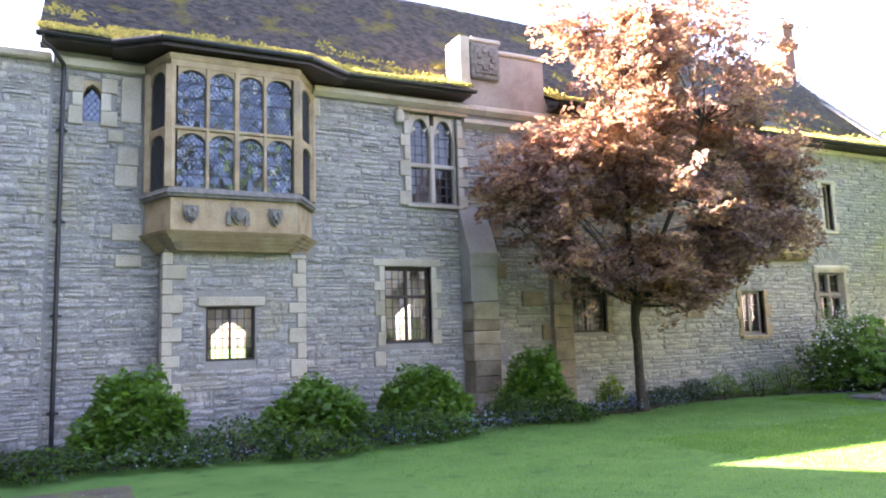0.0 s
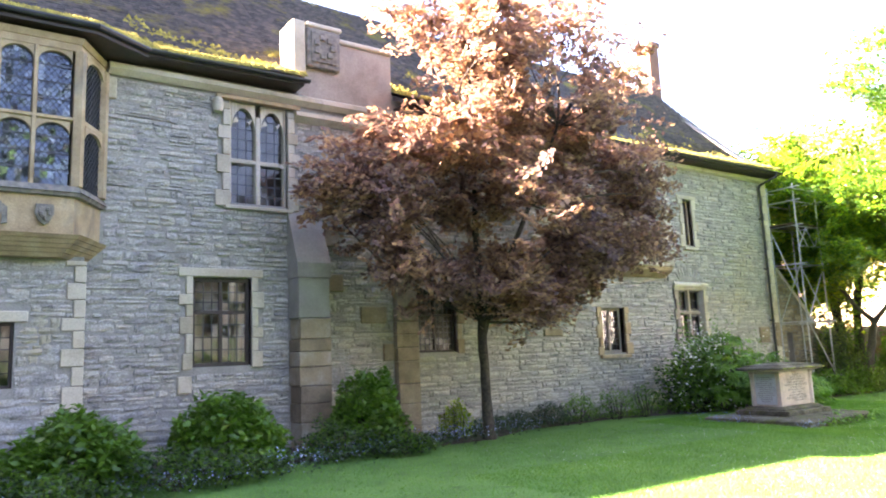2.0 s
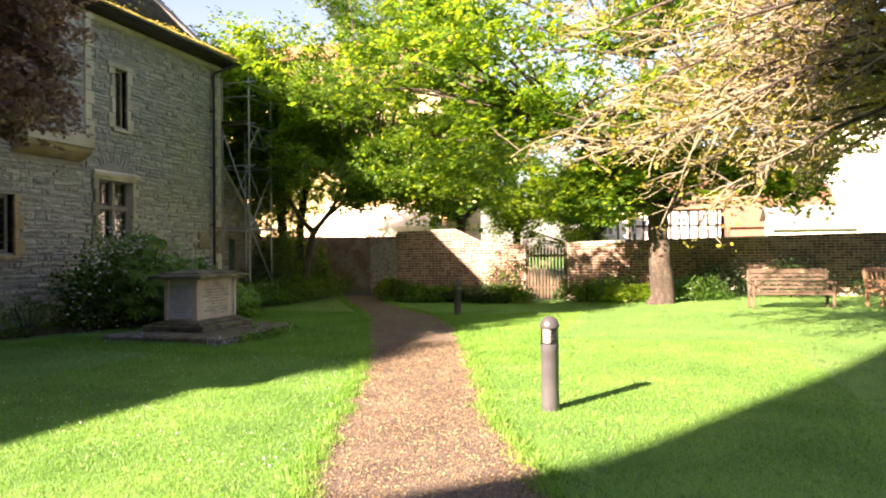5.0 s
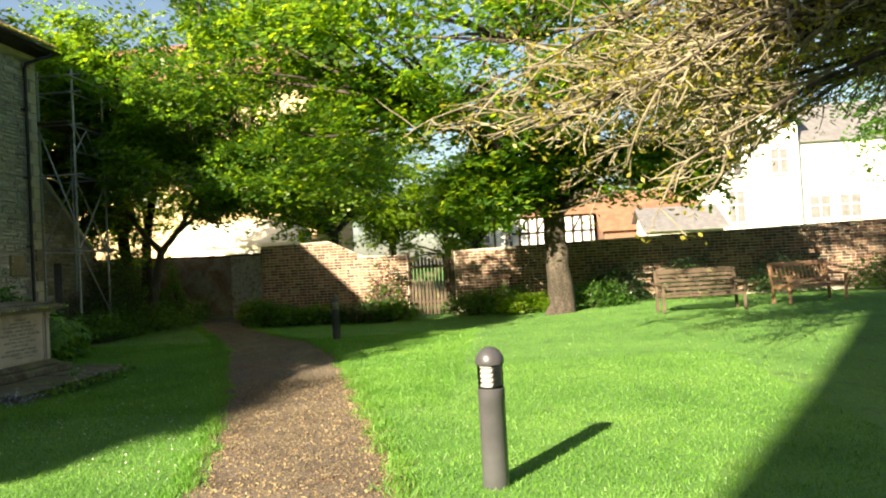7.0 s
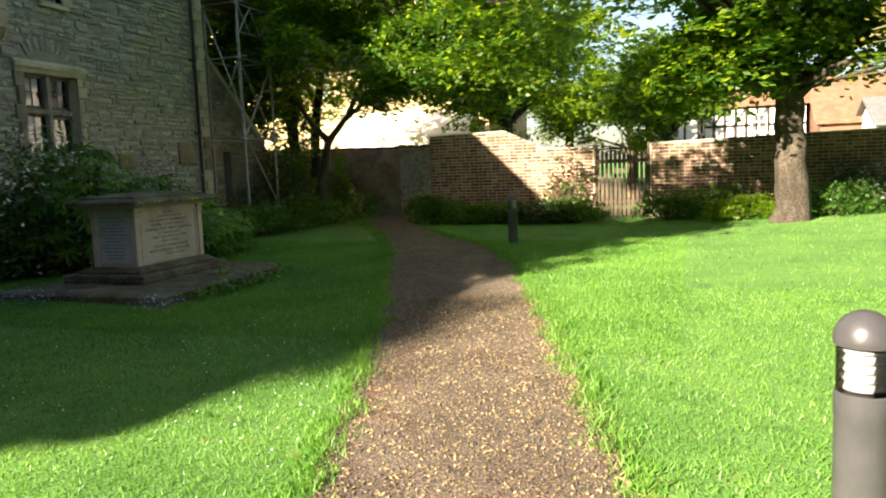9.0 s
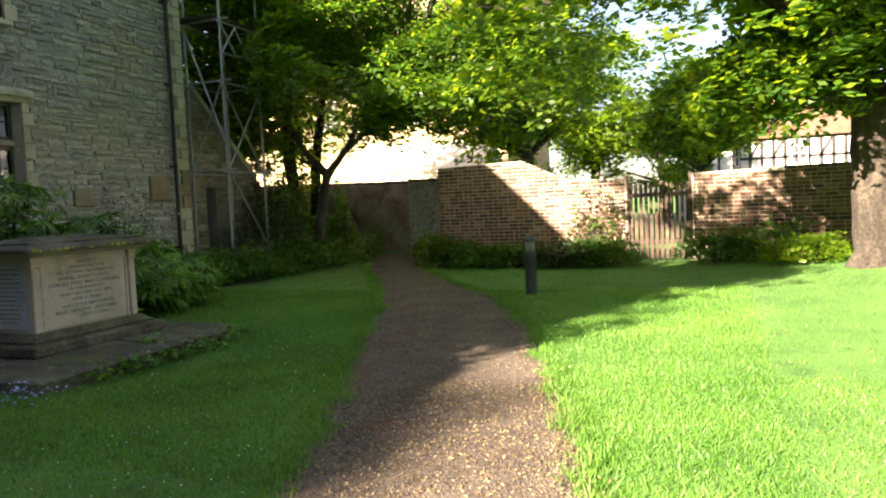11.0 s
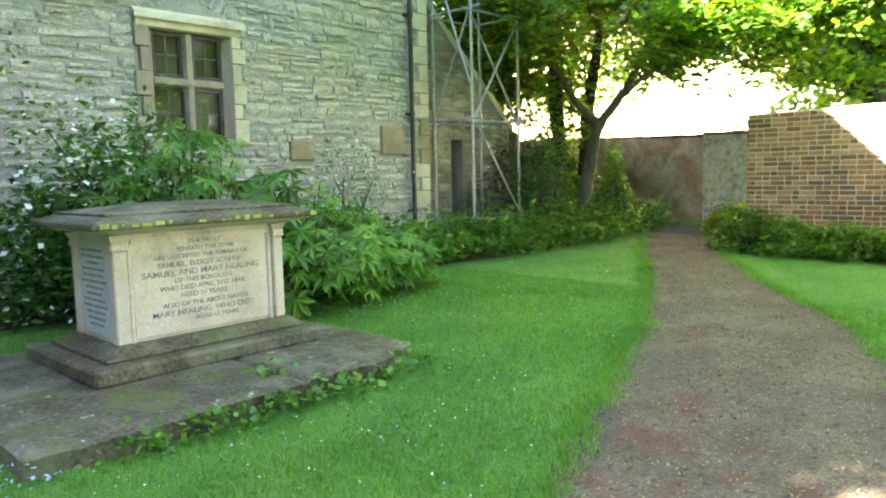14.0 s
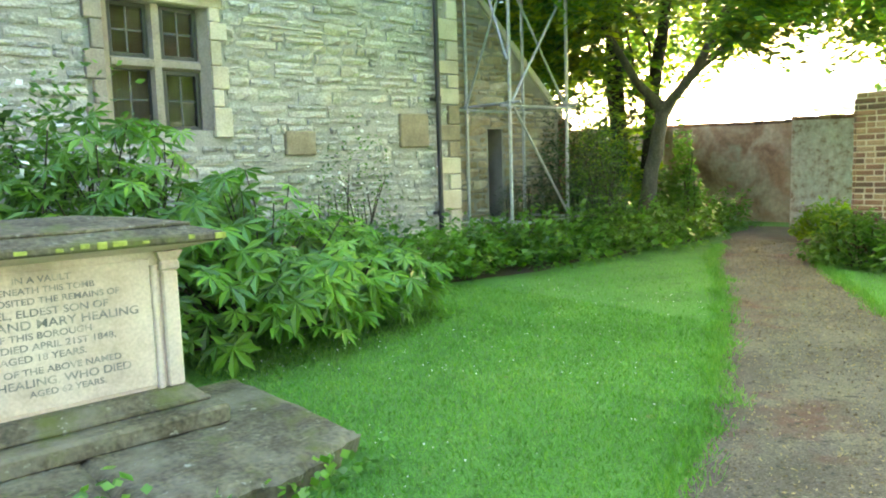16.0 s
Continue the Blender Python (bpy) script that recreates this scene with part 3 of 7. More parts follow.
def roof(x0, x1, rng, sag, s0=0.0):
    th = thing("roof", "steep dark clay tiled roof with yellow moss at the eave", "roof", ((x0 + x1) / 2, 16, 8), kind="structure")
    g = Geo()
    prof = [(y, z - 0.08) for y, z in SLOPE if s0 == 0 or y > 17.5] + [(27.2, 7.9), (27.2, 7.75), (21.5, 12.7), (17.7, 8.85)] + ([(16.75, 8.15), (15.82, 7.75)] if s0 == 0 else [])
    g.prism(prof, x0, x1, "x")
    part("roof_deck", g, M_ROOF, th)
    v, f = [], []
    s, row = s0, 0
    while s < SLOPE_LEN - 0.05:
        y, z, uy, uz = slope_point(s)
        x = x0 - (row % 2) * 0.09
        while x < x1:
            w = 0.165 + rng.uniform(-0.012, 0.012)
            a, b = max(x, x0), min(x + w, x1)
            if b - a > 0.04:
                dz = sag * math.sin(math.pi * (x - x0) / (x1 - x0)) + 0.02 * noise.noise((x * 0.7, s * 0.7, 0))
                lift, skew, l = rng.uniform(0.0, 0.022), rng.uniform(-0.008, 0.008), 0.2
                # outward normal of the slope
                ny, nz = -uz, uy
                o = len(v)
                for px, ps, h in ((a, -0.02, 0.03 + lift), (b, -0.02, 0.03 + lift + skew), (b, l, 0.0), (a, l, 0.0), (a, -0.02, 0.008), (b, -0.02, 0.008)):
                    v.append((px, y + uy * ps + ny * h, z + uz * ps + nz * h + dz))
                f += [(o, o + 1, o + 2, o + 3), (o + 4, o + 5, o + 1, o)]
            x += w + 0.006
        s += 0.145
        row += 1
    me = arrays_mesh("tiles", np.array(v), np.array(f), M_ROOF)
    tagged(part("tiles", me, None, th), kind="stuff")
    # moss cushions, thick at the eave and thinning upwards
    rg = np.random.default_rng(int(x0 * 10) + 50)
    g = Geo()
    for i in range(int(3000 * (x1 - x0)) if s0 == 0 else 0):
        s = abs(rg.normal(0, 0.55)) if i % 4 else rg.uniform(0, 3.8)
        x = rg.uniform(x0, x1)
        if noise.noise((x * 0.8, s * 1.6, 2)) + 0.62 - s * 0.33 < rg.uniform(0, 0.5):
            continue
        y, z, uy, uz = slope_point(s)
        z += sag * math.sin(math.pi * (x - x0) / (x1 - x0))
        r = rg.uniform(0.025, 0.075)
        h = r * rg.uniform(0.7, 1.35)
        ring = [(x + r * math.cos(t), y + uy * r * math.sin(t) - uz * 0.015, z + uz * r * math.sin(t) + uy * 0.015) for t in [k * math.pi / 2.5 + i for k in range(5)]]
        o = len(g.v)
        g.v += ring + [(x, y - uz * h * 0.6, z + uy * 0.3 * h + h)]
        g.f += [(o + k, o + (k + 1) % 5, o + 5) for k in range(5)]
    tagged(part("moss", g, M_MOSS, th, "sunlit yellow moss cushions"), kind="stuff")
    return th


rng = random.Random(3)
roof_1 = roof(-1.05, 8.85, rng, -0.1)
roof_2 = roof(11.5, 28.25, rng, -0.12)
roof_3 = roof(8.86, 11.49, rng, 0.0, 1.75)
# dark eaves: boarded soffit, fascia and half round gutter
for name, x0, x1 in (("eave", -1.0, 8.8), ("eave", 11.5, 28.15)):
    g = Geo()
    g.box(x0, 15.86, 7.72, x1, 16.42, 7.78)
    g.box(x0, 15.84, 7.72, x1, 15.88, 7.9, 0.008)
    ev = structure(name, g, M_FRAME, "dark boarded eave")
    g = Geo()
    arc = [(15.78 + 0.07 * math.cos(a), 7.83 + 0.07 * math.sin(a)) for a in np.linspace(math.pi, 2 * math.pi, 9)]
    arc += [(15.78 + 0.058 * math.cos(a), 7.83 + 0.058 * math.sin(a)) for a in np.linspace(2 * math.pi, math.pi, 9)]
    g.prism(arc, x0 - 0.05, x1 + 0.1, "x")
    part("gutter", g, M_BLACK, ev, "black half-round gutter")
# the eave kicks out over the oriel
th = thing("oriel_eave", "tiled eave flaring out over the oriel, thick with moss", "eave", (2.8, 15.6, 7.8), kind="structure")
FL = [(0.35, 15.8), (1.25, 15.16), (4.35, 15.16), (5.4, 15.8)]
g = Geo()
v = [(x, y, 7.66) for x, y in FL] + [(5.4, 16.4, 7.66), (0.35, 16.4, 7.66)]
v += [(x, y, 7.8) for x, y in FL] + [(5.4, 16.4, 7.8), (0.35, 16.4, 7.8)]
g.add(v, [(5, 4, 3, 2, 1, 0), (6, 7, 8, 9, 10, 11)] + [(i, (i + 1) % 6, (i + 1) % 6 + 6, i + 6) for i in range(6)])
part("soffit", g, M_FRAME, th, "dark boarded soffit")
g = Geo()
for (a, b) in zip(FL, FL[1:]):
    g.tube([(a[0], a[1] - 0.06, 7.79), (b[0], b[1] - 0.06, 7.79)], 0.06, 8)
part("gutter", g, M_BLACK, th, smooth=True)
g = Geo()
nrow = 9
for k in range(nrow):
    t0, t1 = k / nrow, (k + 1.25) / nrow
    def edge_line(t):
        return [(x, y + (17.1 - y) * t, 7.84 + (8.62 - 7.84) * t) for x, y in FL]
    e0, e1 = edge_line(t0), edge_line(min(t1, 1.0))
    for i in range(3):
        n = max(2, int((FL[i + 1][0] - FL[i][0]) / 0.17))
        for j in range(n):
            def at(e, s, lift):
                p, q = e[i], e[i + 1]
                return (p[0] + (q[0] - p[0]) * s, p[1] + (q[1] - p[1]) * s, p[2] + (q[2] - p[2]) * s + lift)
            s0, s1 = j / n, (j + 0.96) / n
            up = 0.03 + 0.012 * noise.noise((i * 9.1 + j * 1.7, k * 2.3, 0))
            g.add([at(e0, s0, up), at(e0, s1, up), at(e1, s1, 0), at(e1, s0, 0), at(e0, s0, 0), at(e0, s1, 0)], [(0, 1, 2, 3), (4, 5, 1, 0)])
tagged(part("tiles", g, M_ROOF, th), kind="stuff")
rg = np.random.default_rng(9)
g = Geo()
for i in range(15000):
    t, sx = min(abs(rg.normal(0, 0.5)), 1.0), rg.random()
    x = 0.35 + 5.05 * sx
    yf = 15.8 - 0.64 * min(1, max(0, (x - 0.35) / 0.9)) if x < 2.8 else 15.8 - 0.64 * min(1, max(0, (5.4 - x) / 1.05))
    y, z = yf + (17.1 - yf) * t, 7.87 + 0.78 * t
    if noise.noise((x * 1.1, t * 4, 3)) + 0.55 < rg.uniform(0, 0.6):
        continue
    r = rg.uniform(0.025, 0.075)
    o = len(g.v)
    g.v += [(x + r * math.cos(a), y + r * math.sin(a), z + 0.4 * r * math.sin(a)) for a in [k * 1.2566 + i for k in range(5)]] + [(x, y - 0.2 * r, z + r * rg.uniform(0.7, 1.35))]
    g.f += [(o + k, o + (k + 1) % 5, o + 5) for k in range(5)]
tagged(part("moss", g, M_MOSS, th, "sunlit yellow moss cushions"), kind="stuff")
# string course and cornice under the eave
g = Geo()
g.prism([(16.36, 7.4), (16.22, 7.5), (16.22, 7.6), (16.36, 7.68)], 4.75, 11.4, "x")
structure("trim", g, M_DRESSED, "moulded limestone string course under the eave")
g = Geo()
g.prism([(16.39, 7.5), (16.3, 7.56), (16.3, 7.68), (16.39, 7.72)], 11.4, 27.95, "x")
structure("trim", g, M_DRESSED, "plain limestone string course")
g = Geo()
g.prism([(16.39, 7.36), (16.3, 7.4), (16.3, 7.56), (16.39, 7.6)], -0.7, 1.0, "x")
structure("trim", g, M_DRESSED, "plain limestone string course")

# parapet with its carved block
th = thing("parapet", "pinkish stone parapet block with a weathered carved panel", "parapet", (9.9, 16.6, 7.7), kind="structure")
g = Geo()
g.box(8.86, 16.42, 7.69, 11.46, 16.98, 9.2, 0.02)
part("block", g, M_PARAPET, th)
g = Geo()
g.box(8.72, 16.3, 8.15, 9.05, 17.1, 9.55, 0.03)
part("end_stone", g, M_DRESSED, th, "upright pale end stone")
g = Geo()
g.box(9.07, 16.28, 8.42, 9.95, 16.41, 9.42, 0.03)
g.box(9.17, 16.24, 8.55, 9.85, 16.28, 9.32, 0.02)
for i in range(7):
    a = i * 0.9
    g.box(9.5 + 0.22 * math.cos(a) - 0.07, 16.19, 8.93 + 0.24 * math.sin(a) - 0.07, 9.5 + 0.22 * math.cos(a) + 0.07, 16.24, 8.93 + 0.24 * math.sin(a) + 0.07, 0.03)
part("carved_panel", g, M_SHIELD, th, "lichened carved stone panel")
g = Geo()
g.box(9.06, 16.26, 9.43, 10.0, 17.02, 9.55, 0.03)
g.box(9.96, 16.34, 9.2, 11.5, 17.02, 9.32, 0.03)
part("coping", g, M_DRESSED, th)
g = Geo()
g.prism([(16.39, 7.0), (16.2, 7.12), (16.2, 7.22), (16.39, 7.28)], 8.75, 11.3, "x")
structure("trim", g, M_DRESSED, "moulded drip course under the parapet")

# chimney far behind the ridge
th = thing("chimney", "slender tall red brick chimney on the ridge", "chimney", (28.3, 21.5, 12.6))
g = Geo()
g.box(28.0, 21.2, 12.3, 28.65, 21.85, 15.05, 0.02)
part("shaft", g, M_BRICK_I, th)
g = Geo()
g.box(27.93, 21.13, 15.05, 28.72, 21.92, 15.3, 0.03)
part("cap", g, M_BRICK_I, th)

# ---- low raking wall and lean-to beyond the corner ----
th = thing("lean_to", "shaded stone lean-to with a raking wall and tiled roof", "outbuilding", (29.5, 17, -0.3), kind="structure")
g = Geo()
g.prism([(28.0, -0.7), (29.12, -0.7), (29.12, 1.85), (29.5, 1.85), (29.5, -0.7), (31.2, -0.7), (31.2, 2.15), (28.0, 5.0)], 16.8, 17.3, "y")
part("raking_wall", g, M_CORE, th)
g = Geo()
g.prism([(27.98, 4.98), (31.3, 2.05), (31.3, 2.2), (27.98, 5.14)], 16.75, 17.35, "y")
part("raking_coping", g, M_DRESSED, th)
g = Geo()
g.prism([(28.0, 3.4), (32.4, 1.9), (32.4, 2.05), (28.0, 3.55)], 17.4, 23.0, "y")
g.box(28.0, 17.4, -0.7, 32.2, 23.0, 1.9)
part("body", g, M_TILE_RED, th)

# ---- garden walls ----
def plain_wall(name, x0, y0, x1, y1, z0, z1, thick, material, label):
    """A straight wall between two plan points, its top running from z0 to z1."""
    d = Vector((x1 - x0, y1 - y0, 0)).normalized()
    n = Vector((-d.y, d.x, 0)) * thick
    v = []
    for (x, y, z) in ((x0, y0, z0), (x1, y1, z1)):
        for k in (0, 1):
            v += [(x + n.x * k, y + n.y * k, -0.9), (x + n.x * k, y + n.y * k, z)]
    g = Geo().add(v, [(0, 4, 5, 1), (2, 3, 7, 6), (1, 5, 7, 3), (0, 1, 3, 2), (4, 6, 7, 5), (0, 2, 6, 4)])
    return structure(name, g, material, label)


BW = 31.2
g = Geo()
g.prism([(11.15, -0.9), (11.15, 2.06), (8.95, 2.12), (7.85, 1.6), (6.42, 1.54), (6.42, -0.9)], BW + 0.015, BW + 0.35, "x")
wall_brick = structure("wall_brick", g, M_BRICK_MORTAR, "old brick garden wall with a sloping shoulder")
g = Geo()
g.prism([(4.95, -0.9), (4.95, 1.6), (-30, 2.3), (-30, -0.9)], BW + 0.015, BW + 0.35, "x")
wall_brick_long = structure("wall_brick_long", g, M_BRICK_MORTAR, "long shaded brick garden wall")
wall_far = plain_wall("wall_far", 37.215, 14.3, 37.215, 22.0, 1.95, 2.1, -0.35, M_FARWALL, "stained and patched garden wall behind the trees")
wall_far2 = plain_wall("wall_far_return", 31.5, 18.6, 37.2, 18.0, 1.9, 2.0, 0.35, M_FARWALL, "stained garden wall behind the shrubs")
pier_white = plain_wall("wall_limewashed", 35.8, 12.0, 35.8, 14.0, 1.9, 1.95, -0.4, M_LIMEWASH, "flaking limewashed wall end")

# worn red brick copings along the far walls
for wall, x, y0, y1, zt in ((wall_far, 37.215, 14.3, 22.0, (1.95, 2.1)), (pier_white, 35.8, 12.0, 14.0, (1.9, 1.95))):
    y = y0
    while y < y1 - 0.05:
        w = min(0.24, y1 - y)
        z = zt[0] + (zt[1] - zt[0]) * (y - y0) / (y1 - y0)
        g = Geo()
        g.box(x - 0.04, y + 0.006, z - 0.01 + 0.012 * noise.noise((y * 3, x, 0)), x + 0.44, y + w - 0.006, z + 0.075 + 0.02 * noise.noise((y * 5, x, 2)), 0.012)
        part("coping_brick", g, M_BRICK, wall)
        y += w

# ---- windows of the range ----
def bar(g, p, q, r, y):
    """A flat glazing bar in an upright plane, from p to q (x, z)."""
    (x0, z0), (x1, z1) = p, q
    d = Vector((x1 - x0, 0, z1 - z0)).normalized()
    n = Vector((-d.z, 0, d.x)) * r
    v = []
    for (x, z) in (p, q):
        for k in (-1, 1):
            for yy in (y - 0.006, y + 0.006):
                v.append((x + n.x * k, yy, z + n.z * k))
    g.add(v, [(0, 2, 6, 4), (1, 5, 7, 3), (0, 4, 5, 1), (2, 3, 7, 6)])


def leads(g, x0, x1, z0, z1, y, dx, dz, diamond=False):
    """Lead cames over a light: squares, or diamonds."""
    if not diamond:
        nx, nz = max(1, round((x1 - x0) / dx)), max(1, round((z1 - z0) / dz))
        for i in range(1, nx):
            x = x0 + (x1 - x0) * i / nx
            bar(g, (x, z0), (x, z1), 0.01, y)
        for i in range(1, nz):
            z = z0 + (z1 - z0) * i / nz
            bar(g, (x0, z), (x1, z), 0.01, y)
        return
    w, h = x1 - x0, z1 - z0
    k = dz / dx
    for sgn in (1, -1):
        c = -h / k - w
        while c < w + h / k:
            # line x = c + t, z = k t (or mirrored), clipped to the light
            t0, t1 = max(0.0, -c), min(h / k, w - c)
            if t1 - t0 > 0.02:
                xs = [c + t0, c + t1]
                if sgn < 0:
                    xs = [w - x for x in xs]
                bar(g, (x0 + xs[0], z0 + k * t0), (x0 + xs[1], z0 + k * t1), 0.005, y)
            c += dx


def quarries(x0, x1, z0, z1, y, dx, dz, rng, tilt):
    """Old hand-set glass: many small panes, each a little out of true."""
    g = Geo()
    nx, nz = max(1, round((x1 - x0) / dx)), max(1, round((z1 - z0) / dz))
    for i in range(nx):
        for j in range(nz):
            a, b = x0 + (x1 - x0) * i / nx, x0 + (x1 - x0) * (i + 1) / nx
            c, d = z0 + (z1 - z0) * j / nz, z0 + (z1 - z0) * (j + 1) / nz
            tx, tz = rng.uniform(-tilt, tilt), rng.uniform(-tilt, tilt)
            hx, hz = (b - a) / 2, (d - c) / 2
            g.add([(a, y - tx * hx - tz * hz, c), (b, y + tx * hx - tz * hz, c), (b, y + tx * hx + tz * hz, d), (a, y - tx * hx + tz * hz, d)], [(0, 1, 2, 3)])
    return g


def pane(parent, g, material, label=""):
    ob = part("pane", g, material, parent, label)
    ob.visible_shadow = False
    return ob


def jamb_blocks(g, x, side, z0, z1, y0, y1, rng, wmin=0.14, wmax=0.3):
    """Toothed blocks up one side of an opening: side -1 runs to smaller x."""
    z, k = z0, 0
    while z < z1 - 0.02:
        h = min(rng.uniform(0.22, 0.42), z1 - z)
        if z1 - z - h < 0.12:
            h = z1 - z
        w = wmin if k % 2 else rng.uniform(wmin + 0.05, wmax)
        g.box(x, y0 - rng.uniform(0, 0.012), z + 0.005, x + side * w, y1, z + h - 0.005, 0.012)
        z += h
        k += 1


def casement(name, key, label, rng, cols, rows, frame_mat, y=16.62, surround=None, sill=True, lead=(0.13, 0.17), fr=0.05, lintel=0.2, deep=16.37, sides=(1, 1)):
    """A mullioned timber window in a stone opening; rows are the heights of its tiers, from below, as shares."""
    x0, x1, z0, z1 = OPEN[key]
    th = thing(name, label, "window", ((x0 + x1) / 2, y, z0), kind="structure")
    g = Geo()
    g.box(x0, y - 0.04, z0, x0 + fr, y + 0.04, z1, 0.008)
    g.box(x1 - fr, y - 0.04, z0, x1, y + 0.04, z1, 0.008)
    g.box(x0 + fr, y - 0.04, z0, x1 - fr, y + 0.04, z0 + fr, 0.008)
    g.box(x0 + fr, y - 0.04, z1 - fr, x1 - fr, y + 0.04, z1, 0.008)
    part("window_frame", g, frame_mat, th)
    cw = (x1 - x0 - 2 * fr) / cols
    for i in range(1, cols):
        g = Geo()
        g.box(x0 + fr + cw * i - fr * 0.45, y - 0.038, z0 + fr, x0 + fr + cw * i + fr * 0.45, y + 0.038, z1 - fr, 0.006)
        part("mullion", g, frame_mat, th)
    z = z0 + fr
    hh = z1 - z0 - 2 * fr
    for r, share in enumerate(rows):
        h = hh * share
        if r:
            g = Geo()
            g.box(x0 + fr, y - 0.042, z - fr * 0.45, x1 - fr, y + 0.042, z + fr * 0.45, 0.006)
            part("transom", g, frame_mat, th)
        for i in range(cols):
            a, b = x0 + fr + cw * i, x0 + fr + cw * (i + 1)
            pane(th, quarries(a, b, z, z + h, y, lead[0], lead[1], rng, 0.035), M_GLASS)
            g = Geo()
            leads(g, a, b, z, z + h, y - 0.004, *lead)
            part("leads", g, M_LEAD, th)
        z += h
    if surround:
        for side, x in ((-1, x0), (1, x1)):
            if sides[0 if side < 0 else 1]:
                g = Geo()
                jamb_blocks(g, x, side, z0 - 0.05, z1 + 0.02, deep, 16.98, rng)
                part("jamb", g, surround, th)
        if lintel:
            g = Geo()
            g.box(x0 - 0.3, deep - 0.015, z1 + 0.012, x1 + 0.25, 16.97, z1 + lintel, 0.015)
            part("lintel", g, surround, th)
        if sill:
            g = Geo()
            g.prism([(deep - 0.05, z0 - 0.14), (deep - 0.05, z0 - 0.06), (16.6, z0 - 0.004), (16.96, z0 - 0.004), (16.96, z0 - 0.14)], x0 - 0.12, x1 + 0.12, "x")
            part("window_sill", g, surround, th)
    return th


wr = random.Random(11)
for x0, x1, z0, z1 in BACK:
    g = Geo()
    arc = [(x0 + (x1 - x0) * k / 10, z1 - 0.5 + 0.47 * math.sin(math.pi * k / 10)) for k in range(11)]
    for p, q in zip(arc, arc[1:]):
        g.prism([p, q, (q[0], z1 + 0.01), (p[0], z1 + 0.01)], 26.25, 26.7, "y")
    structure("arched_head", g, M_PLASTER)
    g = Geo()
    leads(g, x0, x1, z0, z1, 26.4, 0.3, 0.3)
    bar(g, ((x0 + x1) / 2, z0), ((x0 + x1) / 2, z1), 0.04, 26.4)
    structure("window_leads", g, M_LEAD)
casement("window_1", "w1", "small dark-framed leaded window with two lights", wr, 2, (1.0,), M_FRAME, y=16.05, lead=(0.17, 0.2), fr=0.055)
g = Geo()
g.box(2.09, 15.86, 2.345, 3.48, 16.4, 2.54, 0.015)
structure("lintel", g, M_DRESSED, "pale stone lintel")
casement("window_2", "w2", "dark timber leaded window in a cream stone surround", wr, 2, (0.62, 0.38), M_FRAME, y=16.58, surround=M_DRESSED, lead=(0.19, 0.24), fr=0.085, lintel=0.19, sill=False)
casement("window_3", "w3", "leaded timber window behind the plum tree", wr, 2, (0.62, 0.38), M_FRAME, y=16.58, surround=M_OCHRE, lead=(0.13, 0.16), fr=0.06, lintel=0, sill=False, sides=(0, 1))
casement("window_4", "w4", "small two-light window with a pale stone sill", wr, 2, (1.0,), M_MULLION, y=16.62, surround=M_ORIEL, lead=(0.12, 0.16), fr=0.09, lintel=0.0)
casement("window_5", "u2", "narrow upper window in a cream surround", wr, 1, (1.0,), M_ORIEL, y=16.62, surround=M_DRESSED, fr=0.07, lintel=0.14)
casement("window_6", "u3", "tall narrow upper window in a cream surround", wr, 1, (1.0,), M_ORIEL, y=16.6, surround=M_DRESSED, fr=0.06, lintel=0.14)

# four-light mullioned window with stone cross and dark iron casements
x0, x1, z0, z1 = OPEN["w5"]
th = thing("window_7", "brown stone cross-mullioned window with dark iron casements", "window", (22.9, 16.5, z0), kind="structure")
for side, x in ((-1, x0), (1, x1)):
    g = Geo()
    jamb_blocks(g, x, side, z0 - 0.1, z1 + 0.02, 16.36, 16.98, wr, 0.15, 0.26)
    part("jamb", g, M_MULLION if side < 0 else M_DRESSED, th)
    g = Geo()
    g.prism([(x, 16.4), (x - side * 0.1, 16.52), (x - side * 0.1, 16.7), (x, 16.7)], z0, z1, "z")
    part("inner_jamb", g, M_MULLION, th)
xm, zm = (x0 + x1) / 2, z0 + (z1 - z0) * 0.53
g = Geo()
g.prism([(xm - 0.045, 16.47), (xm + 0.045, 16.47), (xm + 0.075, 16.54), (xm + 0.075, 16.68), (xm - 0.075, 16.68), (xm - 0.075, 16.54)], z0, z1, "z")
part("mullion", g, M_MULLION, th)
g = Geo()
g.prism([(16.475, zm - 0.04), (16.475, zm + 0.04), (16.54, zm + 0.07), (16.675, zm + 0.07), (16.675, zm - 0.07), (16.54, zm - 0.07)], x0 + 0.1, x1 - 0.1, "x")
part("transom", g, M_MULLION, th)
g = Geo()
g.box(x0 - 0.2, 16.35, z1 + 0.01, x1 + 0.18, 16.97, z1 + 0.17, 0.015)
g.prism([(16.36, z1 + 0.17), (16.28, z1 + 0.12), (16.28, z1 + 0.2), (16.36, z1 + 0.27)], x0 - 0.24, x1 + 0.22, "x")
part("lintel", g, M_DRESSED, th)
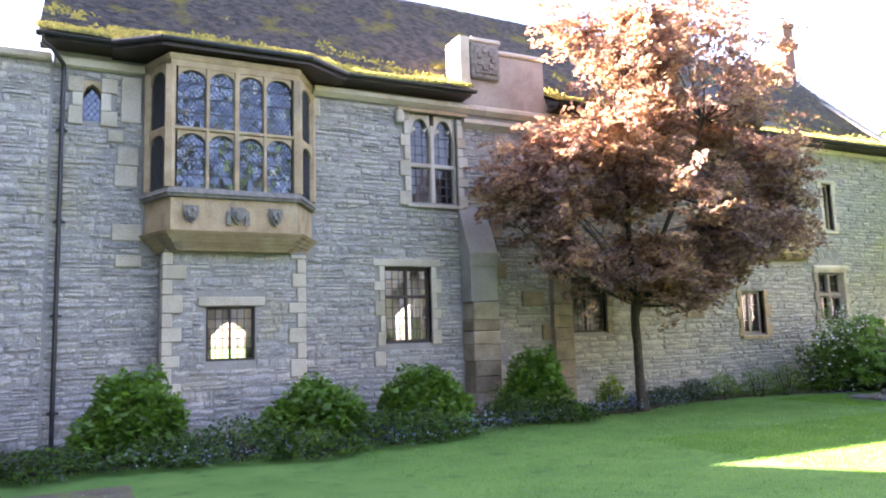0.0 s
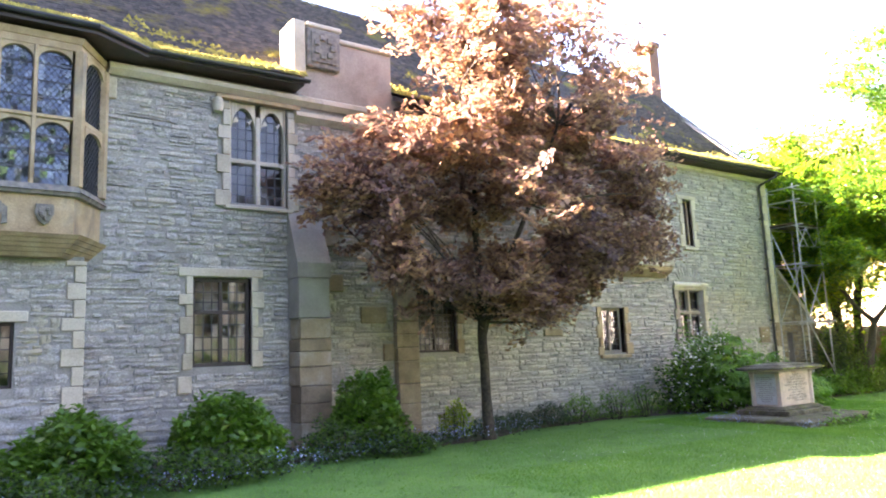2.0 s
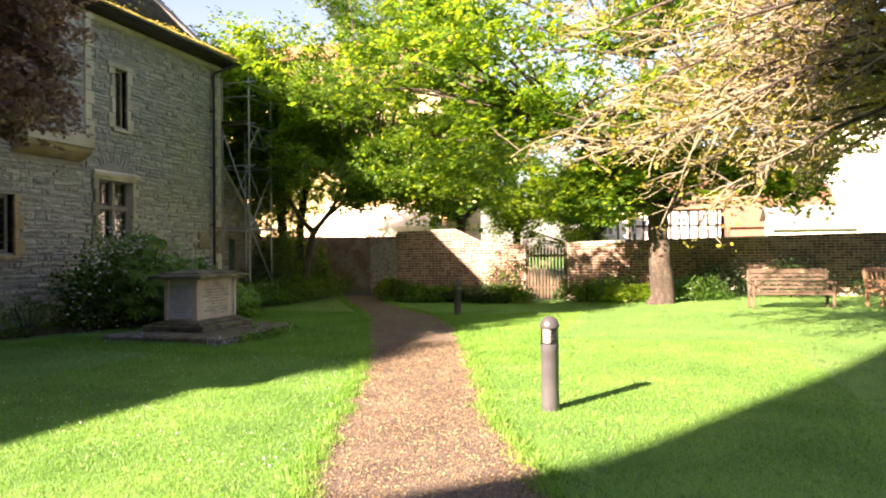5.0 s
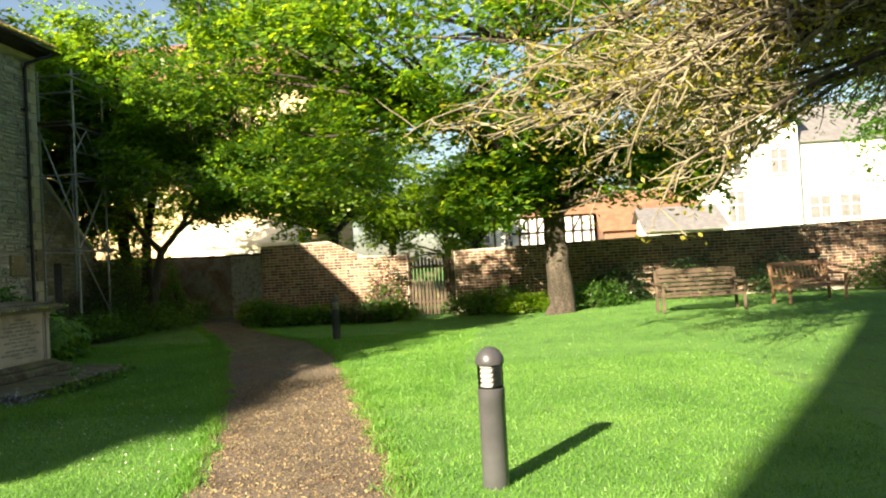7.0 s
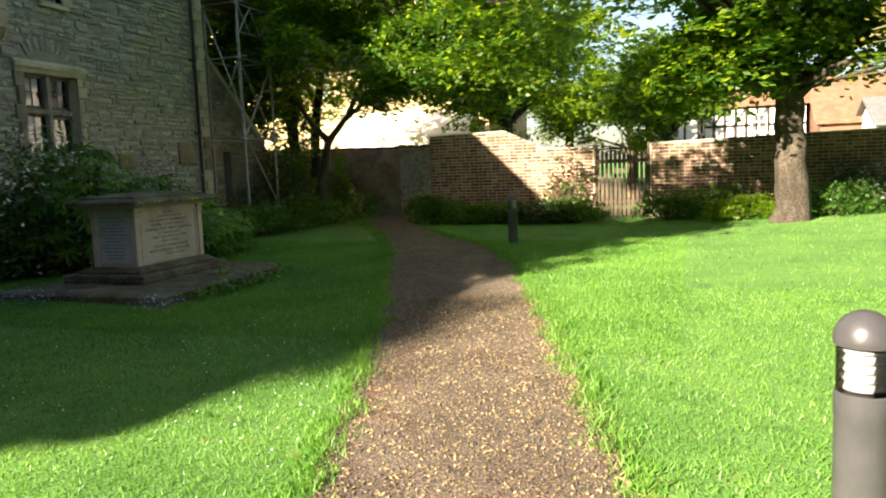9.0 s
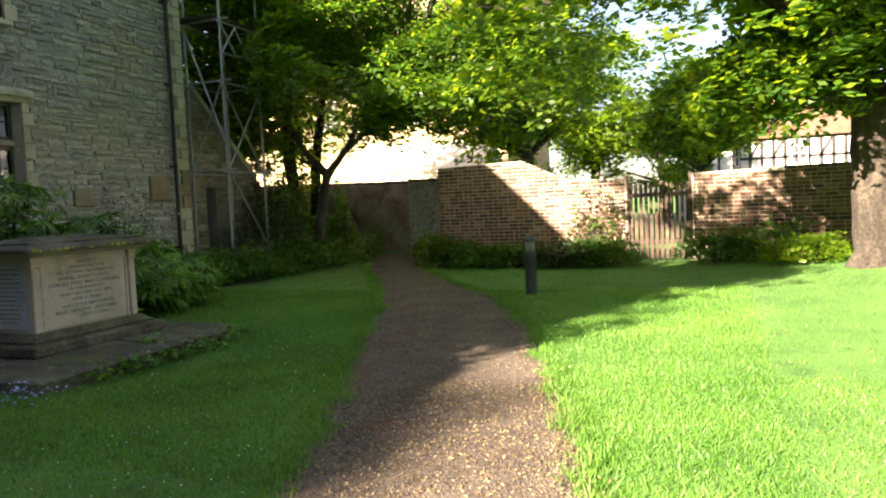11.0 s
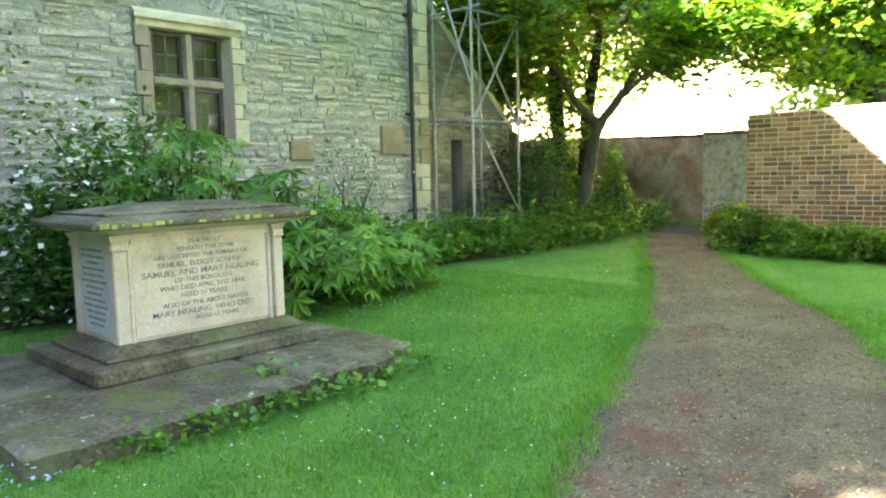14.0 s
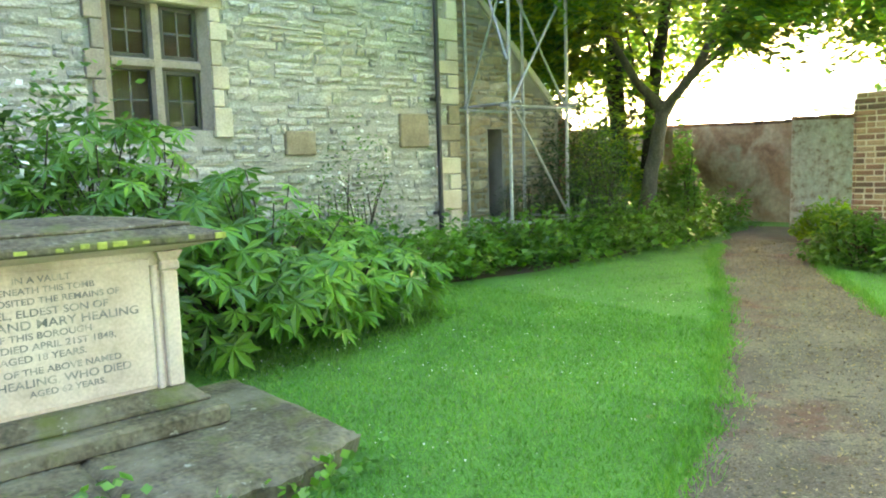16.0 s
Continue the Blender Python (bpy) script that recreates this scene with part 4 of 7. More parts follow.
for a, b in ((x0 + 0.1, xm - 0.075), (xm + 0.075, x1 - 0.1)):
    for c, d in ((z0, zm - 0.07), (zm + 0.07, z1)):
        g = Geo()
        fw = 0.02 if a < xm - 0.1 and c < zm - 0.1 else 0.055
        g.box(a, 16.55, c, a + fw, 16.62, d, 0.006)
        g.box(b - fw, 16.55, c, b, 16.62, d, 0.006)
        g.box(a + fw, 16.55, c, b - fw, 16.62, c + fw, 0.006)
        g.box(a + fw, 16.55, d - fw, b - fw, 16.62, d, 0.006)
        cs = part("casement", g, M_BLACK, th, "black iron casement")
        pane(cs, quarries(a + 0.03, b - 0.03, c + 0.03, d - 0.03, 16.6, 0.24, 0.2, wr, 0.03), M_GLASS)
        g = Geo()
        leads(g, a + 0.03, b - 0.03, c + 0.03, d - 0.03, 16.594, 0.2, 0.32)
        part("leads", g, M_LEAD, cs)
# blinds inside the lower lights
g = Geo()
g.box(x0 + 0.05, 16.9, z0, x1 - 0.05, 16.92, zm + 0.02)
tagged(part("roller_blind", g, M_CURTAIN), "beige blind drawn half down inside the window", "blind")

# slit with a pointed head
x0, x1, z0, z1 = OPEN["slit"]
th = thing("window_8", "narrow lancet slit in cream stone blocks", "window", (0, 16.5, z0), kind="structure")
for side, x in ((-1, x0), (1, x1)):
    g = Geo()
    jamb_blocks(g, x, side, z0 - 0.1, z1 + 0.05, 16.36, 16.98, wr, 0.2, 0.34)
    part("jamb", g, M_DRESSED, th)
g = Geo()
g.prism([(x0, z1), (x1, z1), (x1, z1 - 0.3), (0.1, z1 - 0.16), (-0.01, z1 - 0.07), (-0.12, z1 - 0.16), (x0, z1 - 0.3)], 16.45, 16.8, "y")
part("arched_head", g, M_ORIEL, th)
pane(th, quarries(x0, x1, z0, z1, 16.66, 0.11, 0.14, wr, 0.03), M_GLASS_BLUE)
g = Geo()
leads(g, x0, x1, z0, z1, 16.655, 0.12, 0.16, True)
part("leads", g, M_LEAD, th)


def arch_head(g, x0, x1, z_spring, z_top, y0, y1, ogee=False):
    """Spandrel stone over a light: a slab whose underside is a pointed arch."""
    xm, n = (x0 + x1) / 2, 7
    rise = (z_top - z_spring) * 0.82
    left = []
    for i in range(n + 1):
        t = i / n
        z = z_spring + rise * (math.sin(t * math.pi / 2) ** (0.8 if not ogee else 1.0))
        left.append((x0 + (xm - x0) * (1 - math.cos(t * math.pi / 2)) * 0.55 + (xm - x0) * t * 0.45, z))
    for (ax, az), (bx, bz) in zip(left, left[1:]):
        g.prism([(ax, az), (bx, bz), (bx, z_top), (ax, z_top)], y0, y1, "y")
        g.prism([(2 * xm - ax, az), (2 * xm - ax, z_top), (2 * xm - bx, z_top), (2 * xm - bx, bz)], y0, y1, "y")


# two-light traceried window
x0, x1, z0, z1 = OPEN["u1"]
th = thing("window_9", "two-light gothic window with cusped heads and a stone transom", "window", (7.9, 16.5, z0), kind="structure")
for side, x in ((-1, x0), (1, x1)):
    g = Geo()
    jamb_blocks(g, x, side, z0 - 0.1, z1 - 0.1, 16.35, 16.98, wr, 0.16, 0.34)
    part("jamb", g, M_DRESSED, th)
xm, zt = (x0 + x1) / 2, 5.93
g = Geo()
g.prism([(xm - 0.045, 16.46), (xm + 0.045, 16.46), (xm + 0.065, 16.52), (xm + 0.065, 16.7), (xm - 0.065, 16.7), (xm - 0.065, 16.52)], z0, z1 - 0.3, "z")
part("mullion", g, M_DRESSED, th)
g = Geo()
g.box(x0, 16.47, zt - 0.05, x1, 16.7, zt + 0.05, 0.012)
part("transom", g, M_DRESSED, th)
for a, b in ((x0 + 0.07, xm - 0.065), (xm + 0.065, x1 - 0.07)):
    g = Geo()
    arch_head(g, a, b, z1 - 0.62, z1 - 0.02, 16.48, 16.7)
    for k in (-1, 1):
        c = (a + b) / 2 + k * (b - a) * 0.36
        g.prism([(c - 0.05, z1 - 0.5), (c - k * 0.1, z1 - 0.44), (c + 0.03, z1 - 0.34)], 16.5, 16.68, "y")
    part("cusped_head", g, M_DRESSED, th)
    for c, d in ((z0, zt - 0.05), (zt + 0.05, z1 - 0.1)):
        pane(th, quarries(a - 0.02, b + 0.02, c, d, 16.6, 0.16, 0.24, wr, 0.025), M_GLASS)
        g = Geo()
        leads(g, a - 0.02, b + 0.02, c, d, 16.594, 0.2, 0.26)
        part("leads", g, M_LEAD, th)
for x in (x0, x1 - 0.07):
    g = Geo()
    g.prism([(x, 16.44), (x + 0.07, 16.5), (x + 0.07, 16.7), (x, 16.7)], z0, z1, "z")
    part("inner_jamb", g, M_DRESSED, th)
g = Geo()
g.prism([(x0 - 0.32, z1 - 0.02), (x0 - 0.32, z1 + 0.06), (x1 + 0.28, z1 + 0.06), (x1 + 0.28, z1 - 0.02)], 16.28, 16.4, "y")
part("label_mould", g, M_ORIEL, th)
g = Geo()
g.lathe([(0.02, -0.2), (0.1, -0.16), (0.13, 0.0), (0.1, 0.14), (0.03, 0.18)], (x0 - 0.28, 16.34, z1 - 0.18), 10)
part("label_stop", g, M_DRESSED, th, "rounded carved label stop", smooth=True)
g = Geo()
g.prism([(16.33, z0 - 0.14), (16.33, z0 - 0.08), (16.55, z0 - 0.004), (16.95, z0 - 0.004), (16.95, z0 - 0.14)], x0 - 0.1, x1 + 0.1, "x")
part("window_sill", g, M_DRESSED, th)

# ---- the oriel ----
oriel = thing("oriel_window", "canted stone oriel with eight leaded lights and carved shields", "oriel window", (2.8, 15.9, 3.5), kind="structure")


def canted(g, inset, z0, z1, flare=0.0):
    """A canted ring on the oriel's plan; flare widens its foot."""
    def plan(i):
        return [(1.02 + i, 16.39), (1.45 + i * 0.75, 15.4 + i), (4.12 - i * 0.75, 15.4 + i), (4.72 - i, 16.39)]
    a, b = plan(inset - flare), plan(inset)
    v = [(x, y, z0) for x, y in a] + [(x, y, z1) for x, y in b]
    g.add(v, [(3, 2, 1, 0), (4, 5, 6, 7), (0, 1, 5, 4), (1, 2, 6, 5), (2, 3, 7, 6), (3, 0, 4, 7)])


g = Geo()
canted(g, 0.04, 3.88, 4.56)
part("apron", g, M_ORIEL, oriel)
g = Geo()
canted(g, -0.06, 4.57, 4.63, -0.02)
canted(g, -0.02, 4.635, 4.76, 0.07)
part("sill", g, M_SHIELD, oriel, "dark moulded sill")
g = Geo()
for k in range(5):
    canted(g, -0.1 + 0.075 * k, 3.86 - 0.075 * (k + 1) + 0.008, 3.86 - 0.075 * k, -0.06)
part("corbel", g, M_ORIEL, oriel, "moulded corbel courses")
for x in (1.88, 2.82, 3.62):
    g = Geo()
    sh = [(-0.14, 0.17), (0.14, 0.17), (0.15, 0.0), (0.09, -0.13), (0.0, -0.2), (-0.09, -0.13), (-0.15, 0.0)]
    g.prism([(x + a, 4.22 + b) for a, b in sh], 15.36, 15.44, "y")
    g.prism([(x + a * 0.72 + 0.01, 4.22 + b * 0.72) for a, b in sh], 15.32, 15.36, "y")
    for i in range(5):
        a = wr.uniform(0, 6.3)
        g.box(x + 0.06 * math.cos(a) - 0.03, 15.29, 4.22 + 0.09 * math.sin(a) - 0.035, x + 0.06 * math.cos(a) + 0.03, 15.325, 4.22 + 0.09 * math.sin(a) + 0.035, 0.012)
    if x == 2.82:
        for k in (-1, 1):
            g.prism([(x + k * 0.15, 4.0), (x + k * 0.24, 4.02), (x + k * 0.23, 4.3), (x + k * 0.15, 4.36)], 15.36, 15.43, "y")
    part("shield", g, M_SHIELD, oriel, "weathered carved stone shield")
g = Geo()
canted(g, 0.0, 7.34, 7.48, 0.0)
canted(g, -0.05, 7.48, 7.6, -0.03)
part("head", g, M_ORIEL, oriel)
g = Geo()
canted(g, 0.06, 7.6, 7.72)
part("roof_infill", g, M_FRAME, oriel)
Z0, Z1, ZT = 4.76, 7.34, 6.02
for x, y, w in ((1.45, 15.4, 0.1), (4.12, 15.4, 0.1), (1.1, 16.2, 0.09), (4.66, 16.2, 0.09)):
    g = Geo()
    g.prism([(x - w, y - 0.02), (x + w * 0.3, y - 0.06), (x + w, y + 0.02), (x + w, y + 0.16), (x - w, y + 0.16)], Z0, Z1, "z")
    part("post", g, M_ORIEL, oriel)
lights = [1.56, 2.19, 2.79, 3.39, 4.01]
for i in (1, 2, 3):
    w = 0.065 if i == 2 else 0.042
    g = Geo()
    g.prism([(lights[i] - w * 0.6, 15.38), (lights[i] + w * 0.6, 15.38), (lights[i] + w, 15.45), (lights[i] + w, 15.56), (lights[i] - w, 15.56), (lights[i] - w, 15.45)], Z0, Z1, "z")
    part("mullion", g, M_ORIEL, oriel)
g = Geo()
g.prism([(15.385, ZT - 0.025), (15.385, ZT + 0.025), (15.45, ZT + 0.05), (15.555, ZT + 0.05), (15.555, ZT - 0.05), (15.45, ZT - 0.05)], 1.53, 4.04, "x")
part("transom", g, M_ORIEL, oriel)
for i in range(4):
    a, b = lights[i] + 0.035, lights[i + 1] - 0.035
    for z0, z1 in ((Z0, ZT - 0.05), (ZT + 0.05, Z1)):
        g = Geo()
        arch_head(g, a, b, z1 - 0.24, z1, 15.42, 15.54)
        part("cusped_head", g, M_ORIEL, oriel)
        pane(oriel, quarries(a, b, z0, z1, 15.5, 0.105, 0.13, wr, 0.16), M_GLASS_BLUE)
        g = Geo()
        leads(g, a, b, z0, z1, 15.492, 0.105, 0.13, True)
        for k in (1, 2, 3):
            bar(g, (a, z0 + (z1 - z0) * k / 4), (b, z0 + (z1 - z0) * k / 4), 0.011, 15.485)
        part("leads", g, M_LEAD, oriel)


def oriel_side(px, py, qx, qy):
    """One canted side: two tall lights, one over the other."""
    d = Vector((qx - px, qy - py, 0))
    L = d.length
    m = Matrix.Translation((px, py, 0)) @ Matrix.Rotation(math.atan2(d.y, d.x), 4, "Z")
    for z0, z1 in ((Z0, ZT - 0.05), (ZT + 0.05, Z1)):
        g = Geo()
        arch_head(g, 0.15, L - 0.12, z1 - 0.26, z1, -0.06, 0.05)
        g.v = [tuple(m @ Vector(p)) for p in g.v]
        part("cusped_head", g, M_ORIEL, oriel)
        g = quarries(0.12, L - 0.1, z0, z1, 0.0, 0.105, 0.13, wr, 0.06)
        g.v = [tuple(m @ Vector(p)) for p in g.v]
        pane(oriel, g, M_GLASS_BLUE)
        g = Geo()
        leads(g, 0.12, L - 0.1, z0, z1, -0.01, 0.105, 0.13, True)
        g.v = [tuple(m @ Vector(p)) for p in g.v]
        part("leads", g, M_LEAD, oriel)
    g = Geo()
    g.box(0.1, -0.06, ZT - 0.05, L - 0.08, 0.06, ZT + 0.05, 0.012)
    g.v = [tuple(m @ Vector(p)) for p in g.v]
    part("transom", g, M_ORIEL, oriel)


oriel_side(1.1, 16.3, 1.45, 15.46)
oriel_side(4.12, 15.46, 4.66, 16.3)

# ---- buttresses, boxed-out bay, quoins ----
th = thing("buttress", "stepped stone buttress with an ochre patched foot", "buttress", (9.0, 16.1, -0.5), kind="structure")
g = Geo()
z = -0.7
while z < 2.35:
    h = wr.uniform(0.25, 0.45)
    g.box(8.62 + wr.uniform(-0.02, 0.02), 15.85 - wr.uniform(0, 0.02), z, 9.36, 16.42, min(z + h - 0.008, 2.4), 0.015)
    z += h
part("lower_blocks", g, M_OCHRE, th, "ochre patched stone blocks")
g = Geo()
g.box(8.6, 15.86, 2.4, 9.36, 16.42, 3.3, 0.02)
g.prism([(15.84, 3.3), (15.84, 3.62), (16.42, 4.95), (16.42, 3.3)], 8.58, 9.38, "x")
part("weathering", g, M_MORTAR, th, "sloping grey weathering stone")
g = Geo()
g.box(9.4, 16.3, -0.7, 9.8, 16.42, 0.75, 0.03)
part("plinth_block", g, M_DRESSED, th, "flaking pale plinth block")
th = thing("pilaster", "flat ochre stone pilaster beside the window", "pilaster", (11.6, 16.3, -0.5), kind="structure")
z = -0.7
while z < 3.3:
    h = wr.uniform(0.3, 0.55)
    g = Geo()
    g.box(11.3 + wr.uniform(-0.02, 0.03), 16.24 - wr.uniform(0, 0.015), z, 11.92, 16.42, min(z + h - 0.008, 3.4), 0.015)
    part("block", g, M_OCHRE, th)
    z += h
bay = thing("boxed_bay", "boxed-out upper stone bay on a rounded corbel", "bay", (20.6, 16.0, 3.9), kind="structure")
g = Geo()
g.box(19.56, 15.98, 4.3, 21.54, 16.42, 7.5)
part("core", g, M_MORTAR, bay)
for x0, x1 in ((19.5, 19.82), (21.28, 21.6)):
    z, k = 4.36, 0
    while z < 7.4:
        h = wr.uniform(0.28, 0.42)
        g = Geo()
        dx = 0.1 if k % 2 else 0.0
        g.box(x0 - 0.0, 15.93, z, x1 + (dx if x0 < 20 else -dx), 16.42, min(z + h - 0.008, 7.48), 0.014)
        part("quoin", g, M_DRESSED, bay)
        z += h
        k += 1
g = Geo()
g.box(19.5, 15.92, 4.02, 21.6, 16.42, 4.35, 0.02)
part("base_slab", g, M_DRESSED, bay)
g = Geo()
prof = [(16.42, 3.7), (16.3, 3.72), (16.15, 3.8), (16.02, 3.9), (15.97, 4.01), (16.42, 4.01)]
g.prism(prof, 19.52, 21.58, "x")
part("corbel", g, M_ORIEL, bay)

# quoins of the wall under the oriel
th = thing("quoins", "cream quoin stones framing the wall under the oriel", "quoins", (2.9, 15.9, -0.5), kind="structure")
BAY_Q = []
for side, xe in ((1, 1.38), (-1, 4.4)):
    z, k = -0.6, 0
    while z < 3.45:
        h = wr.uniform(0.24, 0.4)
        w = 0.2 if k % 2 else wr.uniform(0.3, 0.48)
        z1 = min(z + h, 3.47)
        g = Geo()
        g.box(xe, 15.88 - wr.uniform(0, 0.015), z + 0.006, xe + side * w, 16.4, z1 - 0.006, 0.014)
        part("quoin", g, M_DRESSED, th)
        BAY_Q.append((min(xe, xe + side * w), max(xe, xe + side * w), z, z1))
        z, k = z1, k + 1
        if z > 3.4:
            break
# scattered cream blocks round the oriel and corner quoins at the far end
BLOCKS = []
th = thing("quoins", "cream and ochre corner stones", "quoins", (27.8, 16.3, -0.5), kind="structure")
z, k = -0.6, 0
while z < 7.6:
    h = wr.uniform(0.2, 0.36)
    w = 0.26 if k % 2 else wr.uniform(0.4, 0.55)
    g = Geo()
    g.box(28.02, 16.375, z + 0.006, 28.02 - w, 16.9, z + h - 0.006, 0.014)
    part("quoin", g, M_OCHRE if 1.3 < z < 2.0 else M_DRESSED, th)
    BLOCKS.append((28.02 - w, 28.02, z, z + h))
    z, k = z + h, k + 1
th = thing("patch_stones", "odd cream blocks let into the rubble wall", "stone blocks", (0.6, 16.36, 3), kind="structure")
for x0, x1, z0, z1 in ((0.55, 0.95, 6.3, 7.3), (0.45, 0.9, 4.9, 5.35), (0.5, 0.92, 5.36, 5.75), (0.42, 1.0, 3.75, 4.1), (0.5, 1.0, 3.2, 3.45), (0.3, 0.62, 5.85, 6.1), (4.75, 4.92, 6.9, 7.35), (9.4, 9.95, 3.05, 3.45),
                       (9.5, 9.85, 4.1, 4.6), (10.4, 11.1, 2.3, 2.7), (11.0, 11.3, 1.4, 1.8), (24.6, 25.1, 1.4, 1.75), (26.7, 27.3, 1.5, 2.05), (6.2, 6.48, 0.9, 1.25), (16.2, 16.9, 1.9, 2.1)):
    g = Geo()
    g.box(x0, 16.365, z0, x1, 16.5, z1, 0.018)
    part("block", g, M_DRESSED if x0 < 9 else M_OCHRE, th)
    BLOCKS.append((x0, x1, z0, z1))


# ---- downpipes ----
def downpipe(label, x, z0, ztop, bend):
    th = thing("downpipe", label, "downpipe", (x, 16.3, z0))
    g = Geo()
    g.tube([(x, 16.29, z0), (x, 16.29, ztop)], 0.045, 10)
    part("pipe", g, M_BLACK, th, smooth=True)
    g = Geo()
    g.tube([(x, 16.29, ztop), (x, 16.25, ztop + 0.12), (x + bend * 0.5, 15.95, ztop + 0.3), (x + bend, 15.8, ztop + 0.4), (x + bend, 15.78, ztop + 0.55)], 0.045, 10)
    part("swan_neck", g, M_BLACK, th, smooth=True)
    z = z0 + 0.8
    while z < ztop:
        g = Geo()
        g.tube([(x, 16.29, z), (x, 16.29, z + 0.09)], 0.06, 10)
        g.box(x - 0.11, 16.33, z + 0.02, x + 0.11, 16.39, z + 0.07, 0.008)
        part("collar", g, M_BLACK, th, smooth=True)
        z += 1.9
    return th


downpipe("black iron downpipe against the rubble wall", -0.55, -0.55, 7.25, -0.38)
downpipe("black iron downpipe at the building's corner", 27.45, -0.45, 7.25, 0.4)
# curtains in the room
g = Geo()
pts = [(7.42 + 0.5 * i / 14, 17.02 + 0.03 * math.sin(i * 1.9)) for i in range(15)]
for (a, b), (c, d) in zip(pts, pts[1:]):
    g.add([(a, b, 1.0), (c, d, 1.0), (c, d, 3.2), (a, b, 3.2)], [(0, 1, 2, 3)])
tagged(part("curtain", g, M_CURTAIN), "beige curtain drawn aside in the window", "curtain")

# ---- chest tomb on its slab ----
slab = thing("tomb_slab", "mossy cracked stone slabs under the chest tomb", "stone slab", (20, 11.6, -0.45))
sr = random.Random(21)
edge = [18.42, 20.3, 21.62]
for i in range(2):
    a, b = edge[i], edge[i + 1]
    f0, f1 = 10.24 + sr.uniform(-0.03, 0.03), 10.24 + sr.uniform(-0.03, 0.03)
    if i == 1:
        f1 = 10.5
    top = -0.335 + sr.uniform(-0.008, 0.008)
    back = 13.0 - (0.9 if i == 1 else 0)
    g, n, m = Geo(), 41, 33
    for k in range(n):
        t = k / (n - 1)
        x = a + (b - a) * t
        yf = f0 + (f1 - f0) * t ** 4 + 0.06 * noise.noise((x * 2.6, 4, 0)) + 0.035 * noise.noise((x * 9, 4, 0))
        for q in range(m):
            c = q / (m - 1)
            y = yf + (back - yf) * c
            xx = x - (0.25 * c if i == 1 and k == n - 1 else 0) + (0.02 * noise.noise((y * 4, i, 3)) if k in (0, n - 1) else 0)
            rim = min(k, n - 1 - k, q, m - 1 - q)
            z = top + 0.016 * noise.noise((x * 2.2, y * 2.2, 1)) + 0.012 * noise.noise((x * 8, y * 8, 2)) - (0.035 if rim == 0 else 0.008 if rim == 1 else 0)
            g.v.append((xx, y, z))
    g.f = [(k * m + q, (k + 1) * m + q, (k + 1) * m + q + 1, k * m + q + 1) for k in range(n - 1) for q in range(m - 1)]
    ring = [k * m for k in range(n)] + [(n - 1) * m + q for q in range(1, m)] + [k * m + m - 1 for k in range(n - 2, -1, -1)] + [q for q in range(m - 2, 0, -1)]
    low = []
    for r in ring:
        x, y, z = g.v[r]
        low.append((x + 0.03 * noise.noise((x * 7, y * 7, 5)), y + 0.05 * noise.noise((x * 7, y * 7, 9)) + 0.02, z - 0.09))
    base = [(x, y + 0.04, -0.66) for x, y, z in low]
    o, c = len(g.v), len(ring)
    g.v += low + base
    g.f += [(ring[(k + 1) % c], ring[k], o + k, o + (k + 1) % c) for k in range(c)] + [(o + (k + 1) % c, o + k, o + c + k, o + c + (k + 1) % c) for k in range(c)]
    part("slab_piece", g, M_SLAB, slab)

tomb = thing("chest_tomb", "pale limestone chest tomb with worn inscription and lichened lid", "tomb", (20.24, 11.9, -0.335))
g = Geo()
g.box(19.18, 11.17, -0.335, 21.15, 12.62, -0.215, 0.02)
part("base_step", g, M_SLAB, tomb, "mossy base step")


def frustum(g, a, b, z0, z1):
    """A block that narrows from the plan a to the plan b (x0, y0, x1, y1)."""
    v = [(x, y, z0) for x, y in ((a[0], a[1]), (a[2], a[1]), (a[2], a[3]), (a[0], a[3]))] + [(x, y, z1) for x, y in ((b[0], b[1]), (b[2], b[1]), (b[2], b[3]), (b[0], b[3]))]
    g.add(v, [(3, 2, 1, 0), (4, 5, 6, 7), (0, 1, 5, 4), (1, 2, 6, 5), (2, 3, 7, 6), (3, 0, 4, 7)])


g = Geo()
g.box(19.33, 11.34, -0.213, 21.1, 12.48, -0.185, 0.012)
frustum(g, (19.36, 11.36, 21.08, 12.46), (19.46, 11.46, 21.03, 12.36), -0.189, -0.13)
part("moulded_plinth", g, M_SLAB, tomb, "moulded mossy plinth")
g = Geo()
g.box(19.52, 11.54, -0.13, 20.98, 12.28, 0.72)
part("chest", g, M_TOMB, tomb)
for x0, x1, y0, y1 in ((19.49, 19.6, 11.5, 11.61), (20.91, 21.01, 11.5, 11.61), (19.49, 19.6, 12.22, 12.32), (20.91, 21.01, 12.22, 12.32)):
    g = Geo()
    g.box(x0, y0, -0.13, x1, y1, 0.6, 0.012)
    g.box(x0 - 0.012, y0 - 0.012, 0.6, x1 + 0.012, y1 + 0.012, 0.66, 0.012)
    frustum(g, (x0, y0, x1, y1), (x0 - 0.03, y0 - 0.03, x1 + 0.03, y1 + 0.03), 0.66, 0.72)
    part("corner_pier", g, M_TOMB, tomb)
for x in (19.62, 20.87):
    g = Geo()
    g.lathe([(0.022, 0.0), (0.026, 0.02), (0.02, 0.04), (0.021, 0.73), (0.03, 0.77)], (x, 11.53, -0.13), 12)
    part("colonnette", g, M_TOMB, tomb, smooth=True)
g = Geo()
g.box(19.64, 11.525, -0.11, 20.85, 11.545, 0.68, 0.006)
front_panel = part("front_panel", g, M_TOMB, tomb)
g = Geo()
g.box(19.505, 11.63, -0.09, 19.525, 12.2, 0.67, 0.006)
end_panel = part("end_panel", g, M_TOMB_END, tomb, "blue-grey inscribed end panel")
